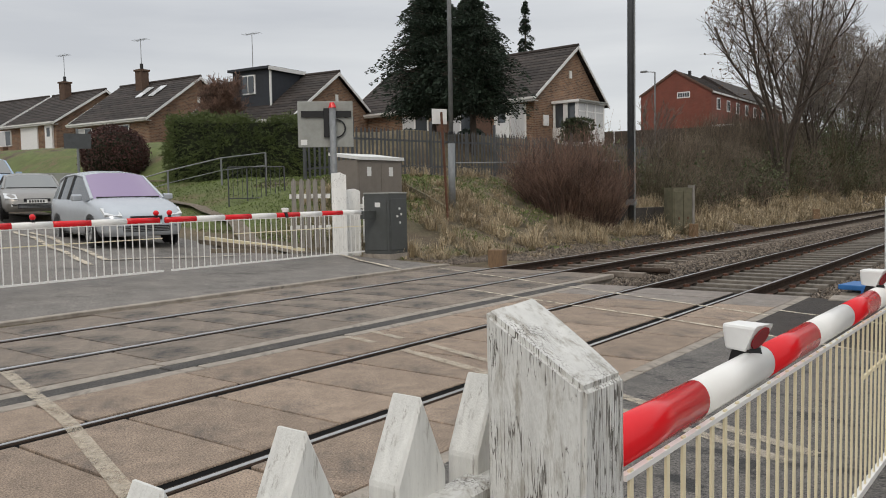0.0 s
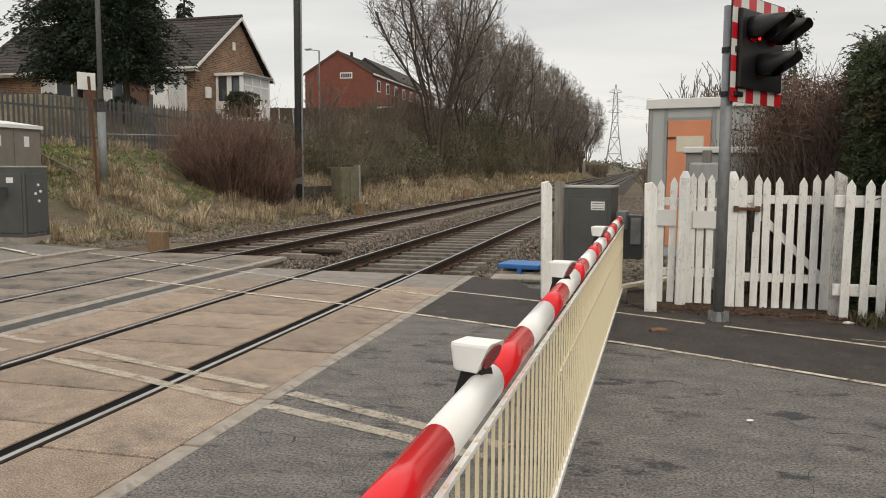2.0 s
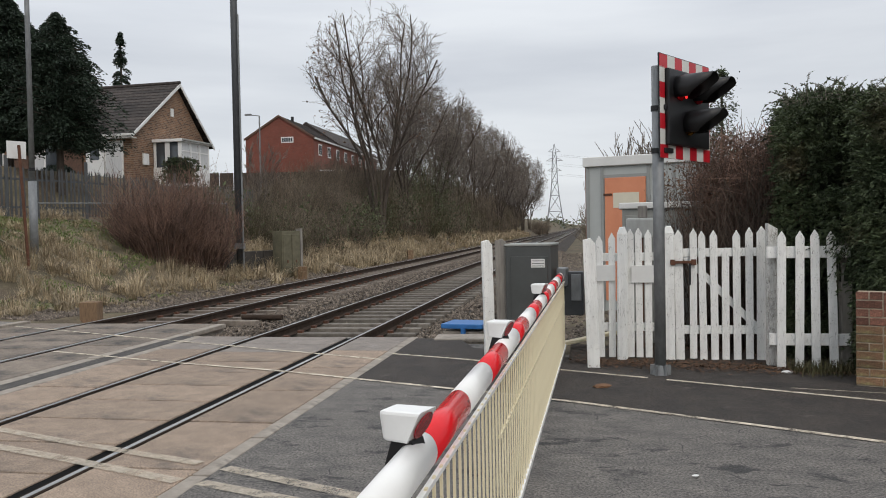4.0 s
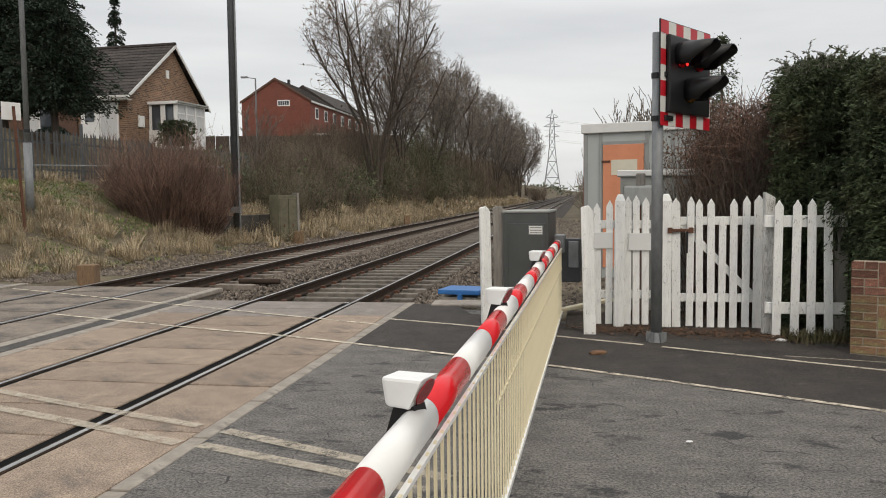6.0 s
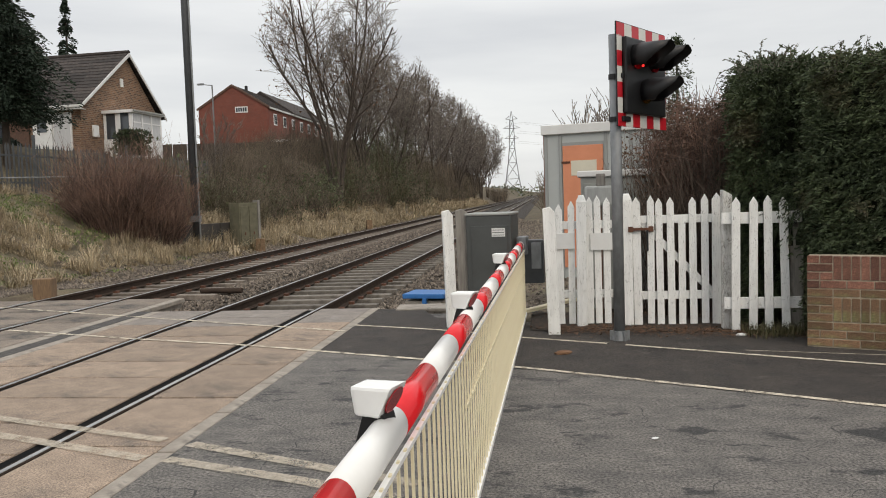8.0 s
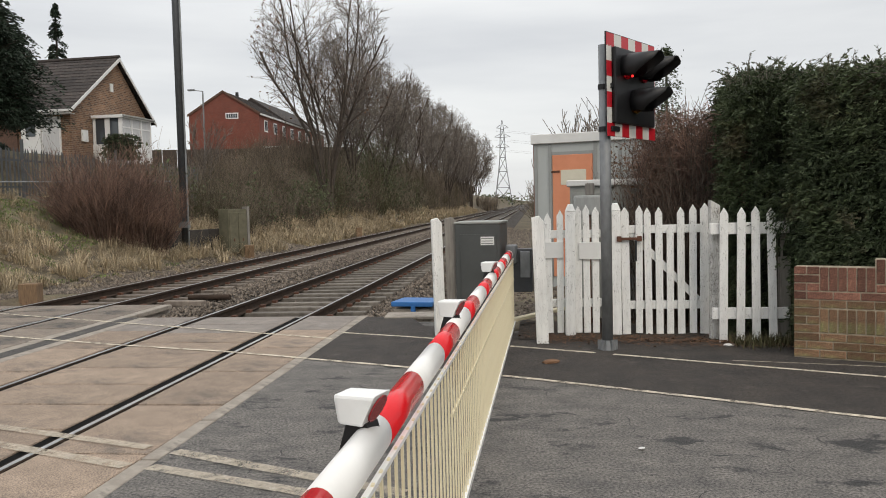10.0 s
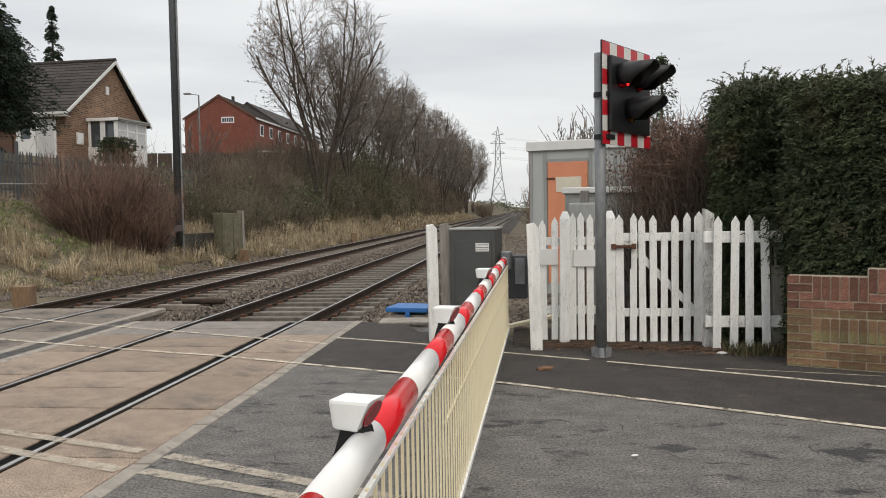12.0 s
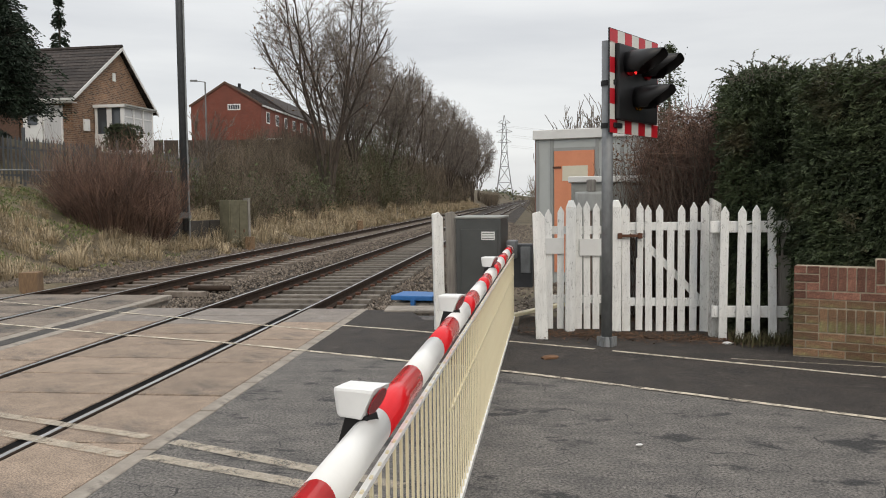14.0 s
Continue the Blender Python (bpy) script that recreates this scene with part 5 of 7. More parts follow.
H1 = bungalow("brown brick bungalow with a dark tiled roof and white conservatory", pose(-18.05, 36.0, 4.0, 0, 0, -4), 14.5, 7.4, 2.33, 5.4,
              front=(("door", 1.75, 2.75, 0.0, 2.05), ("window", 0.75, 1.72, 0.1, 2.05), ("hung", 3.0, 4.2, 0.0, 2.1), ("window", 4.4, 5.9, 0.7, 2.0), ("hung", 6.1, 7.2, 0.0, 2.1), ("window", 7.6, 9.6, 0.5, 2.0)), bay=True, aerial=False, ridge_at=0.56)
bungalow("brown brick bungalow with a slate-clad dormer", pose(-29.6, 29.9, 3.5, 0, 0, 6), 9.0, 8.5, 2.2, 5.1, front=(("window", 2, 4, 0.6, 1.9), ("window", 6, 8, 0.6, 1.9)), dormer=True)
bungalow("brown brick bungalow with a chimney and roof windows", pose(-42.5, 29.7, 4.4, 0, 0, 4), 8.6, 8.6, 2.2, 5.2, front=(("window", 2.2, 3.6, 0.5, 1.9), ("garage", 3.9, 4.8, 0, 2.0), ("window", 6.2, 7.8, 0.7, 1.9)), chimney=True, skylights=True)
bungalow("brown brick bungalow with a white garage door", pose(-54.9, 30.2, 5.0, 0, 0, 4), 7.0, 8.6, 2.2, 4.9, front=(("door", 0.6, 1.5, 0, 2.0), ("garage", 2.6, 4.8, 0, 2.0), ("window", 6.2, 7.8, 0.7, 1.9)), chimney=True)
bungalow("brown brick bungalow at the far end of the row", pose(-63.7, 30.4, 5.2, 0, 0, 6), 12.0, 8.6, 2.2, 4.9, front=(("window", 2.6, 4.8, 0.6, 1.9),), chimney=True)

# terrace of red brick houses
tr_ = thing("terraced_houses", "red brick terrace with a dark tiled roof and small white windows", "terraced houses", pose(-31.0, 79.0, 5.6, 0, 0, 1))
b = bmesh.new()
TL, TD, TE, TR = 27.0, 7.2, 5.4, 7.7
extrude_poly(b, [(0, 0, -1), (TD, 0, -1), (TD, 0, TE), (TD / 2, 0, TR - 0.1), (0, 0, TE)], (0, TL, 0))
tw = part("wall", b, M_red_brick, tr_, "red brick wall")
b = bmesh.new()
for sg in (0, 1):
    x0, x1 = (0 - 0.15, TD / 2) if sg == 0 else (TD + 0.15, TD / 2)
    for k in range(14):
        a0, a1 = k / 14, (k + 1) / 14
        z0, z1 = TE - 0.05 + (TR - TE) * a0, TE - 0.05 + (TR - TE) * a1
        vs = [b.verts.new(p) for p in ((x0 + (x1 - x0) * a0, -0.1, z0 + 0.09), (x0 + (x1 - x0) * a0, TL, z0 + 0.09), (x0 + (x1 - x0) * a1, TL, z1 + 0.04), (x0 + (x1 - x0) * a1, -0.1, z1 + 0.04),
                                          (x0 + (x1 - x0) * a0, -0.1, z0 + 0.03), (x0 + (x1 - x0) * a0, TL, z0 + 0.03))]
        b.faces.new(vs[:4])
        b.faces.new((vs[4], vs[5], vs[1], vs[0]))
part("roof", b, M_tile, tr_, "dark tiled roof")
b = bmesh.new()
extrude_poly(b, [(1.0, 8.5, TE + 0.5), (TD + 0.25, 8.5, TE - 0.02), (TD + 0.25, 8.5, TE + 0.1), (TD / 2, 8.5, TR + 0.4), (1.0, 8.5, TE + 0.8)], (0, TL - 8.5, 0))
part("stepped_roof", b, M_tile, tr_, "higher step of the tiled roof")
for (ya, yb) in ((-0.12, -0.05),):
    for (xa, xb, za, zb) in ((-0.15, TD / 2, TE - 0.05, TR), (TD + 0.15, TD / 2, TE - 0.05, TR)):
        b = bmesh.new()
        extrude_poly(b, [(xa, ya, za - 0.12), (xa, ya, za + 0.1), (xb, ya, zb + 0.06), (xb, ya, zb - 0.16)], (0, yb - ya, 0))
        part("verge_trim", b, M_lattice, tr_, "dark verge trim")
vent = part("window", one(bx, TD / 2 + 0.2, TD / 2 + 1.5, -0.04, 0.0, 4.9, 5.5), M_upvc, tw, "small white louvred window")
for k in range(5):
    part("louvre", one(bx, TD / 2 + 0.3 + 0.23 * k, TD / 2 + 0.48 + 0.23 * k, -0.06, -0.04, 5.0, 5.4), M_window, vent)
for k in range(8):
    y = 1.6 + 3.2 * k
    for z in (3.7, 1.1):
        w = part("window", one(bx, TD, TD + 0.05, y, y + 1.05, z, z + 1.15), M_upvc, tw, "white framed window")
        for q in range(2):
            part("pane", one(bx, TD + 0.05, TD + 0.06, y + 0.08 + 0.46 * q, y + 0.48 + 0.46 * q, z + 0.1, z + 1.05), M_window, w)
part("gutter", one(bx, TD + 0.08, TD + 0.2, 0, TL, TE - 0.18, TE - 0.02), M_fascia, tr_, "white gutter")
for k in range(5):
    part("roof_vent", one(bx, TD / 2 - 0.12, TD / 2 + 0.12, 4 + 4.6 * k, 4.3 + 4.6 * k, TR - 0.1, TR + 0.4), M_black, tr_)
porch = part("porch_roof", one(bx, TD + 0.02, TD + 2.4, 0.2, 9.0, 1.6, 2.1), M_fascia, tr_, "white flat porch roof")
gw = thing("garden_fence", "dark timber garden fence on top of the bank", "fence", pose(-27.5, 62.0, 4.6, 0, 0, 12))
for k in range(16):
    part("fence_panel", one(bx, -2 + 1.15 * k, -2 + 1.15 * k + 1.1, 0, 0.05, -0.3, 1.75), M_bark, gw)

# ---- palisade fence ----
pal = thing("palisade_fence", "dark grey steel palisade security fence", "fence", pose(0, 0, 0))
PAL = [(-14.9, 16.9), (-14.4, 18.5), (-13.6, 21.5), (-13.0, 24.5), (-12.8, 30.0), (-12.9, 38.0)]
bmp = bmesh.new()
extrude_poly(bmp, [(-0.035, 0, 0), (0.035, 0, 0), (0.035, 0, 1.42), (0, 0, 1.52), (-0.035, 0, 1.42)], (0, 0.012, 0))
pale_me = bpy.data.meshes.new("pale")
bmp.to_mesh(pale_me)
bmp.free()
for (a, c) in zip(PAL, PAL[1:]):
    a, c = Vector(a), Vector(c)
    d = c - a
    ang = math.atan2(d.y, d.x)
    n = max(1, int(d.length / 0.155))
    za, zc_ = ground_z(*a), ground_z(*c)
    for k in range(n):
        p = a.lerp(c, k / n)
        o = link_mesh("pale", pale_me, M_palisade, pal)
        o.location = (p.x, p.y, za + (zc_ - za) * k / n + 0.05)
        o.rotation_euler = (rng.uniform(-0.02, 0.02), rng.uniform(-0.02, 0.02), ang)
    for h in (0.3, 1.15):
        b = bmesh.new()
        vs = [b.verts.new((p_[0] + o_[0] * -math.sin(ang), p_[1] + o_[0] * math.cos(ang), z_ + h + o_[1])) for p_, z_ in ((a, za), (c, zc_)) for o_ in ((0.02, 0), (0.07, 0), (0.07, 0.06), (0.02, 0.06))]
        for q in ((0, 1, 5, 4), (1, 2, 6, 5), (2, 3, 7, 6), (3, 0, 4, 7)):
            b.faces.new([vs[i] for i in q])
        part("fence_rail", b, M_palisade, pal)
    b = bmesh.new()
    cyl(b, (a.x, a.y, za - 0.2), (a.x, a.y, za + 1.85), 0.055, 0.055, 8)
    part("fence_post", b, M_palisade, pal)


# ---- poles, sign, pylon ----
lp = thing("lamp_post", "tall galvanised lamp post with a dark band", "lamp post", pose(-10.3, 18.2, 1.12))
b = bmesh.new()
cyl(b, (0, 0, -0.4), (0, 0, 1.75), 0.1, 0.1, 16)
cyl(b, (0, 0, 1.75), (0, 0, 10.0), 0.068, 0.05, 16)
part("column", b, M_galv, lp, smooth_faces=True)
b = bmesh.new()
cyl(b, (0, 0, 2.0), (0, 0, 2.08), 0.075, 0.075, 16)
part("band", b, M_black, lp)

tp = thing("telegraph_pole", "tall dark painted steel pole beside the track", "pole", pose(-8.2, 25.65, 0.2))
b = bmesh.new()
cyl(b, (0, 0, -0.4), (0.0, 0, 16.0), 0.125, 0.11, 16)
part("shaft", b, M_darkpole, tp, smooth_faces=True)
b = bmesh.new()
cyl(b, (0.16, -0.06, -0.2), (0.16, -0.06, 8.5), 0.03, 0.03, 8)
part("conduit", b, M_galv, tp, "pale cable conduit")
part("bracket", one(bx, -0.14, 0.2, -0.16, 0.0, 0.75, 0.95), M_galv, tp)

sg = thing("track_sign", "blank white plate on a rusty leaning post", "sign", pose(-9.6, 17.05, 0.85))
b = bmesh.new()
cyl(b, (0, 0, -0.2), (0.02, -0.25, 2.75), 0.035, 0.035, 8)
part("post", b, M_rust, sg)
part("plate", one(bx, -0.03, -0.01, -0.42, 0.02, 2.45, 2.85, m=pose(0, 0, 0, 0, 0, -25)), M_plate, sg)

stl = thing("street_lamp", "slim grey street lamp on the bank top", "street lamp", pose(-19.7, 55.4, 4.2))
b = bmesh.new()
cyl(b, (0, 0, -0.3), (0, 0, 5.6), 0.07, 0.05, 10)
cyl(b, (0, 0, 5.6), (-0.75, -0.2, 5.68), 0.03, 0.03, 8)
part("column", b, M_galv, stl)
part("lantern", one(bx, -0.98, -0.5, -0.3, -0.1, 5.62, 5.74, 0.02), M_galv, stl)

py = thing("electricity_pylon", "grey lattice electricity pylon far down the line", "pylon", pose(-12, 410, 0))
p0, p1, rr = [], [], []
lev = [(0, 4.6), (9, 3.2), (17, 2.1), (24, 1.4), (29, 1.25), (34, 1.05), (38, 0.8), (42.5, 0.05)]


def leg_pts(z, w):
    return [(-w, -w, z), (w, -w, z), (w, w, z), (-w, w, z)]


for (za, wa), (zb, wb) in zip(lev, lev[1:]):
    A, B = leg_pts(za, wa), leg_pts(zb, wb)
    for k in range(4):
        j = (k + 1) % 4
        for (u, w_) in ((A[k], B[k]), (A[k], B[j]), (A[j], B[k]), (B[k], B[j])):
            p0.append(u)
            p1.append(w_)
            rr.append(0.14 if (u, w_) == (A[k], B[k]) else 0.08)
for z, w in ((29, 3.4), (34, 4.0), (38.5, 3.0)):
    for sx in (-1, 1):
        for yy in (-0.8, 0.8):
            p0 += [(sx * 1.0, yy, z), (sx * 1.0, yy, z + 1.6)]
            p1 += [(sx * w, 0, z + 0.2), (sx * w, 0, z + 0.2)]
            rr += [0.1, 0.08]
v, f = tubes(p0, p1, rr, rr, 4)
link_mesh("lattice", fast_mesh("lattice", v, f), M_pylon, py)
p0, p1 = [], []
for z, w in ((29, 3.4), (34, 4.0), (38.5, 3.0)):
    for sx in (-1, 1):
        last = (sx * w, 0, z - 1.5)
        for k in range(1, 13):
            u = k / 12
            cur = (sx * w + 300 * u, 60 * u, z - 1.5 - 9 * 4 * u * (1 - u))
            p0.append(last)
            p1.append(cur)
            last = cur
v, f = tubes(p0, p1, [0.035] * len(p0), [0.035] * len(p0), 3)
link_mesh("power_lines", fast_mesh("power_lines", v, f), M_pylon, py)

# ---- trackside cabinets and stubs ----
tc_ = thing("trackside_cabinet", "mossy buff concrete cabinet with two doors beside the track", "cabinet", pose(-7.3, 27.6, -0.1, 0, 0, 62))
part("body", one(bx, -0.42, 0.42, -0.25, 0.25, 0.0, 1.62, 0.02), M_track_cab, tc_)
for sx in (-0.2, 0.2):
    d_ = part("door", one(bx, sx - 0.185, sx + 0.185, -0.28, -0.25, 0.12, 1.5, 0.01), M_track_cab, tc_)
    part("hinge", one(bx, sx - 0.02, sx + 0.02, -0.3, -0.28, 0.5, 0.6), M_rust, d_)
part("side_post", one(bx, 0.44, 0.54, -0.25, 0.0, 0.0, 1.7), M_greywood, tc_)
M_wetwall = mat("damp_dark_concrete", (0.06, 0.052, 0.045), (0.03, 0.027, 0.024), rough=0.85, scale=3, bump=0.3)
tw_ = thing("retaining_wall", "low dark concrete retaining wall by the cabinet", "low wall", pose(-7.9, 27.2, -0.1, 0, 0, 75))
for k in range(2):
    part("concrete_panel", one(bx, -2.4 + 2.15 * k, -0.3 + 2.15 * k, -0.08, 0.08, 0, 0.95, 0.01), M_wetwall, tw_)
M_stub = mat("brown_weathered_timber", (0.27, 0.17, 0.095), (0.13, 0.085, 0.055), rough=0.9, scale=6, bump=0.4, stretch=(6, 6, 1))
st = thing("timber_stub", "short square weathered timber stub at the deck end", "timber stub", pose(-5.83, 13.7, 0.0, 0, 0, 10), "timber stubs")
part("block", one(bx, -0.16, 0.16, -0.14, 0.14, -0.3, 0.27, 0.012), M_stub, st)
for (sx, sy, sz) in ((-6.7, 27.5, -0.02), (-6.6, 45.0, 0.05)):
    copy_thing(st, pose(sx, sy, sz, 0, 0, 20))
pg = thing("timber_baulk", "short timber baulk lying between the tracks", "timber", pose(-2.9, 13.6, -0.16, 0, 0, -6))
part("baulk", one(bx, -0.36, 0.36, -0.09, 0.09, 0, 0.1, 0.01), M_wood_sleeper, pg)
pg2 = thing("rusty_pipe", "short rusty pipe lying between the tracks", "pipe", pose(-2.7, 14.2, -0.1, 0, 0, -4))
b = bmesh.new()
cyl(b, (-0.4, 0, 0.03), (0.4, 0, 0.03), 0.05, 0.05, 12)
part("pipe", b, M_rail, pg2)
ce = thing("concrete_edging", "low dark concrete edging along the grass terrace", "edging", pose(0, 0, 0))
for k in range(4):
    xa, xb = -13.6 + 0.95 * k, -12.67 + 0.95 * k
    za, zb = ground_z(xa, 17.6), ground_z(xb, 17.6)
    b = bmesh.new()
    extrude_poly(b, [(xa, 17.55, za - 0.1), (xb, 17.55, zb - 0.1), (xb, 17.55, zb + 0.16), (xa, 17.55, za + 0.16)], (0, 0.08, 0))
    part("kerb_stone", b, M_track_cab, ce)
wg = thing("guard_rail", "thin white guard rail behind the bush", "rail", pose(-11.8, 24.0, ground_z(-11.8, 24.0)))
b = bmesh.new()
cyl(b, (-1.0, -2.2, 0.75), (3.2, 1.6, 0.75), 0.02, 0.02, 8)
part("bar", b, M_galv, wg)
for q in (-1.0, 1.1, 3.2):
    b = bmesh.new()
    cyl(b, (q, -2.2 + (q + 1) * 0.905, -1.2), (q, -2.2 + (q + 1) * 0.905, 0.75), 0.03, 0.03, 8)
    part("upright", b, M_palisade, wg)


# ---- trees and scrub ----
def branch_tree(seed, height, spread, trunks, twigs, levels=4, base_r=0.16, up=0.3, clear=1):
    """A bare tree: arrays of sticks from trunk to twig, and points for the last dead leaves."""
    g = random.Random(seed)
    P0, P1, R0, R1, tips = [], [], [], [], []

    def grow(p, d, length, r, lev):
        n = 6 if lev == 0 else 3 if lev < 3 else 2
        q = Vector(p)
        dirn = Vector(d)
        wob = 0.07 if lev == 0 else 0.13
        for s in range(n):
            dirn = (dirn + Vector((g.gauss(0, wob), g.gauss(0, wob), g.gauss(0, 0.06) + (up * 0.35 if lev else 0.1)))).normalized()
            e = q + dirn * (length / n)
            ra, rb = r * (1 - 0.6 * s / n), r * (1 - 0.6 * (s + 1) / n)
            P0.append(q[:])
            P1.append(e[:])
            R0.append(ra)
            R1.append(rb)
            if lev < levels and (lev > 0 or s >= clear):
                for _ in range(twigs[lev]):
                    st_ = q.lerp(e, g.random())
                    side = Vector((g.gauss(0, 1), g.gauss(0, 1), abs(g.gauss(0, 0.4))))
                    side = (side - dirn * side.dot(dirn)).normalized()
                    nd = (dirn * g.uniform(0.7, 1.1) + side * spread * g.uniform(0.6, 1.2)).normalized()
                    k = (0.62 - 0.34 * s / n) if lev == 0 else g.uniform(0.45, 0.66)
                    grow(st_, nd, length * k * g.uniform(0.8, 1.15), max(0.006, rb * g.uniform(0.42, 0.62)), lev + 1)
            q = e
        if lev >= levels - 1:
            tips.append(q[:])

    for t in range(trunks):
        a = 2 * math.pi * t / trunks + g.random()
        lean = 0.0 if trunks == 1 else 0.13
        grow((0.25 * math.cos(a) * (trunks > 1), 0.25 * math.sin(a) * (trunks > 1), -0.3), Vector((lean * math.cos(a), lean * math.sin(a), 1)).normalized(),
             height * g.uniform(0.75, 0.95), base_r * g.uniform(0.8, 1.1), 0)
    P0, P1 = np.array(P0), np.array(P1)
    k = height / P1[:, 2].max()
    return P0 * k, P1 * k, np.array(R0), np.array(R1), np.array(tips) * k


def bare_tree(label, seed, x, y, height, spread=0.75, trunks=1, twigs=(4, 4, 3, 2), base_r=0.15, dead=0, twig_mat=None, levels=4, clear=1):
    t = thing("bare_tree", label, "tree", pose(x, y, ground_z(x, y)), "bare trees on the bank")
    P0, P1, R0, R1, tips = branch_tree(seed, height, spread, trunks, twigs, base_r=base_r, levels=levels, clear=clear)
    big = R0 > 0.022
    v, f = tubes(P0[big], P1[big], R0[big], R1[big], 6)
    link_mesh("trunk", fast_mesh("trunk", v, f), M_bark, t)
    v, f = tubes(P0[~big], P1[~big], np.maximum(R0[~big], 0.011), np.maximum(R1[~big], 0.007), 3)
    link_mesh("crown", fast_mesh("crown", v, f), twig_mat or M_twig, t)
    if dead:
        g = np.random.default_rng(seed)
        sel = tips[g.integers(0, len(tips), dead)] + g.normal(0, 0.08, (dead, 3))
        v, f = leaf_cloud(sel, 0.14, gen=g)
        lo = link_mesh("leaves", fast_mesh("leaves", v, f), M_deadleaf, t)
        lo["label"] = "last withered brown leaves"
    return t


def crown_tree(seed, height, radius, limbs, low, crown_low, base_r, fine):
    """A bare tree with a short bole, rising limbs and an open rounded crown of forking twigs."""
    g = random.Random(seed)
    P0, P1, R0, R1, tips = [], [], [], [], []
    cz, rz = height * (1 + crown_low) / 2, height * (1 - crown_low) / 2

    def inside(p):
        return (p.x / radius) ** 2 + (p.y / radius) ** 2 + ((p.z - cz) / rz) ** 2 < 1.0 + 0.25 * g.random()

    def run(p, d, length, r, n, lift, wob):
        out, q, dirn = [], Vector(p), Vector(d)
        for k in range(n):
            dirn = (dirn + Vector((g.gauss(0, wob), g.gauss(0, wob), g.gauss(0, wob * 0.6) + lift))).normalized()
            e = q + dirn * (length / n)
            if k and e.z > height * 0.35 and not inside(e):
                break
            ra, rb = r * (1 - 0.7 * k / n), r * (1 - 0.7 * (k + 1) / n)
            P0.append(q[:])
            P1.append(e[:])
            R0.append(ra)
            R1.append(rb)
            out.append((q.copy(), e.copy(), dirn.copy(), rb))
            q = e
        return out

    def fork(seg, spread):
        q, e, dirn, rb = seg
        side = Vector((g.gauss(0, 1), g.gauss(0, 1), g.gauss(0, 0.7)))
        side = (side - dirn * side.dot(dirn)).normalized()
        return q.lerp(e, g.random()), (dirn + side * spread * g.uniform(0.7, 1.3)).normalized(), rb

    stems = []
    for k in range(limbs):
        a = 2 * math.pi * (k + 0.6 * g.random()) / limbs
        tilt = g.uniform(0.08, 0.62)
        start = Vector((0.16 * math.cos(a), 0.16 * math.sin(a), -0.3))
        bole = run(start, Vector((0.12 * math.cos(a) * tilt, 0.12 * math.sin(a) * tilt, 1)).normalized(), height * low * g.uniform(0.6, 1.3), base_r * g.uniform(0.6, 1.0), 3, 0.05, 0.05)
        q, e, d, r = bole[-1]
        stems.append(run(e, (d + Vector((math.cos(a), math.sin(a), 0)) * tilt).normalized(), height * 0.8, base_r * 0.55, 9, 0.06, 0.09))
    for st_ in stems:
        for seg in st_[1:]:
            for _ in range(2):
                p, d, r = fork(seg, 0.75)
                b1 = run(p, d, radius * g.uniform(0.45, 0.85), max(0.02, r * 0.6), 5, 0.05, 0.14)
                for s1 in b1[1:]:
                    for _ in range(1 + (g.random() < fine)):
                        p, d, r = fork(s1, 0.8)
                        b2 = run(p, d, radius * g.uniform(0.22, 0.42), 0.014, 3, 0.04, 0.16)
                        for s2 in b2:
                            for _ in range(2):
                                p, d, r = fork(s2, 0.8)
                                b3 = run(p, d, radius * g.uniform(0.09, 0.2), 0.009, 2, 0.02, 0.16)
                                if b3:
                                    tips.append(b3[-1][1][:])
    return np.array(P0), np.array(P1), np.array(R0), np.array(R1), np.array(tips)


def open_tree(label, seed, x, y, height, radius, limbs, dead=0, low=0.2, crown_low=0.3, base_r=0.17, fine=0.9):
    t = thing("bare_tree", label, "tree", pose(x, y, ground_z(x, y)), "bare trees on the bank")
    P0, P1, R0, R1, tips = crown_tree(seed, height, radius, limbs, low, crown_low, base_r, fine)
    big = R0 > 0.022
    v, f = tubes(P0[big], P1[big], R0[big], R1[big], 6)
    link_mesh("trunk", fast_mesh("trunk", v, f), M_bark, t)
    v, f = tubes(P0[~big], P1[~big], np.maximum(R0[~big], 0.010), np.maximum(R1[~big], 0.007), 3)
    link_mesh("crown", fast_mesh("crown", v, f), M_twig, t)
    if dead:
        g = np.random.default_rng(seed)
        low_tips = tips[(tips[:, 0] < -0.5) | (tips[:, 2] < height * 0.6)]
        sel = low_tips[g.integers(0, len(low_tips), dead)] + g.normal(0, 0.06, (dead, 3))
        v, f = leaf_cloud(sel, 0.15, gen=g, aspect=1.6)
        lo = link_mesh("leaves", fast_mesh("leaves", v, f), M_deadleaf, t)
        lo["label"] = "last withered brown leaves"
    return t


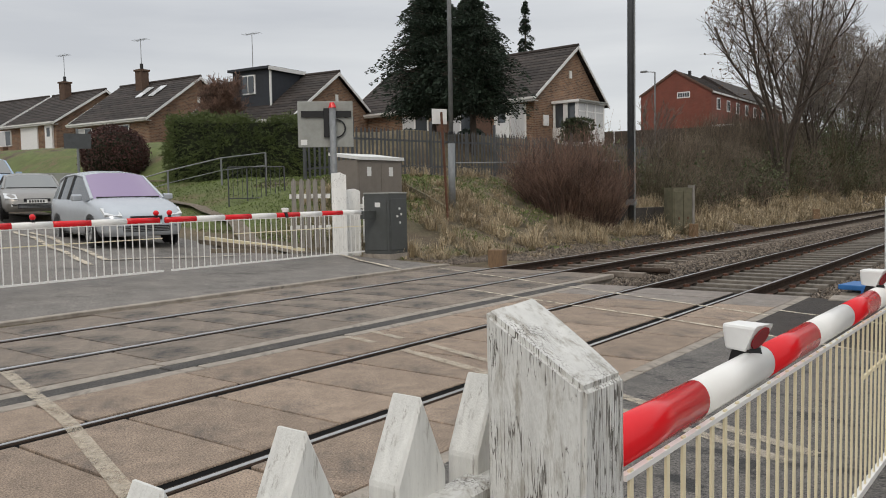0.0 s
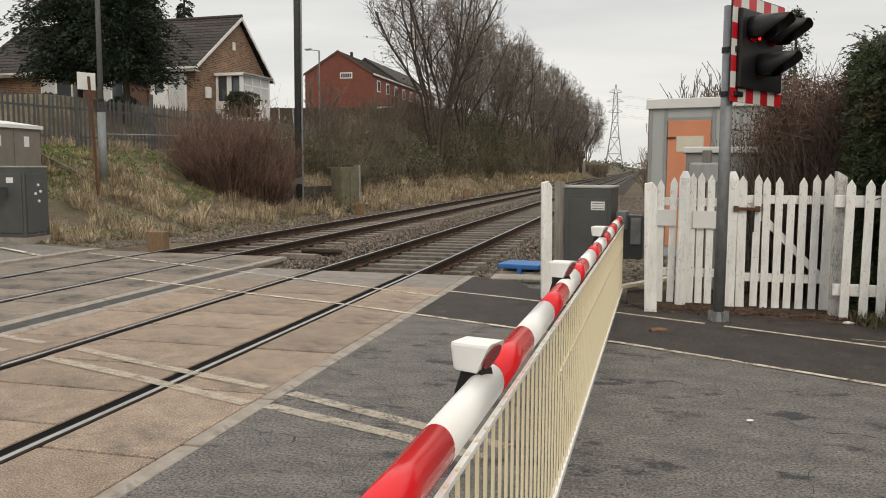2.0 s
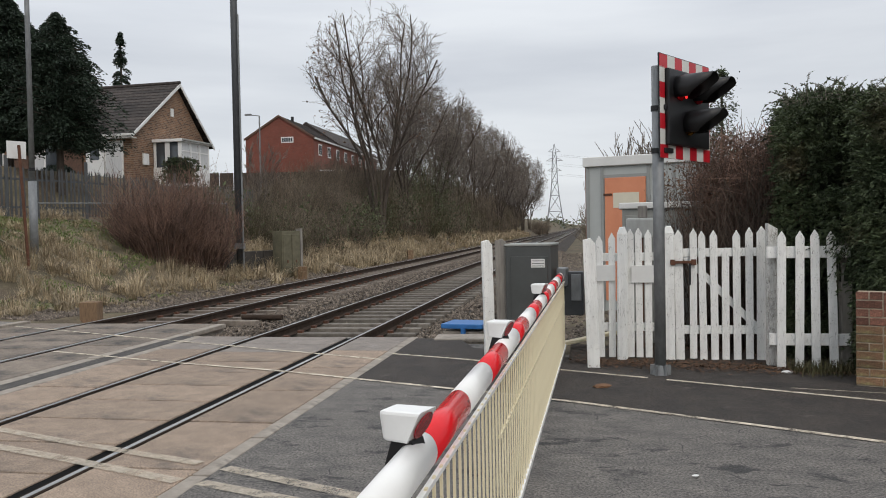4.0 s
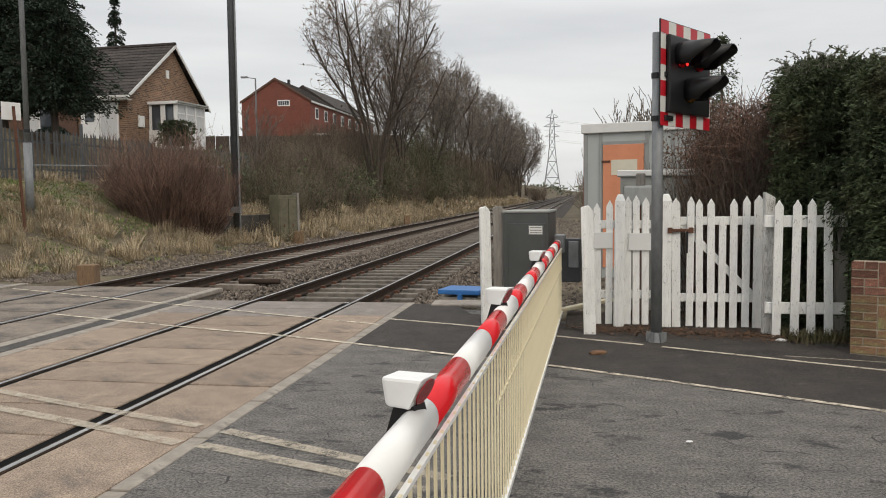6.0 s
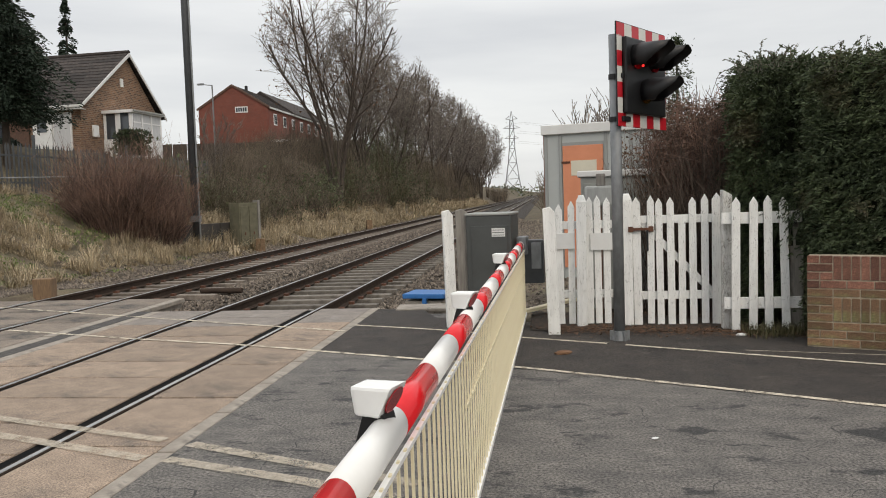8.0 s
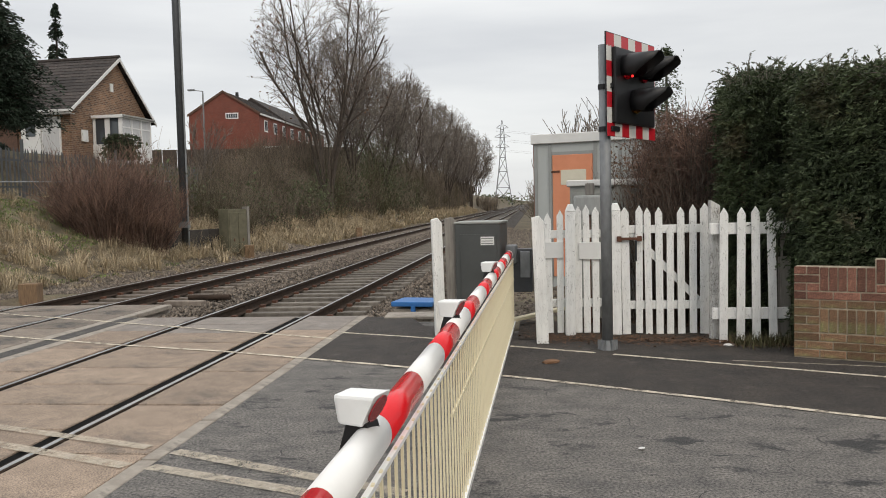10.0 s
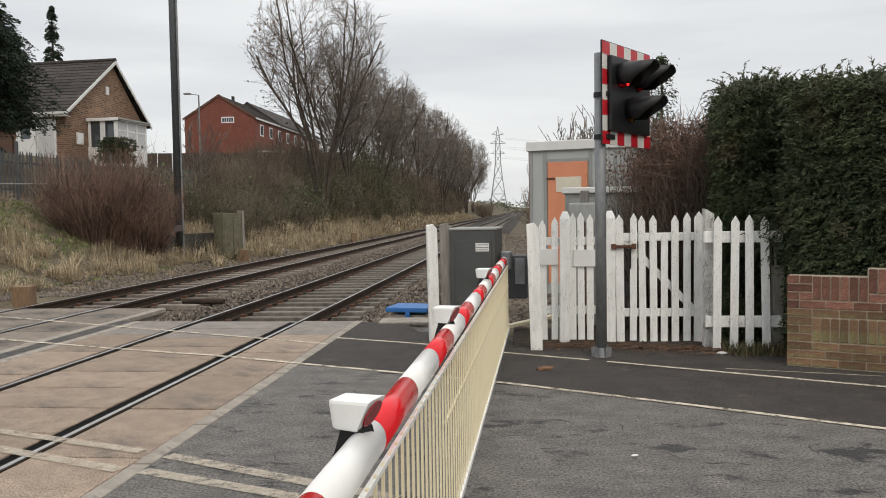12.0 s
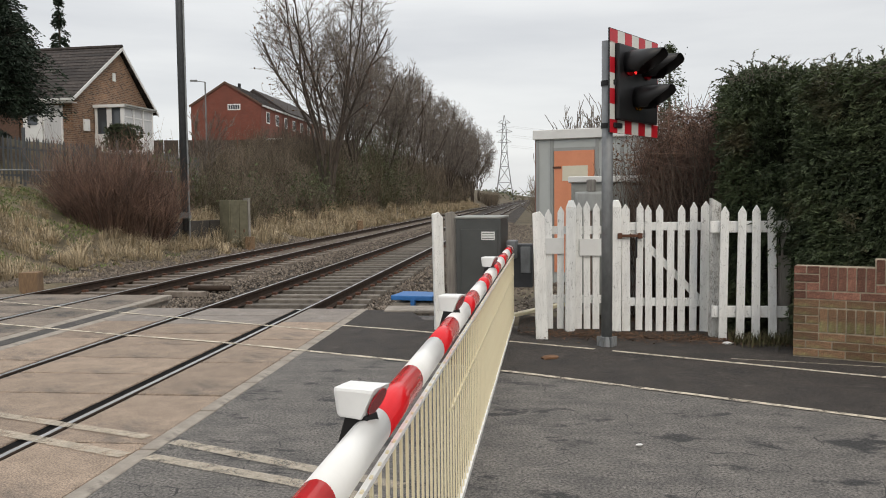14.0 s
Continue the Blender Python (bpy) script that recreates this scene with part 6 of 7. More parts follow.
T1 = open_tree("tall bare multi-stemmed tree with a few withered leaves", 3, -9.5, 49.5, 14.2, 4.5, 9, dead=800, low=0.3, crown_low=0.24, fine=0.6)
T2 = open_tree("bare tree with dense fine twigs", 5, -9.8, 58, 12.2, 3.6, 7, low=0.24, crown_low=0.15, base_r=0.12)
T3 = open_tree("slender bare tree with upswept twigs", 9, -11.6, 65, 12.8, 3.4, 7, low=0.24, crown_low=0.12, base_r=0.12)
for (src, x, y, k, rz) in ((T2, -10.8, 73, 1.0, 80), (T3, -9.8, 81, 1.0, 130), (T1, -12.0, 88, 0.95, 200), (T2, -10.0, 97, 1.0, 20), (T3, -10.4, 108, 1.05, 250), (T2, -9.4, 121, 1.1, 160),
                           (T1, -10.6, 132, 1.05, 45), (T3, -9.4, 146, 1.15, 300), (T2, -9.2, 162, 1.2, 100), (T3, -9.0, 178, 1.25, 210), (T3, -9.5, 68, 0.88, 35), (T2, -8.8, 114, 0.95, 260),
                           (T3, -12.0, 101, 1.1, 75), (T2, -8.6, 138, 1.0, 330), (T3, -11.2, 123, 1.15, 120), (T2, -8.5, 153, 1.1, 215), (T2, -11.0, 171, 1.25, 60)):
    o = copy_thing(src, pose(x, y, ground_z(x, y), 0, 0, rz))
    o.scale = (k, k, k)
    tagged(o, "bare tree with fine brown twigs on the railway bank")


def brush(cx, cy, cz, rad, height, n, g, lean=0.5, r=0.008, fan=0.0):
    """Stems that fan out from a foot, each of three bent pieces with side twigs."""
    a = g.uniform(0, 2 * math.pi, n)
    rr = rad * np.sqrt(g.random(n)) * (0.75 - 0.45 * fan)
    foot = np.stack([cx + rr * np.cos(a), cy + rr * np.sin(a), np.full(n, cz) - 0.1], 1)
    out = np.stack([np.cos(a), np.sin(a), np.zeros(n)], 1) * (g.random((n, 1)) ** 0.7) * rad * (0.45 + 0.4 * fan)
    hh = height * g.uniform(0.45, 1.0, (n, 1)) * (1 - (0.3 + 0.1 * fan) * (np.linalg.norm(out, axis=1, keepdims=True) / (rad + 1e-6)) ** 2)
    p1 = foot + out * 0.35 + np.concatenate([g.normal(0, 0.06 * rad, (n, 2)), hh * 0.4], 1)
    p2 = foot + out * 0.75 + np.concatenate([g.normal(0, 0.09 * rad, (n, 2)), hh * 0.75], 1)
    p3 = foot + out * 1.0 + np.concatenate([g.normal(0, 0.12 * rad, (n, 2)), hh], 1)
    A = [foot, p1, p2]
    B = [p1, p2, p3]
    R0 = [np.full(n, r), np.full(n, r * 0.8), np.full(n, r * 0.6)]
    R1 = [np.full(n, r * 0.8), np.full(n, r * 0.6), np.full(n, r * 0.35)]
    for q in range(3):
        u = g.random((n, 1))
        s = p1 + (p3 - p1) * u
        e = s + g.normal(0, 0.13 * rad, (n, 3)) + np.array([[0, 0, 0.16 * height]])
        A.append(s)
        B.append(e)
        R0.append(np.full(n, r * 0.5))
        R1.append(np.full(n, r * 0.3))
    return np.concatenate(A), np.concatenate(B), np.concatenate(R0), np.concatenate(R1)


g = np.random.default_rng(21)
bush = thing("red_stemmed_bush", "leafless bush with dense red-brown stems in dry grass", "bush", pose(0, 0, 0))
sets = [brush(-9.4, 23.1, ground_z(-9.4, 23.1), 1.95, 3.1, 620, g, r=0.009, fan=0.75), brush(-8.5, 23.6, ground_z(-8.5, 23.6), 1.35, 2.5, 420, g, r=0.009, fan=0.7), brush(-10.1, 22.8, ground_z(-10.1, 22.8), 1.3, 1.9, 260, g, r=0.008, fan=0.7)]
for s_ in sets:
    v, f = tubes(*s_, 3)
    link_mesh("crown", fast_mesh("crown", v, f), M_twig_red, bush)

# scrub over the bank, far and wide
sets, leaves = [], []
for k in range(460):
    y = 24 + (g.random() ** 1.3) * 125
    xx = -8.9 - g.random() ** 0.9 * 6.5
    if y < 31 and xx > -10.6:
        continue
    if y < 42 and xx < -11.2:
        continue
    z = ground_z(xx, y)
    far = max(0.0, (y - 30) / 100)
    s_ = brush(xx, y, z, g.uniform(0.9, 1.7), g.uniform(1.1, 2.4) * (1.0 if xx > -10.5 else 1.25), int(95 - 30 * far), g, r=0.008 + 0.012 * far)
    sets.append(s_)
    if g.random() < 0.55:
        n = int(160 - 60 * far)
        leaves.append(np.array([xx, y, z + 0.6]) + g.normal(0, 1, (n, 3)) * np.array([0.8, 0.8, 0.4]))
for k in range(70):
    y = 50 + g.random() ** 1.2 * 120
    xx = -9.4 - g.random() * 3.4
    sets.append(brush(xx, y, ground_z(xx, y), g.uniform(1.3, 2.2), g.uniform(2.6, 5.0), 110, g, r=0.012 + 0.0001 * (y - 40)))
v, f = join_arrays([tubes(*s_, 3) for s_ in sets])
tagged(link_mesh("scrub", fast_mesh("scrub", v, f), M_scrub), "tangled leafless brown scrub over the railway bank", "scrub", kind="stuff")
v, f = leaf_cloud(np.concatenate(leaves), 0.13, gen=g)
tagged(link_mesh("bramble_leaves", fast_mesh("bramble_leaves", v, f), M_bramble), "dull green and brown bramble leaves in the scrub", "brambles", kind="stuff")

# ivy-green shrub masses low on the bank
iv = []
for (x, y, s, n) in ((-10.0, 37, 1.2, 700), (-9.8, 43, 1.4, 900), (-9.6, 46, 1.5, 1500), (-9.9, 51, 1.6, 1700), (-9.8, 56, 1.8, 2000), (-10.3, 62, 2.6, 3000), (-10.8, 67, 3.6, 4200), (-11.0, 71, 3.4, 2600), (-11.0, 27.5, 1.2, 600), (-12, 33, 1.3, 600), (-9.4, 71, 2.0, 1400), (-9.2, 80, 2.2, 1400)):
    iv.append(np.array([x, y, ground_z(x, y) + 0.6 * s]) + g.normal(0, 0.42, (n, 3)) * s)
v, f = leaf_cloud(np.concatenate(iv), 0.16, gen=g)
tagged(link_mesh("evergreen_shrubs", fast_mesh("evergreen_shrubs", v, f), M_bramble), "dark evergreen shrubs low on the bank", "shrubs", kind="stuff")


# grasses: single bent blades
def blades(pts, h, w, g, lean=0.5):
    n = len(pts)
    a = g.uniform(0, 2 * math.pi, n)
    d = np.stack([np.cos(a), np.sin(a), np.zeros(n)], 1)
    s = np.stack([-np.sin(a), np.cos(a), np.zeros(n)], 1)
    hh = h * g.uniform(0.4, 1.3, (n, 1))
    ln = lean * g.uniform(0.2, 1.3, (n, 1)) * hh
    mid = pts + np.array([[0, 0, 1]]) * hh * 0.6 + d * ln * 0.4
    tip = pts + np.array([[0, 0, 1]]) * hh * 0.85 + d * ln
    ww = w * g.uniform(0.6, 1.4, (n, 1))
    v = np.stack([pts - s * ww, pts + s * ww, mid + s * ww * 0.7, mid - s * ww * 0.7, tip], 1).reshape(-1, 3)
    b = np.arange(n)[:, None] * 5
    return v, np.concatenate([np.concatenate([b, b + 1, b + 2, b + 3], 1), np.concatenate([b + 3, b + 2, b + 4, b + 4], 1)], 0)


def scatter(n, x0, x1, y0, y1, g, keep=None, clump=0.0):
    x = g.uniform(x0, x1, n)
    y = g.uniform(y0, y1, n)
    if clump:
        cx, cy = g.uniform(x0, x1, n // 90), g.uniform(y0, y1, n // 90)
        idx = g.integers(0, len(cx), n)
        x, y = cx[idx] + g.normal(0, clump, n), cy[idx] + g.normal(0, clump, n)
    if keep is not None:
        k = keep(x, y)
        x, y = x[k], y[k]
    z = np.array([ground_z(a, b) for a, b in zip(x, y)])
    return np.stack([x, y, z], 1)


verge = lambda x, y: (x < -6.5 - 0.02 * y * 0) & ~((y < 12.4) & (x > -9.0)) & ~((np.abs(x + 9.3) < 0.7) & (np.abs(y - 15.2) < 0.7))
def tufts(n, x0, x1, y0, y1, h, w, g, keep, per=46, spread=0.09):
    """Tufts of bent blades that fan out from a shared foot."""
    c = scatter(n, x0, x1, y0, y1, g, keep)
    k = len(c)
    size = g.uniform(0.35, 1.6, (k, 1))
    c = np.repeat(c, per, 0)
    size = np.repeat(size, per, 0)
    a = g.uniform(0, 2 * math.pi, (k * per, 1))
    d = np.concatenate([np.cos(a), np.sin(a), np.zeros_like(a)], 1)
    foot = c + d * spread * size * g.random((k * per, 1)) - np.array([[0, 0, 0.03]])
    hh = h * size * g.uniform(0.5, 1.15, (k * per, 1))
    lay = np.repeat(g.uniform(0.5, 1.7, (k, 1)), per, 0)
    out = hh * g.uniform(0.1, 1.15, (k * per, 1)) * lay
    s_ = np.concatenate([-np.sin(a), np.cos(a), np.zeros_like(a)], 1) * w * g.uniform(0.6, 1.4, (k * per, 1))
    mid = foot + d * out * 0.4 + np.array([[0, 0, 1]]) * hh * 0.62
    tip = foot + d * out + np.array([[0, 0, 1]]) * hh * np.maximum(0.12, 0.95 - 0.42 * out / hh)
    v = np.stack([foot - s_, foot + s_, mid + s_ * 0.7, mid - s_ * 0.7, tip], 1).reshape(-1, 3)
    b = np.arange(len(c))[:, None] * 5
    return v, np.concatenate([np.concatenate([b, b + 1, b + 2, b + 3], 1), np.concatenate([b + 3, b + 2, b + 4, b + 4], 1)], 0)


def patchy(lo, sc=0.55):
    return lambda x, y: verge(x, y) & (np.array([noise.noise(Vector((a * sc, b_ * sc, 4.0))) for a, b_ in zip(x, y)]) > lo)


items = [tufts(1150, -13.0, -6.9, 13.2, 27, 0.38, 0.0045, g, patchy(0.0)),
         tufts(500, -12.5, -6.6, 12.7, 27, 0.16, 0.004, g, verge, 40),
         tufts(1500, -10.2, -6.7, 25, 62, 0.5, 0.008, g, patchy(-0.25, 0.4), 34, 0.14),
         tufts(700, -10.2, -6.9, 60, 150, 0.6, 0.022, g, verge, 22, 0.25)]
vv_, ff_ = [], []
o = 0
for v, f in items:
    q, t = f[: len(f) // 2], f[len(f) // 2:]
    ff_ += [q[:, [0, 1, 2]] + o, q[:, [0, 2, 3]] + o, t[:, [0, 1, 2]] + o]
    vv_.append(v)
    o += len(v)
tagged(link_mesh("dry_grass", fast_mesh("dry_grass", np.concatenate(vv_), np.concatenate(ff_)), M_drygrass), "long dry straw-coloured grass on the verge", "grass", kind="stuff")
pts = np.concatenate([scatter(20000, -13, -7.2, 12.8, 24, g, lambda x, y: verge(x, y) & ~patchy(-0.05)(x, y)), scatter(5000, -14, -9.8, 14, 17.5, g, verge), scatter(52000, -27, -10.5, 11.6, 21, g, lambda x, y: y > 12.6 + 0.05 * (-x - 6))])
v, f = blades(pts, 0.06, 0.012, g, 0.9)
q, t = f[: len(f) // 2], f[len(f) // 2:]
tagged(link_mesh("green_grass", fast_mesh("green_grass", v, np.concatenate([q[:, [0, 1, 2]], q[:, [0, 2, 3]], t[:, [0, 1, 2]]])), M_greengrass), "short green grass on the verge", "grass", kind="stuff")


# conifers
def conifer(label, x, y, z, rings, n, leaf, material, group, trunk_h, gen, trunk_r=0.16, per=90, droop=0.3):
    """rings: (height, radius) outline; flat drooping boughs of short sprays with gaps between them."""
    t = thing("conifer", label, "tree", pose(x, y, z), group)
    b = bmesh.new()
    cyl(b, (0, 0, -0.3), (0, 0, trunk_h), trunk_r, trunk_r * 0.3, 10)
    part("trunk", b, M_bark, t)
    hs = np.array([r[0] for r in rings])
    rs = np.array([r[1] for r in rings])
    nb = n // per
    h = gen.uniform(hs[0], hs[-1], nb)
    a = gen.uniform(0, 2 * math.pi, nb)
    R = np.interp(h, hs, rs) * gen.uniform(0.5, 1.08, nb) * (0.94 + 0.2 * np.sin(3 * a + 2.1 * h))
    u = gen.random((nb, per, 1)) ** 0.55
    d = np.stack([np.cos(a), np.sin(a)], 1)[:, None, :]
    sd = np.stack([-np.sin(a), np.cos(a)], 1)[:, None, :]
    Rb = R[:, None, None]
    fan = gen.normal(0, 1, (nb, per, 1)) * (0.1 + 0.17 * Rb * u * (1.25 - u))
    xy = d * Rb * u + sd * fan
    zz = h[:, None, None] + Rb * (0.3 * u - (0.3 + droop) * u ** 2) - np.abs(fan) * 0.35 + gen.normal(0, 0.05, (nb, per, 1))
    pts = np.concatenate([xy, zz], 2).reshape(-1, 3)
    dirs = np.concatenate([np.broadcast_to(d, xy.shape) + sd * fan * 0.8, np.full((nb, per, 1), -0.25)], 2).reshape(-1, 3)
    v, f = leaf_cloud(pts, leaf, up=-0.1, aspect=2.6, gen=gen, dirs=dirs)
    link_mesh("crown", fast_mesh("crown", v, f), material, t)
    p0 = np.stack([np.zeros(nb), np.zeros(nb), h], 1)
    p1 = p0 + np.concatenate([d[:, 0] * R[:, None] * 0.75, (R * 0.02)[:, None]], 1)
    v, f = tubes(p0, p1, np.full(nb, trunk_r * 0.16), np.full(nb, trunk_r * 0.06), 3)
    link_mesh("bough", fast_mesh("bough", v, f), M_bark, t)["kind"] = "stuff"
    return t


zg = 3.4
conifer("dark dense conifer with drooping boughs in front of the bungalow", -19.1, 28.8, zg, ((1.8, 1.3), (2.2, 2.3), (3.3, 2.6), (4.4, 2.5), (5.4, 2.05), (6.3, 1.35), (7.0, 0.75), (7.6, 0.1)), 70000, 0.13, M_conifer, "garden conifers", 5.0, g)
conifer("dark dense conifer with drooping boughs in front of the bungalow", -17.0, 28.9, zg, ((1.6, 1.2), (2.0, 2.2), (3.2, 2.4), (4.3, 2.1), (5.3, 1.5), (6.1, 0.8), (6.7, 0.08)), 56000, 0.13, M_conifer, "garden conifers", 5.0, g)
conifer("slim dark spruce behind the bungalow roof", -28.6, 52.5, 4.2, ((4.0, 1.1), (6.0, 1.0), (8.0, 0.85), (9.5, 0.55), (10.6, 0.28), (11.4, 0.04)), 12000, 0.16, M_conifer, "garden conifers", 10.5, g)


# hedges
def leafy_block(name, label, cat, m, sx, sy, sz, n, leaf, material, gen, rough_=0.12, sprays=0, core_mat=None, top_wave=0.0, aspect=2.6, droop=0.0, back=True, inset=0.15):
    t = thing(name, label, cat, m)
    # solid block behind the leaves, coloured as the hedge's inner shade
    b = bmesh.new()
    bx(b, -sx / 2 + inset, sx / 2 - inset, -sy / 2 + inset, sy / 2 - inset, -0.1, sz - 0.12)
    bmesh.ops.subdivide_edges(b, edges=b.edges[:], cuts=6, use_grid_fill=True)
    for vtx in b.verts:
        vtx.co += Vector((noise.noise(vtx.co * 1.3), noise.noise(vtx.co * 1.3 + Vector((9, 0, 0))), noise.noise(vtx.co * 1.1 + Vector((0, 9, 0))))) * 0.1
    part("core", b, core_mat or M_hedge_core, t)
    areas = np.array([sx * sz, sx * sz * back, sy * sz, sy * sz * back, sx * sy])
    face = gen.choice(5, n, p=areas / areas.sum())
    u, w = gen.random(n), gen.random(n)
    P = np.zeros((n, 3))
    for k in range(5):
        s_ = face == k
        if k < 2:
            P[s_] = np.stack([(u[s_] - 0.5) * sx, np.full(s_.sum(), (-0.5 if k == 0 else 0.5) * sy), w[s_] * sz], 1)
        elif k < 4:
            P[s_] = np.stack([np.full(s_.sum(), (-0.5 if k == 2 else 0.5) * sx), (u[s_] - 0.5) * sy, w[s_] * sz], 1)
        else:
            P[s_] = np.stack([(u[s_] - 0.5) * sx, (w[s_] - 0.5) * sy, np.full(s_.sum(), sz)], 1)
    bump_ = np.array([noise.noise(Vector(p) * 1.7) * 1.3 + noise.noise(Vector(p) * 4.5) * 0.7 for p in P])
    cen = np.array([0, 0, sz / 2])
    P = P + (P - cen) / (np.linalg.norm(P - cen, axis=1, keepdims=True) + 1e-6) * (bump_ * rough_)[:, None] + gen.normal(0, rough_ * 0.45, (n, 3))
    if top_wave:
        P[:, 2] += np.where(P[:, 2] > sz * 0.75, 1, 0) * top_wave * np.array([noise.noise(Vector((p[0] * 0.9, p[1] * 0.9, 7))) for p in P])
    nt = n // 26
    root = P[gen.permutation(n)[:nt]]
    out = (root - cen) * np.array([1, 1, 0.5])
    out /= np.linalg.norm(out, axis=1, keepdims=True) + 1e-6
    out = out + gen.normal(0, 0.45, (nt, 3)) + np.array([0, 0, droop])
    out /= np.linalg.norm(out, axis=1, keepdims=True) + 1e-6
    ln = leaf * (4.2 if leaf < 0.06 else 1.6) * gen.uniform(0.5, 1.3, (nt, 1, 1))
    u = gen.random((nt, 26, 1))
    Q = root[:, None] + out[:, None] * ln * (u - 0.25) + gen.normal(0, leaf * 0.42, (nt, 26, 3)) * (1.15 - 0.8 * u)
    Q[:, :, 2:] -= ln * 0.25 * u ** 2
    v, f = leaf_cloud(Q.reshape(-1, 3), leaf, up=0.0, aspect=aspect, gen=gen, dirs=np.repeat(out, 26, 0))
    link_mesh("foliage", fast_mesh("foliage", v, f), material, t)
    if sprays:
        a0, b0, lpp, lpd = [], [], [], []
        for _ in range(sprays):
            p = Vector(((gen.random() - 0.5) * sx, (gen.random() - 0.6) * sy, sz - 0.05))
            d = Vector((gen.normal() * 0.6, gen.normal() * 0.6, gen.uniform(0.35, 0.9))).normalized()
            for q in range(5):
                e = p + d * 0.06
                a0.append(p[:])
                b0.append(e[:])
                for _q in range(9 - q):
                    dd = d + Vector((gen.normal() * 0.6, gen.normal() * 0.6, gen.normal() * 0.4))
                    lpp.append((p.lerp(e, gen.random()) + dd * leaf * 0.4)[:])
                    lpd.append(dd[:])
                d = (d + Vector((gen.normal() * 0.2, gen.normal() * 0.2, -0.22))).normalized()
                p = e
        v1, f1 = tubes(a0, b0, [0.004] * len(a0), [0.003] * len(a0), 3)
        link_mesh("top_sprays", fast_mesh("top_sprays", v1, f1), M_twig, t)
        v2, f2 = leaf_cloud(lpp, leaf * 0.9, aspect=aspect, up=0.0, gen=gen, dirs=lpd)
        link_mesh("spray_leaves", fast_mesh("spray_leaves", v2, f2), material, t)
    return t


hg = np.random.default_rng(33)
leafy_block("cypress_hedge", "tall dense dark green cypress hedge above the brick wall", "hedge", pose(8.25, 8.3, 0.1, 0, 0, -24), 4.5, 1.9, 2.5, 330000, 0.042, M_hedge_leaf, hg, 0.12, sprays=700, top_wave=0.22, aspect=3.2, droop=-0.45, back=False, inset=0.22)
leafy_block("cypress_hedge", "dense brown-green hedge behind the picket fence", "hedge", pose(6.25, 9.75, 0.0, 0, 0, -8), 1.6, 1.4, 2.8, 120000, 0.042, M_hedge_leaf, hg, 0.13, sprays=260, top_wave=0.22, aspect=3.2, droop=-0.45, back=False, inset=0.22)
leafy_block("hanging_foliage", "cypress sprays hanging over the picket fence end", "foliage", pose(5.83, 8.82, 0.98, 0, 0, -10), 0.42, 0.3, 0.75, 7000, 0.04, M_hedge_leaf, hg, 0.1, aspect=3.2, droop=-0.6, inset=0.12)
# brown twiggy bush between the hedge and the hut
tb = thing("twiggy_bush", "tangled bare brown creeper over the hedge end", "bush", pose(0, 0, 0))
cr_sets = [brush(5.1, 10.6, -0.1, 0.9, 2.35, 900, hg, r=0.006), brush(5.6, 10.5, 0.2, 0.8, 2.4, 600, hg, r=0.006), brush(4.85, 11.5, -0.1, 0.8, 2.2, 220, hg, r=0.006)]
v, f = join_arrays([tubes(*s_, 3) for s_ in cr_sets])
link_mesh("crown", fast_mesh("crown", v, f), M_creeper, tb)
ct = np.array([5.3, 10.55, 1.75]) + hg.normal(0, 1, (5200, 3)).clip(-1.8, 1.8) * np.array([0.42, 0.3, 0.42])
cd = hg.normal(0, 0.13, (5200, 3))
v, f = tubes(ct - cd, ct + cd, np.full(5200, 0.004), np.full(5200, 0.003), 3)
link_mesh("tangle", fast_mesh("tangle", v, f), M_twig_red, tb)
v, f = leaf_cloud(np.array([5.1, 10.9, 1.5]) + hg.normal(0, 1, (5200, 3)).clip(-1.8, 1.8) * np.array([0.5, 0.35, 0.5]), 0.05, gen=hg)
link_mesh("dead_leaves", fast_mesh("dead_leaves", v, f), M_deadleaf, tb)
conifer("young conifer rising behind the signal", 5.5, 14.5, -0.1, ((1.0, 0.5), (2.4, 0.5), (3.2, 0.36), (3.8, 0.2), (4.2, 0.03)), 7000, 0.05, M_hedge_leaf, "garden conifers", 4.2, hg, 0.05)

leafy_block("clipped_hedge", "tall clipped green hedge beside the houses", "hedge", pose(-20.9, 19.7, ground_z(-20.9, 19.7) - 0.2, 0, 0, 53), 5.5, 1.7, 2.45, 170000, 0.05, M_privet, hg, 0.2, top_wave=0.45, droop=0.1)
leafy_block("clipped_bush", "square clipped green bush by the conservatory", "bush", pose(-16.0, 36.6, 4.05, 0, 0, 80), 1.35, 1.0, 1.0, 9000, 0.08, M_hedge_leaf, hg, 0.08)


def round_bush(label, x, y, z, rx, rz, n, material, gen):
    t = thing("round_bush", label, "bush", pose(x, y, z), "round garden bushes")
    # solid ball behind the leaves, coloured as the bush's inner shade
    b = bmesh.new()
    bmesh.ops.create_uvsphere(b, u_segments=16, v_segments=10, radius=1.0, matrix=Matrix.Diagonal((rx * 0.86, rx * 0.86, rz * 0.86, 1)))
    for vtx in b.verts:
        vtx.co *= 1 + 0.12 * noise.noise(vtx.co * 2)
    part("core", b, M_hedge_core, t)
    d = gen.normal(size=(n, 3))
    d /= np.linalg.norm(d, axis=1, keepdims=True)
    P = d * np.array([rx, rx, rz]) * (1 + gen.normal(0, 0.05, (n, 1)))
    v, f = leaf_cloud(P, 0.13, gen=gen)
    link_mesh("foliage", fast_mesh("foliage", v, f), material, t)


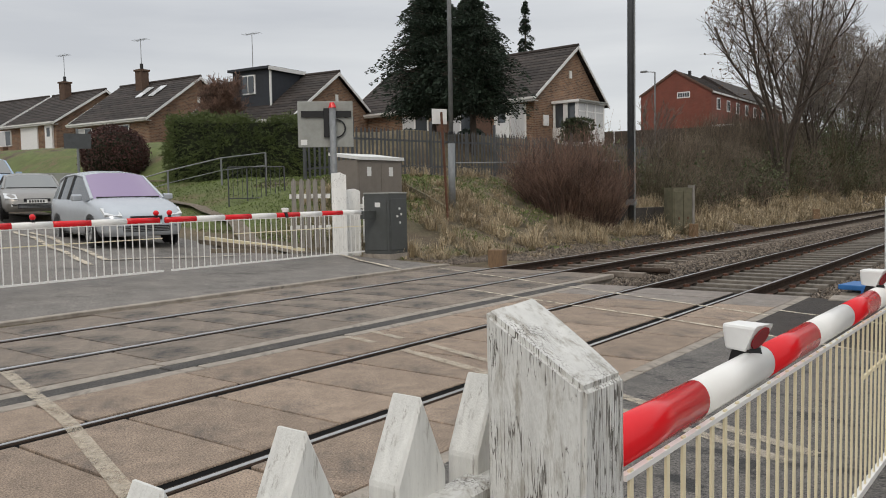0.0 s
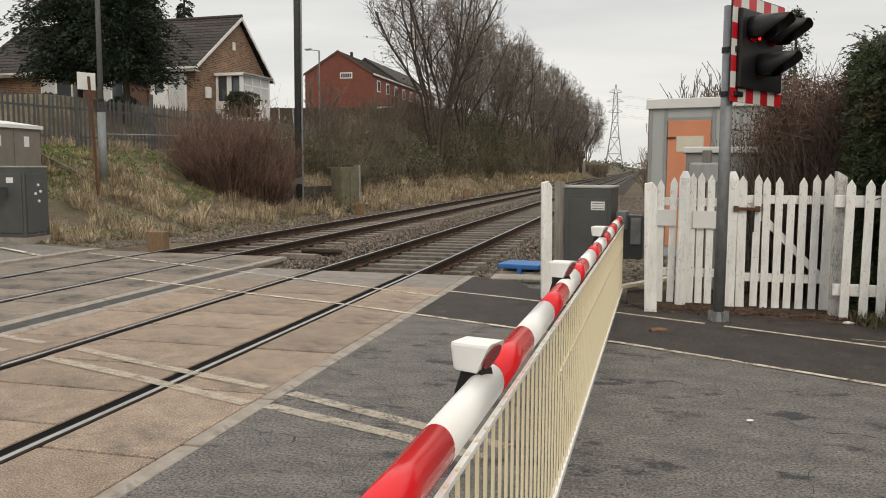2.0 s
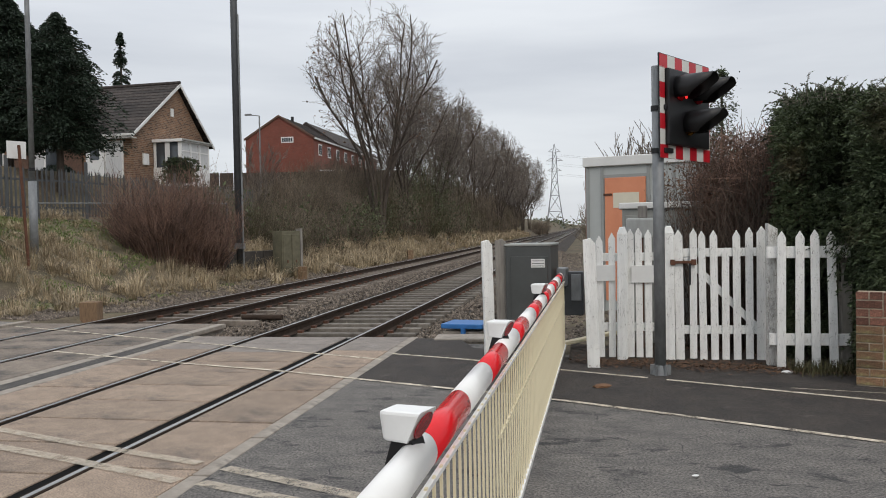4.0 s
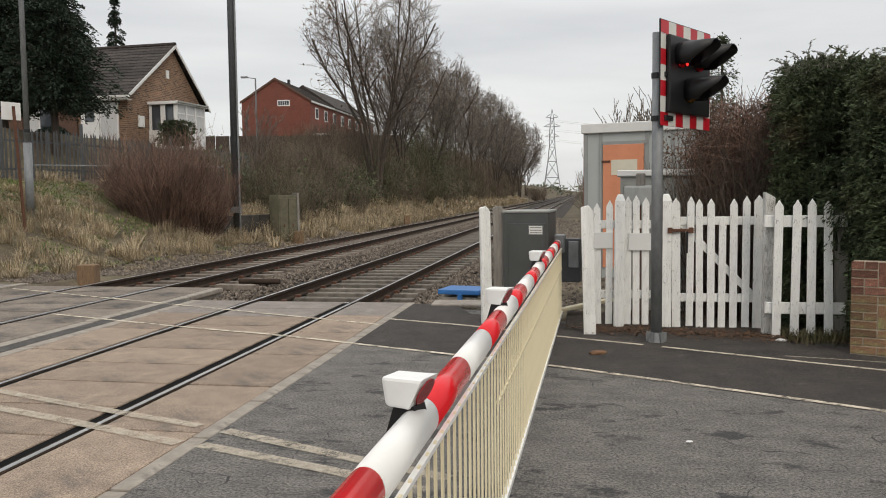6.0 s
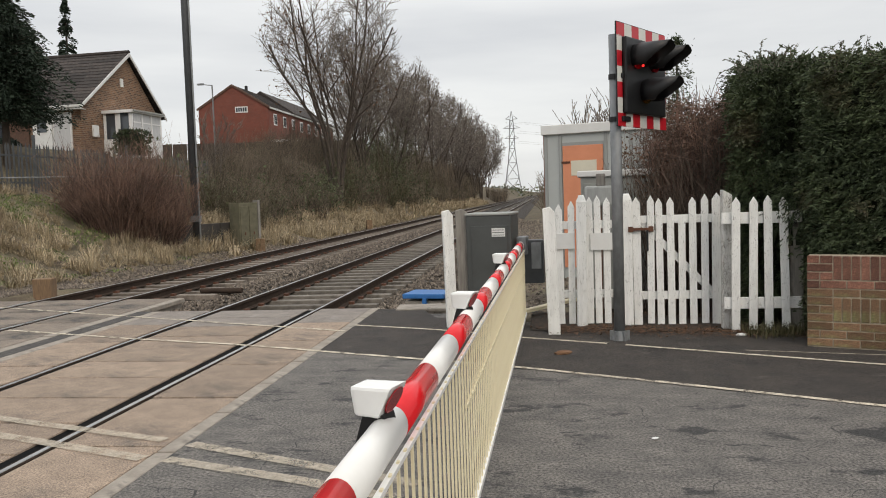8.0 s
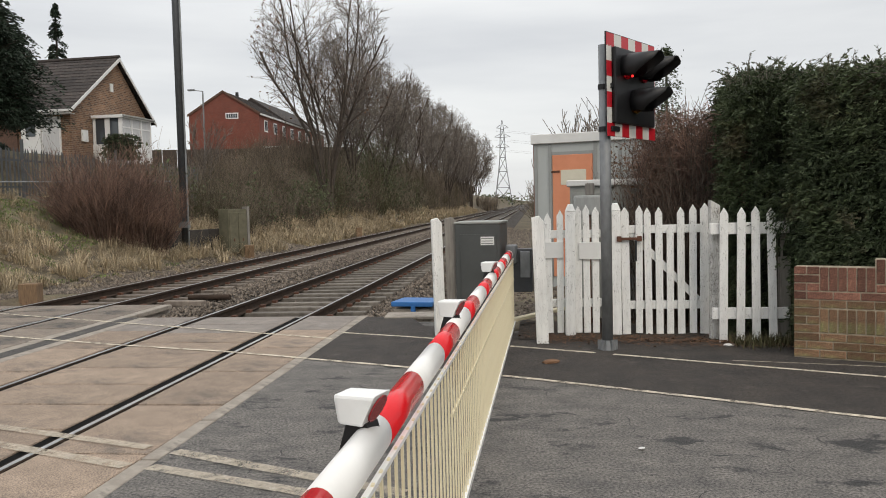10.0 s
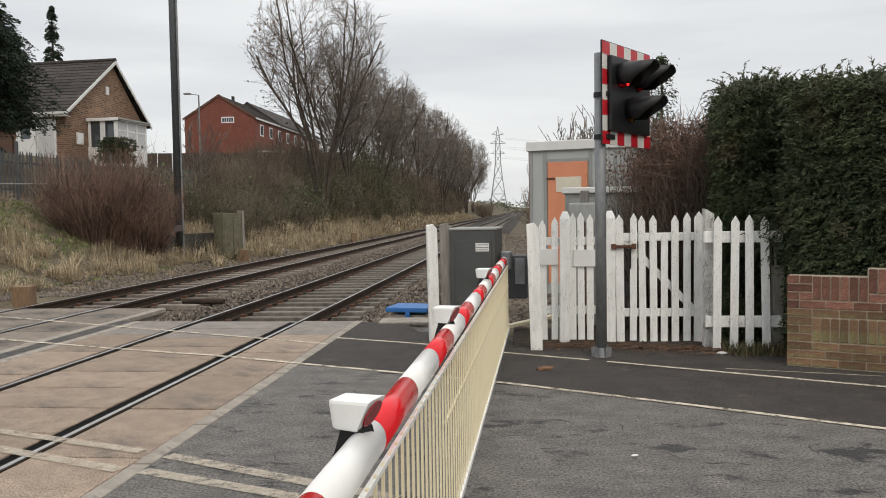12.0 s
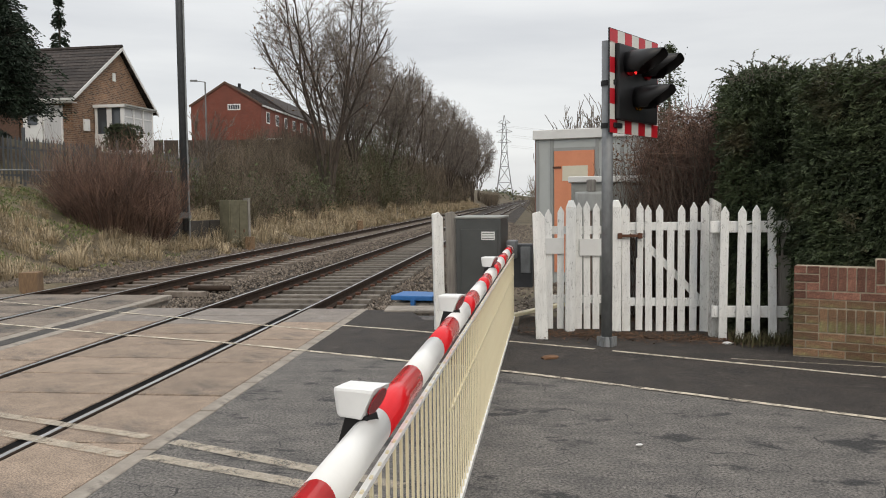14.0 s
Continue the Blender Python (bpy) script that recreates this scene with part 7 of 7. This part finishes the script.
round_bush("rounded bronze-leaved shrub on the front lawn", -32.9, 21.5, 3.55, 1.5, 1.4, 9000, M_redbush, hg)
round_bush("rounded bronze-leaved shrub on the front lawn", -31.6, 24.6, 3.4, 1.0, 0.8, 3500, M_redbush, hg)
round_bush("small dark clipped bush under a window", -19.6, 32.4, 4.0, 0.75, 0.6, 2200, M_conifer, hg)
round_bush("small dark clipped bush under a window", -22.0, 30.6, 4.0, 0.8, 0.6, 2200, M_conifer, hg)
bare_tree("small bare garden tree with reddish twigs", 17, -31.0, 26.4, 3.6, 0.9, 2, (4, 4, 3, 2), 0.06, twig_mat=M_twig_red)
bare_tree("thin bare sapling beside the bungalow", 19, -13.8, 41.0, 5.0, 0.35, 3, (1, 1, 2, 1), 0.03)
bare_tree("thin bare sapling behind the hut", 23, 4.6, 22.0, 4.6, 0.3, 3, (1, 2, 1, 1), 0.025)

# distant woods at the horizon
fw, gw_ = [], np.random.default_rng(44)
for k in range(260):
    x = gw_.uniform(-260, 260)
    y = gw_.uniform(330, 520)
    if abs(x + 2) < 7:
        continue
    fw.append(np.array([x, y, 2.2]) + gw_.normal(0, 1, (150, 3)) * np.array([4.5, 3, 1.5]))
v, f = leaf_cloud(np.concatenate(fw), 1.3, gen=gw_)
v[:, 2] = np.maximum(v[:, 2], -0.4)
tagged(link_mesh("distant_woods", fast_mesh("distant_woods", v, f), M_bramble), "grey-brown woods on the far horizon", "woods", kind="stuff")
near_w = []
for (x, y) in ((5, 60), (6, 75), (7.5, 95), (5.5, 120), (7, 150), (6, 48), (9, 60), (-6.5, 175), (-8, 200), (8, 190), (7, 230)):
    near_w.append(brush(x, y, -0.2, 2.5, 3.4, 160, gw_, r=0.03))
v, f = join_arrays([tubes(*s_, 3) for s_ in near_w])
tagged(link_mesh("lineside_bushes", fast_mesh("lineside_bushes", v, f), M_scrub), "leafless brown bushes along the line", "bushes", kind="stuff")


# ---- beyond the track: barrier, machine, signal, cabinet ----
barrier("far red and white barrier boom with a pale barred skirt", pose(-8.2, 0, 0.2), 7.42, 12.15, 0.59, 0.05, 0.9, 0.125, (10.0,), True, 1, lamp_turn=180, zlow=0.07, red_lamps=(7.5,), bar_mat=M_white)
barrier("far red and white barrier boom with a pale barred skirt", pose(-8.2, 0, 0.2), -1.55, 7.32, 0.59, 0.05, 0.9, 0.125, (), True, 1, zlow=0.07, red_lamps=(7.25, 5.25), bar_mat=M_white)
fm = machine("dark grey steel barrier machine cabinet beyond the track", pose(-8.15, 12.85, 0.17, 0, 0, 4), 0.66, 0.66, 1.3, "plain")
part("door", one(bx, 0.33, 0.345, -0.28, 0.28, 0.1, 1.2, 0.004), M_darkgrey, fm)
part("door", one(bx, -0.28, 0.28, -0.345, -0.33, 0.1, 1.2, 0.004), M_darkgrey, fm)
part("label_plate", one(bx, -0.02, 0.12, -0.35, -0.345, 1.02, 1.12), M_plate, fm, "small white plate")
for (yy, zz) in ((0.02, 0.98), (-0.06, 0.82), (0.03, 0.68), (0.08, 0.86)):
    b = bmesh.new()
    cyl(b, (0.345, yy, zz), (0.37, yy, zz), 0.025, 0.025, 8)
    part("lock_knob", b, M_plate, fm, "pale lock knob")
part("boom_arm", one(bx, -0.1, 0.0, -0.75, -0.33, 0.78, 0.95), M_darkgrey, fm)

fs_ = thing("road_signal", "back of a pale signal backboard on a grey post", "traffic signal", pose(-9.6, 12.77, 0.22, 0, 0, 44))
b = bmesh.new()
cyl(b, (0, 0, -0.1), (0, 0, 3.2), 0.075, 0.075, 16)
part("post", b, M_galv, fs_, smooth_faces=True)
bbk = part("backboard", one(bx, -0.78, 0.46, 0.1, 0.13, 2.33, 3.36, 0.012), M_cabgrey, fs_, "plain grey back of the board")
part("label_plate", one(bx, -0.72, -0.58, 0.09, 0.1, 2.38, 2.5), M_plate, bbk, "small white plate")
part("mounting_bar", one(bx, -0.7, 0.42, 0.05, 0.1, 3.0, 3.14), M_black, fs_, "black mounting bar")
part("mounting_bracket", one(bx, -0.2, -0.05, 0.02, 0.12, 2.55, 3.2, 0.01), M_black, fs_, "black lamp bracket")
b = bmesh.new()
for k in range(10):
    a0, a1 = -1.5 + 3.0 * k / 10, -1.5 + 3.0 * (k + 1) / 10
    cyl(b, (0.08 + 0.2 * math.cos(a0), 0.06, 2.75 + 0.2 * math.sin(a0)), (0.08 + 0.2 * math.cos(a1), 0.06, 2.75 + 0.2 * math.sin(a1)), 0.018, 0.018, 6)
part("cable_loop", b, M_black, fs_, "looped black cable")
b = bmesh.new()
cyl(b, (0, 0, 3.2), (0, 0, 3.32), 0.09, 0.05, 10)
part("bell", b, M_red, fs_, "small red bell on the post top")

rc = thing("relay_cabinet", "wide brown-grey steel relay cabinet with a white sloping lid", "cabinet", pose(-11.0, 15.05, 0.95))
M_taupe = mat("taupe_paint", (0.2, 0.175, 0.15), (0.165, 0.145, 0.125), rough=0.6, scale=4, bump=0.04, stain=(0.14, 0.12, 0.1), stain_scale=2, stain_lo=0.6)
part("body", one(bx, -0.95, 0, 0, 1.78, -0.2, 1.42, 0.01), M_taupe, rc)
b = bmesh.new()
extrude_poly(b, [(-1.0, -0.04, 1.56), (0.06, -0.04, 1.42), (0.06, -0.04, 1.5), (-1.0, -0.04, 1.64)], (0, 1.86, 0))
part("lid", b, M_fascia, rc, "white sloping lid")
for y0 in (0.05, 0.92):
    d_ = part("door", one(bx, 0, 0.015, y0, y0 + 0.82, 0.0, 1.36, 0.004), M_taupe, rc)
    part("label_plate", one(bx, 0.015, 0.02, y0 + 0.3, y0 + 0.46, 1.0, 1.24), M_plate, d_, "small white plate")

end_board("tall white board at the end of the far fence", -8.95, 12.25, 1.95, 0.32, 0.0, M_fence, 44)
end_board("white shaped board beside the far signal", -9.0, 12.75, 1.6, 0.3, 0.0, M_fence, 44)
ff2 = thing("picket_fence_panel", "grey and white picket fence beyond the track", "picket fence", pose(-10.1, 12.0, 0.3, 0, 0, 44), "white picket fence panels")
for k in range(5):
    picket(ff2, 0.16 * k, 0, 1.55, w=0.1, z0=0.0, m=M_greywood)
part("fence_rail", one(bx, -0.1, 0.8, 0.02, 0.06, 1.1, 1.2), M_fence, ff2)
part("fence_rail", one(bx, -0.1, 0.8, 0.02, 0.06, 0.4, 0.5), M_fence, ff2)
ff3 = thing("picket_fence_panel", "low white picket fence behind the far machine", "picket fence", pose(-9.6, 13.2, 0.35, 0, 0, 60), "white picket fence panels")
for k in range(8):
    picket(ff3, 0.13 * k, 0, 1.1, w=0.085, z0=0.0)
part("fence_rail", one(bx, -0.1, 1.05, 0.02, 0.06, 0.8, 0.9), M_fence, ff3)

# steel railings and handrail on the far verge
rl = thing("steel_railing", "grey tubular railing with upright bars", "railing", pose(-15.4, 14.9, ground_z(-15.4, 14.9) + 0.1, 0, 0, 44))
for zz in (0.05, 0.95):
    b = bmesh.new()
    cyl(b, (-0.4, 0, zz), (1.2, 0, zz), 0.016, 0.016, 8)
    part("bar", b, M_darkpole, rl)
for k in range(13):
    b = bmesh.new()
    cyl(b, (-0.4 + 0.133 * k, 0, -0.5 if k % 4 == 0 else 0.05), (-0.4 + 0.133 * k, 0, 0.95), 0.02 if k % 4 == 0 else 0.008, None, 6)
    part("upright", b, M_darkpole, rl)
hr = thing("handrail", "thin grey tubular handrail along a path", "handrail", pose(0, 0, 0))
HR = [(-21.0, 13.6), (-19.6, 15.3), (-18.4, 16.5), (-16.8, 17.0)]
for (a, c) in zip(HR, HR[1:]):
    b = bmesh.new()
    cyl(b, (*a, ground_z(*a) + 0.9), (*c, ground_z(*c) + 0.9), 0.02, 0.02, 8)
    cyl(b, (*a, ground_z(*a) + 0.5), (*c, ground_z(*c) + 0.5), 0.012, 0.012, 8)
    part("bar", b, M_galv, hr)
for (x, y) in HR:
    b = bmesh.new()
    cyl(b, (x, y, ground_z(x, y) - 0.2), (x, y, ground_z(x, y) + 0.9), 0.03, 0.03, 8)
    part("upright", b, M_galv, hr)

for (xa, ya, xb, yb) in ((-13.6, 12.2, -9.9, 12.05), (-12.9, 11.5, -10.2, 11.45), (-11.0, 10.4, -10.0, 11.3)):
    a, c = Vector((xa, ya, ground_z(xa, ya) + 0.03)), Vector((xb, yb, ground_z(xb, yb) + 0.03))
    te = thing("timber_edging", "low pale timber edging board along the far footway", "edging", pose(0, 0, 0), "timber edgings")
    b = bmesh.new()
    nn = (c - a).cross(Vector((0, 0, 1))).normalized() * 0.04
    extrude_poly(b, [a - nn, c - nn, c - nn + Vector((0, 0, 0.1)), a - nn + Vector((0, 0, 0.1))], nn * 2)
    part("board", b, M_cream if yb > 12 else M_pathtan, te)

rs = thing("road_sign", "back of a dark rectangular road sign on a pole", "road sign", pose(-28.0, 16.95, ground_z(-28, 16.95), 0, 0, 60))
b = bmesh.new()
cyl(b, (0, 0, -0.2), (0, 0, 2.35), 0.05, 0.05, 10)
part("post", b, M_galv, rs)
part("plate", one(bx, -0.5, 0.5, -0.07, -0.05, 1.55, 2.15), M_darkpole, rs)
lw = thing("low_wall", "low grey rendered garden wall", "low wall", pose(-36.0, 20.6, ground_z(-36, 20.6) - 0.2, 0, 0, 60))
part("wall", one(bx, -1.6, 1.6, -0.12, 0.12, 0, 0.95), M_cabgrey, lw)


# ---- cars ----
MPV = [(2.25, 0.62, 0.5, 0.6, 0.0), (2.2, 0.76, 0.62, 0.7, 0.0), (2.05, 0.85, 0.74, 0.83, 0.0), (1.75, 0.9, 0.86, 0.95, 0.0), (1.3, 0.92, 0.95, 1.03, 0.0), (1.12, 0.92, 0.97, 1.05, 0.0),
       (0.15, 0.92, 1.01, 1.62, 1.0), (-0.5, 0.92, 1.03, 1.69, 1.0), (-1.3, 0.92, 1.04, 1.67, 1.0), (-1.9, 0.9, 1.06, 1.57, 1.0), (-2.18, 0.86, 1.04, 1.2, 0.6), (-2.25, 0.8, 0.8, 0.88, 0.0)]
SALOON = [(2.28, 0.6, 0.46, 0.54, 0.0), (2.22, 0.74, 0.56, 0.63, 0.0), (2.05, 0.83, 0.66, 0.73, 0.0), (1.6, 0.88, 0.76, 0.82, 0.0), (0.9, 0.9, 0.83, 0.88, 0.0), (0.72, 0.9, 0.85, 0.9, 0.0),
          (-0.1, 0.9, 0.88, 1.31, 1.0), (-0.6, 0.9, 0.89, 1.37, 1.0), (-1.1, 0.9, 0.9, 1.33, 1.0), (-1.75, 0.88, 0.9, 1.02, 0.5), (-2.15, 0.85, 0.88, 0.94, 0.0), (-2.28, 0.78, 0.7, 0.76, 0.0)]


def car(label, x, y, heading, secs, paint, screen):
    """secs: (place along the car, half width, belt height, top height, cabin share) from nose to tail."""
    t = thing("car", label, "car", pose(x, y, ground_z(x, y) + 0.035, 0, 0, heading), "waiting cars")
    rings = []
    for (u, w, belt, top, cab) in secs:
        wr = w * (0.86 - 0.13 * cab)
        lo = 0.3 if abs(u) > 2.2 else 0.22
        half = [(w * 0.9, lo), (w * 0.985, lo + 0.13), (w, lo + 0.3 * (belt - lo) + 0.08), (w * 0.985, belt - 0.08), (w * 0.955, belt), (wr, belt + (top - belt) * (0.88 if cab else 0.7)), (wr * 0.86, top - 0.025 * cab), (wr * 0.45, top + 0.012)]
        ring = [(u, a, c) for a, c in half] + [(u, -a, c) for a, c in half[::-1]]
        rings.append(ring)
    n = len(rings[0])
    cowl = next(k for k in range(len(secs)) if secs[k + 1][4] > 0)
    tail = max(k for k in range(len(secs)) if secs[k][4] == 1.0)
    quads = {"body": [], "windscreen": [], "side_glass": [], "rear_glass": []}
    for k in range(len(rings) - 1):
        for j in range(n):
            i2 = (j + 1) % n
            q = (rings[k][j], rings[k][i2], rings[k + 1][i2], rings[k + 1][j])
            side = j in (4, 10)
            if k == cowl and 5 <= j <= 9:
                quads["windscreen"].append(q)
            elif cowl <= k <= tail and side:
                quads["side_glass"].append(q)
            elif k == tail and 5 <= j <= 9:
                quads["rear_glass"].append(q)
            else:
                quads["body"].append(q)
    for nm, m_, lb in (("body", paint, ""), ("windscreen", screen, "windscreen with a pale sheen coloured into the glass"), ("side_glass", M_window, "dark side glass"), ("rear_glass", M_window, "dark rear glass")):
        b = bmesh.new()
        for q in quads[nm]:
            b.faces.new([b.verts.new(p) for p in q])
        if nm == "body":
            for r in (rings[0], rings[-1]):
                b.faces.new([b.verts.new(p) for p in r])
        bmesh.ops.remove_doubles(b, verts=b.verts[:], dist=0.001)
        bmesh.ops.recalc_face_normals(b, faces=b.faces[:])
        part(nm, b, m_, t, lb, True)
    W, belt, xf = secs[5][1], secs[5][2], secs[0][0]
    for sg_ in (-1, 1):
        # pillars over the glass
        k0, k1 = rings[cowl][5 if sg_ > 0 else 10], rings[cowl + 1][5 if sg_ > 0 else 10]
        b = bmesh.new()
        cyl(b, k0, k1, 0.04, 0.035, 8)
        for a_, c_ in zip(rings[cowl + 1:tail + 1], rings[cowl + 2:tail + 2]):
            cyl(b, a_[5 if sg_ > 0 else 10], c_[5 if sg_ > 0 else 10], 0.03, 0.03, 6)
        part("roof_pillar", b, paint, t)
        for k in (cowl + 2, cowl + 3):
            b = bmesh.new()
            cyl(b, rings[k][4 if sg_ > 0 else 11], rings[k][5 if sg_ > 0 else 10], 0.035, 0.03, 6)
            part("door_pillar", b, M_black, t)
        mi = part("mirror", one(bx, secs[cowl][0] - 0.42, secs[cowl][0] - 0.28, sg_ * (W + 0.1) - 0.11, sg_ * (W + 0.1) + 0.11, belt + 0.02, belt + 0.17, 0.035), paint, t, "door mirror")
        b = bmesh.new()
        yy, zt = sg_ * (secs[2][1] - 0.2), secs[2][2]
        extrude_poly(b, [(xf - 0.02, yy - sg_ * 0.14, zt - 0.13), (xf - 0.16, yy + sg_ * 0.18, zt - 0.1), (xf - 0.42, yy + sg_ * 0.2, zt + 0.05), (xf - 0.2, yy - sg_ * 0.1, zt + 0.0)], (0.05, 0, 0.045))
        part("headlight", b, M_headlamp, t, "clear headlight")
        b = bmesh.new()
        bx(b, xf - 0.14, xf - 0.02, sg_ * 0.56 - 0.1, sg_ * 0.56 + 0.1, 0.36, 0.43, 0.015)
        part("fog_light", b, M_headlamp, t, "small fog light")
        for xx in (xf - 0.92, -xf + 0.88):
            b = bmesh.new()
            cyl(b, (xx, sg_ * (W - 0.06), 0.33), (xx, sg_ * (W + 0.006), 0.33), 0.375, 0.375, 24)
            part("wheel_arch", b, M_black, t, "dark wheel arch", False)
            b = bmesh.new()
            cyl(b, (xx, sg_ * (W - 0.2), 0.315), (xx, sg_ * (W + 0.014), 0.315), 0.32, 0.31, 24)
            wh = part("wheel", b, M_tyre, t)
            b = bmesh.new()
            cyl(b, (xx, sg_ * W, 0.315), (xx, sg_ * (W + 0.02), 0.315), 0.215, 0.2, 20)
            for k in range(7):
                bx(b, -0.022, 0.022, -0.012, 0.012, 0.03, 0.2, m=Matrix.Translation((xx, sg_ * (W + 0.024), 0.315)) @ Matrix.Rotation(2 * math.pi * k / 7, 4, "Y"))
            part("rim", b, M_alloy, wh)
    part("grille", one(bx, xf - 0.1, xf + 0.012, -0.5, 0.5, 0.31, 0.44, 0.01), M_black, t, "black lower grille")
    for k in range(3):
        part("grille_slat", one(bx, xf + 0.012, xf + 0.02, -0.48, 0.48, 0.33 + 0.035 * k, 0.343 + 0.035 * k), M_galv, t)
    part("upper_grille", one(bx, xf - 0.06, xf + 0.02, -0.34, 0.34, secs[0][3] - 0.04, secs[0][3] + 0.05, 0.01), M_black, t)
    pl = part("number_plate", one(bx, xf + 0.006, xf + 0.022, -0.26, 0.26, 0.455, 0.56), M_plate, t, "white number plate")
    for k in range(6):
        part("bar", one(bx, xf + 0.022, xf + 0.025, -0.21 + 0.07 * k, -0.165 + 0.07 * k, 0.475, 0.54), M_black, pl)
    part("wiper", one(bx, secs[cowl][0] - 0.05, secs[cowl][0] + 0.02, -W * 0.75, W * 0.75, secs[cowl][3] + 0.0, secs[cowl][3] + 0.03), M_black, t)
    return t


hd = radians(-20)
car("silver people carrier waiting at the barrier", -12.4 - 2.15 * math.cos(hd), 9.5 - 2.15 * math.sin(hd), -14, MPV, M_silver, M_screen)
car("champagne saloon car waiting behind the people carrier", -19.6 - 2.2 * math.cos(hd), 11.1 - 2.2 * math.sin(hd), -22, SALOON, M_beige, M_pale_screen)
car("pale blue car at the back of the queue", -26.2 - 2.1 * math.cos(hd), 12.7 - 2.1 * math.sin(hd), -18, MPV, M_bluecar, M_pale_screen)

# ---- litter and fallen leaves ----
lf = np.random.default_rng(55)
n = 2400
u = lf.random(n)
pts = np.stack([3.2 + u * 2.7, 8.95 - 0.35 * u + lf.normal(0, 0.16, n), np.full(n, 0.03)], 1)
pts2 = np.stack([lf.uniform(3.0, 6.2, 1500), lf.uniform(8.9, 10.2, 1500), np.full(1500, 0.03)], 1)
v, f = leaf_cloud(np.concatenate([pts, pts2]), 0.042, up=0.0, aspect=1.6, gen=lf)
v[:, 2] = 0.02 + np.abs(v[:, 2] - 0.03) * 0.6
tagged(link_mesh("fallen_leaves", fast_mesh("fallen_leaves", v, f), M_deadleaf), "brown fallen leaves along the fence foot", "leaves", kind="stuff")
wd = blades(np.stack([lf.uniform(5.2, 6.0, 700), 8.55 + lf.normal(0, 0.12, 700), np.full(700, 0.01)], 1), 0.12, 0.004, lf, 1.0)
q, t_ = wd[1][:700], wd[1][700:]
tagged(link_mesh("weeds", fast_mesh("weeds", wd[0], np.concatenate([q[:, [0, 1, 2]], q[:, [0, 2, 3]], t_[:, [0, 1, 2]]])), M_weed), "straggling weeds at the wall foot", "weeds", kind="stuff")
for (nm, lb, x, y, s, mt) in (("paper_scrap", "crumpled brown paper scrap on the road", 3.33, 7.65, 0.09, M_deadleaf), ("pale_stone", "small pale stone on the road", 3.82, 4.95, 0.024, M_fascia), ("paper_scrap", "white paper scrap by the gate post", 5.15, 8.5, 0.07, M_plate)):
    t = thing(nm, lb, "litter", pose(x, y, 0.015, 0, 0, 30))
    b = bmesh.new()
    bmesh.ops.create_icosphere(b, subdivisions=2, radius=s, matrix=Matrix.Diagonal((1, 0.6, 0.22, 1)))
    for vtx in b.verts:
        vtx.co *= 1 + 0.35 * noise.noise(vtx.co * 30)
    part("scrap" if "paper" in nm else "stone", b, mt, t)
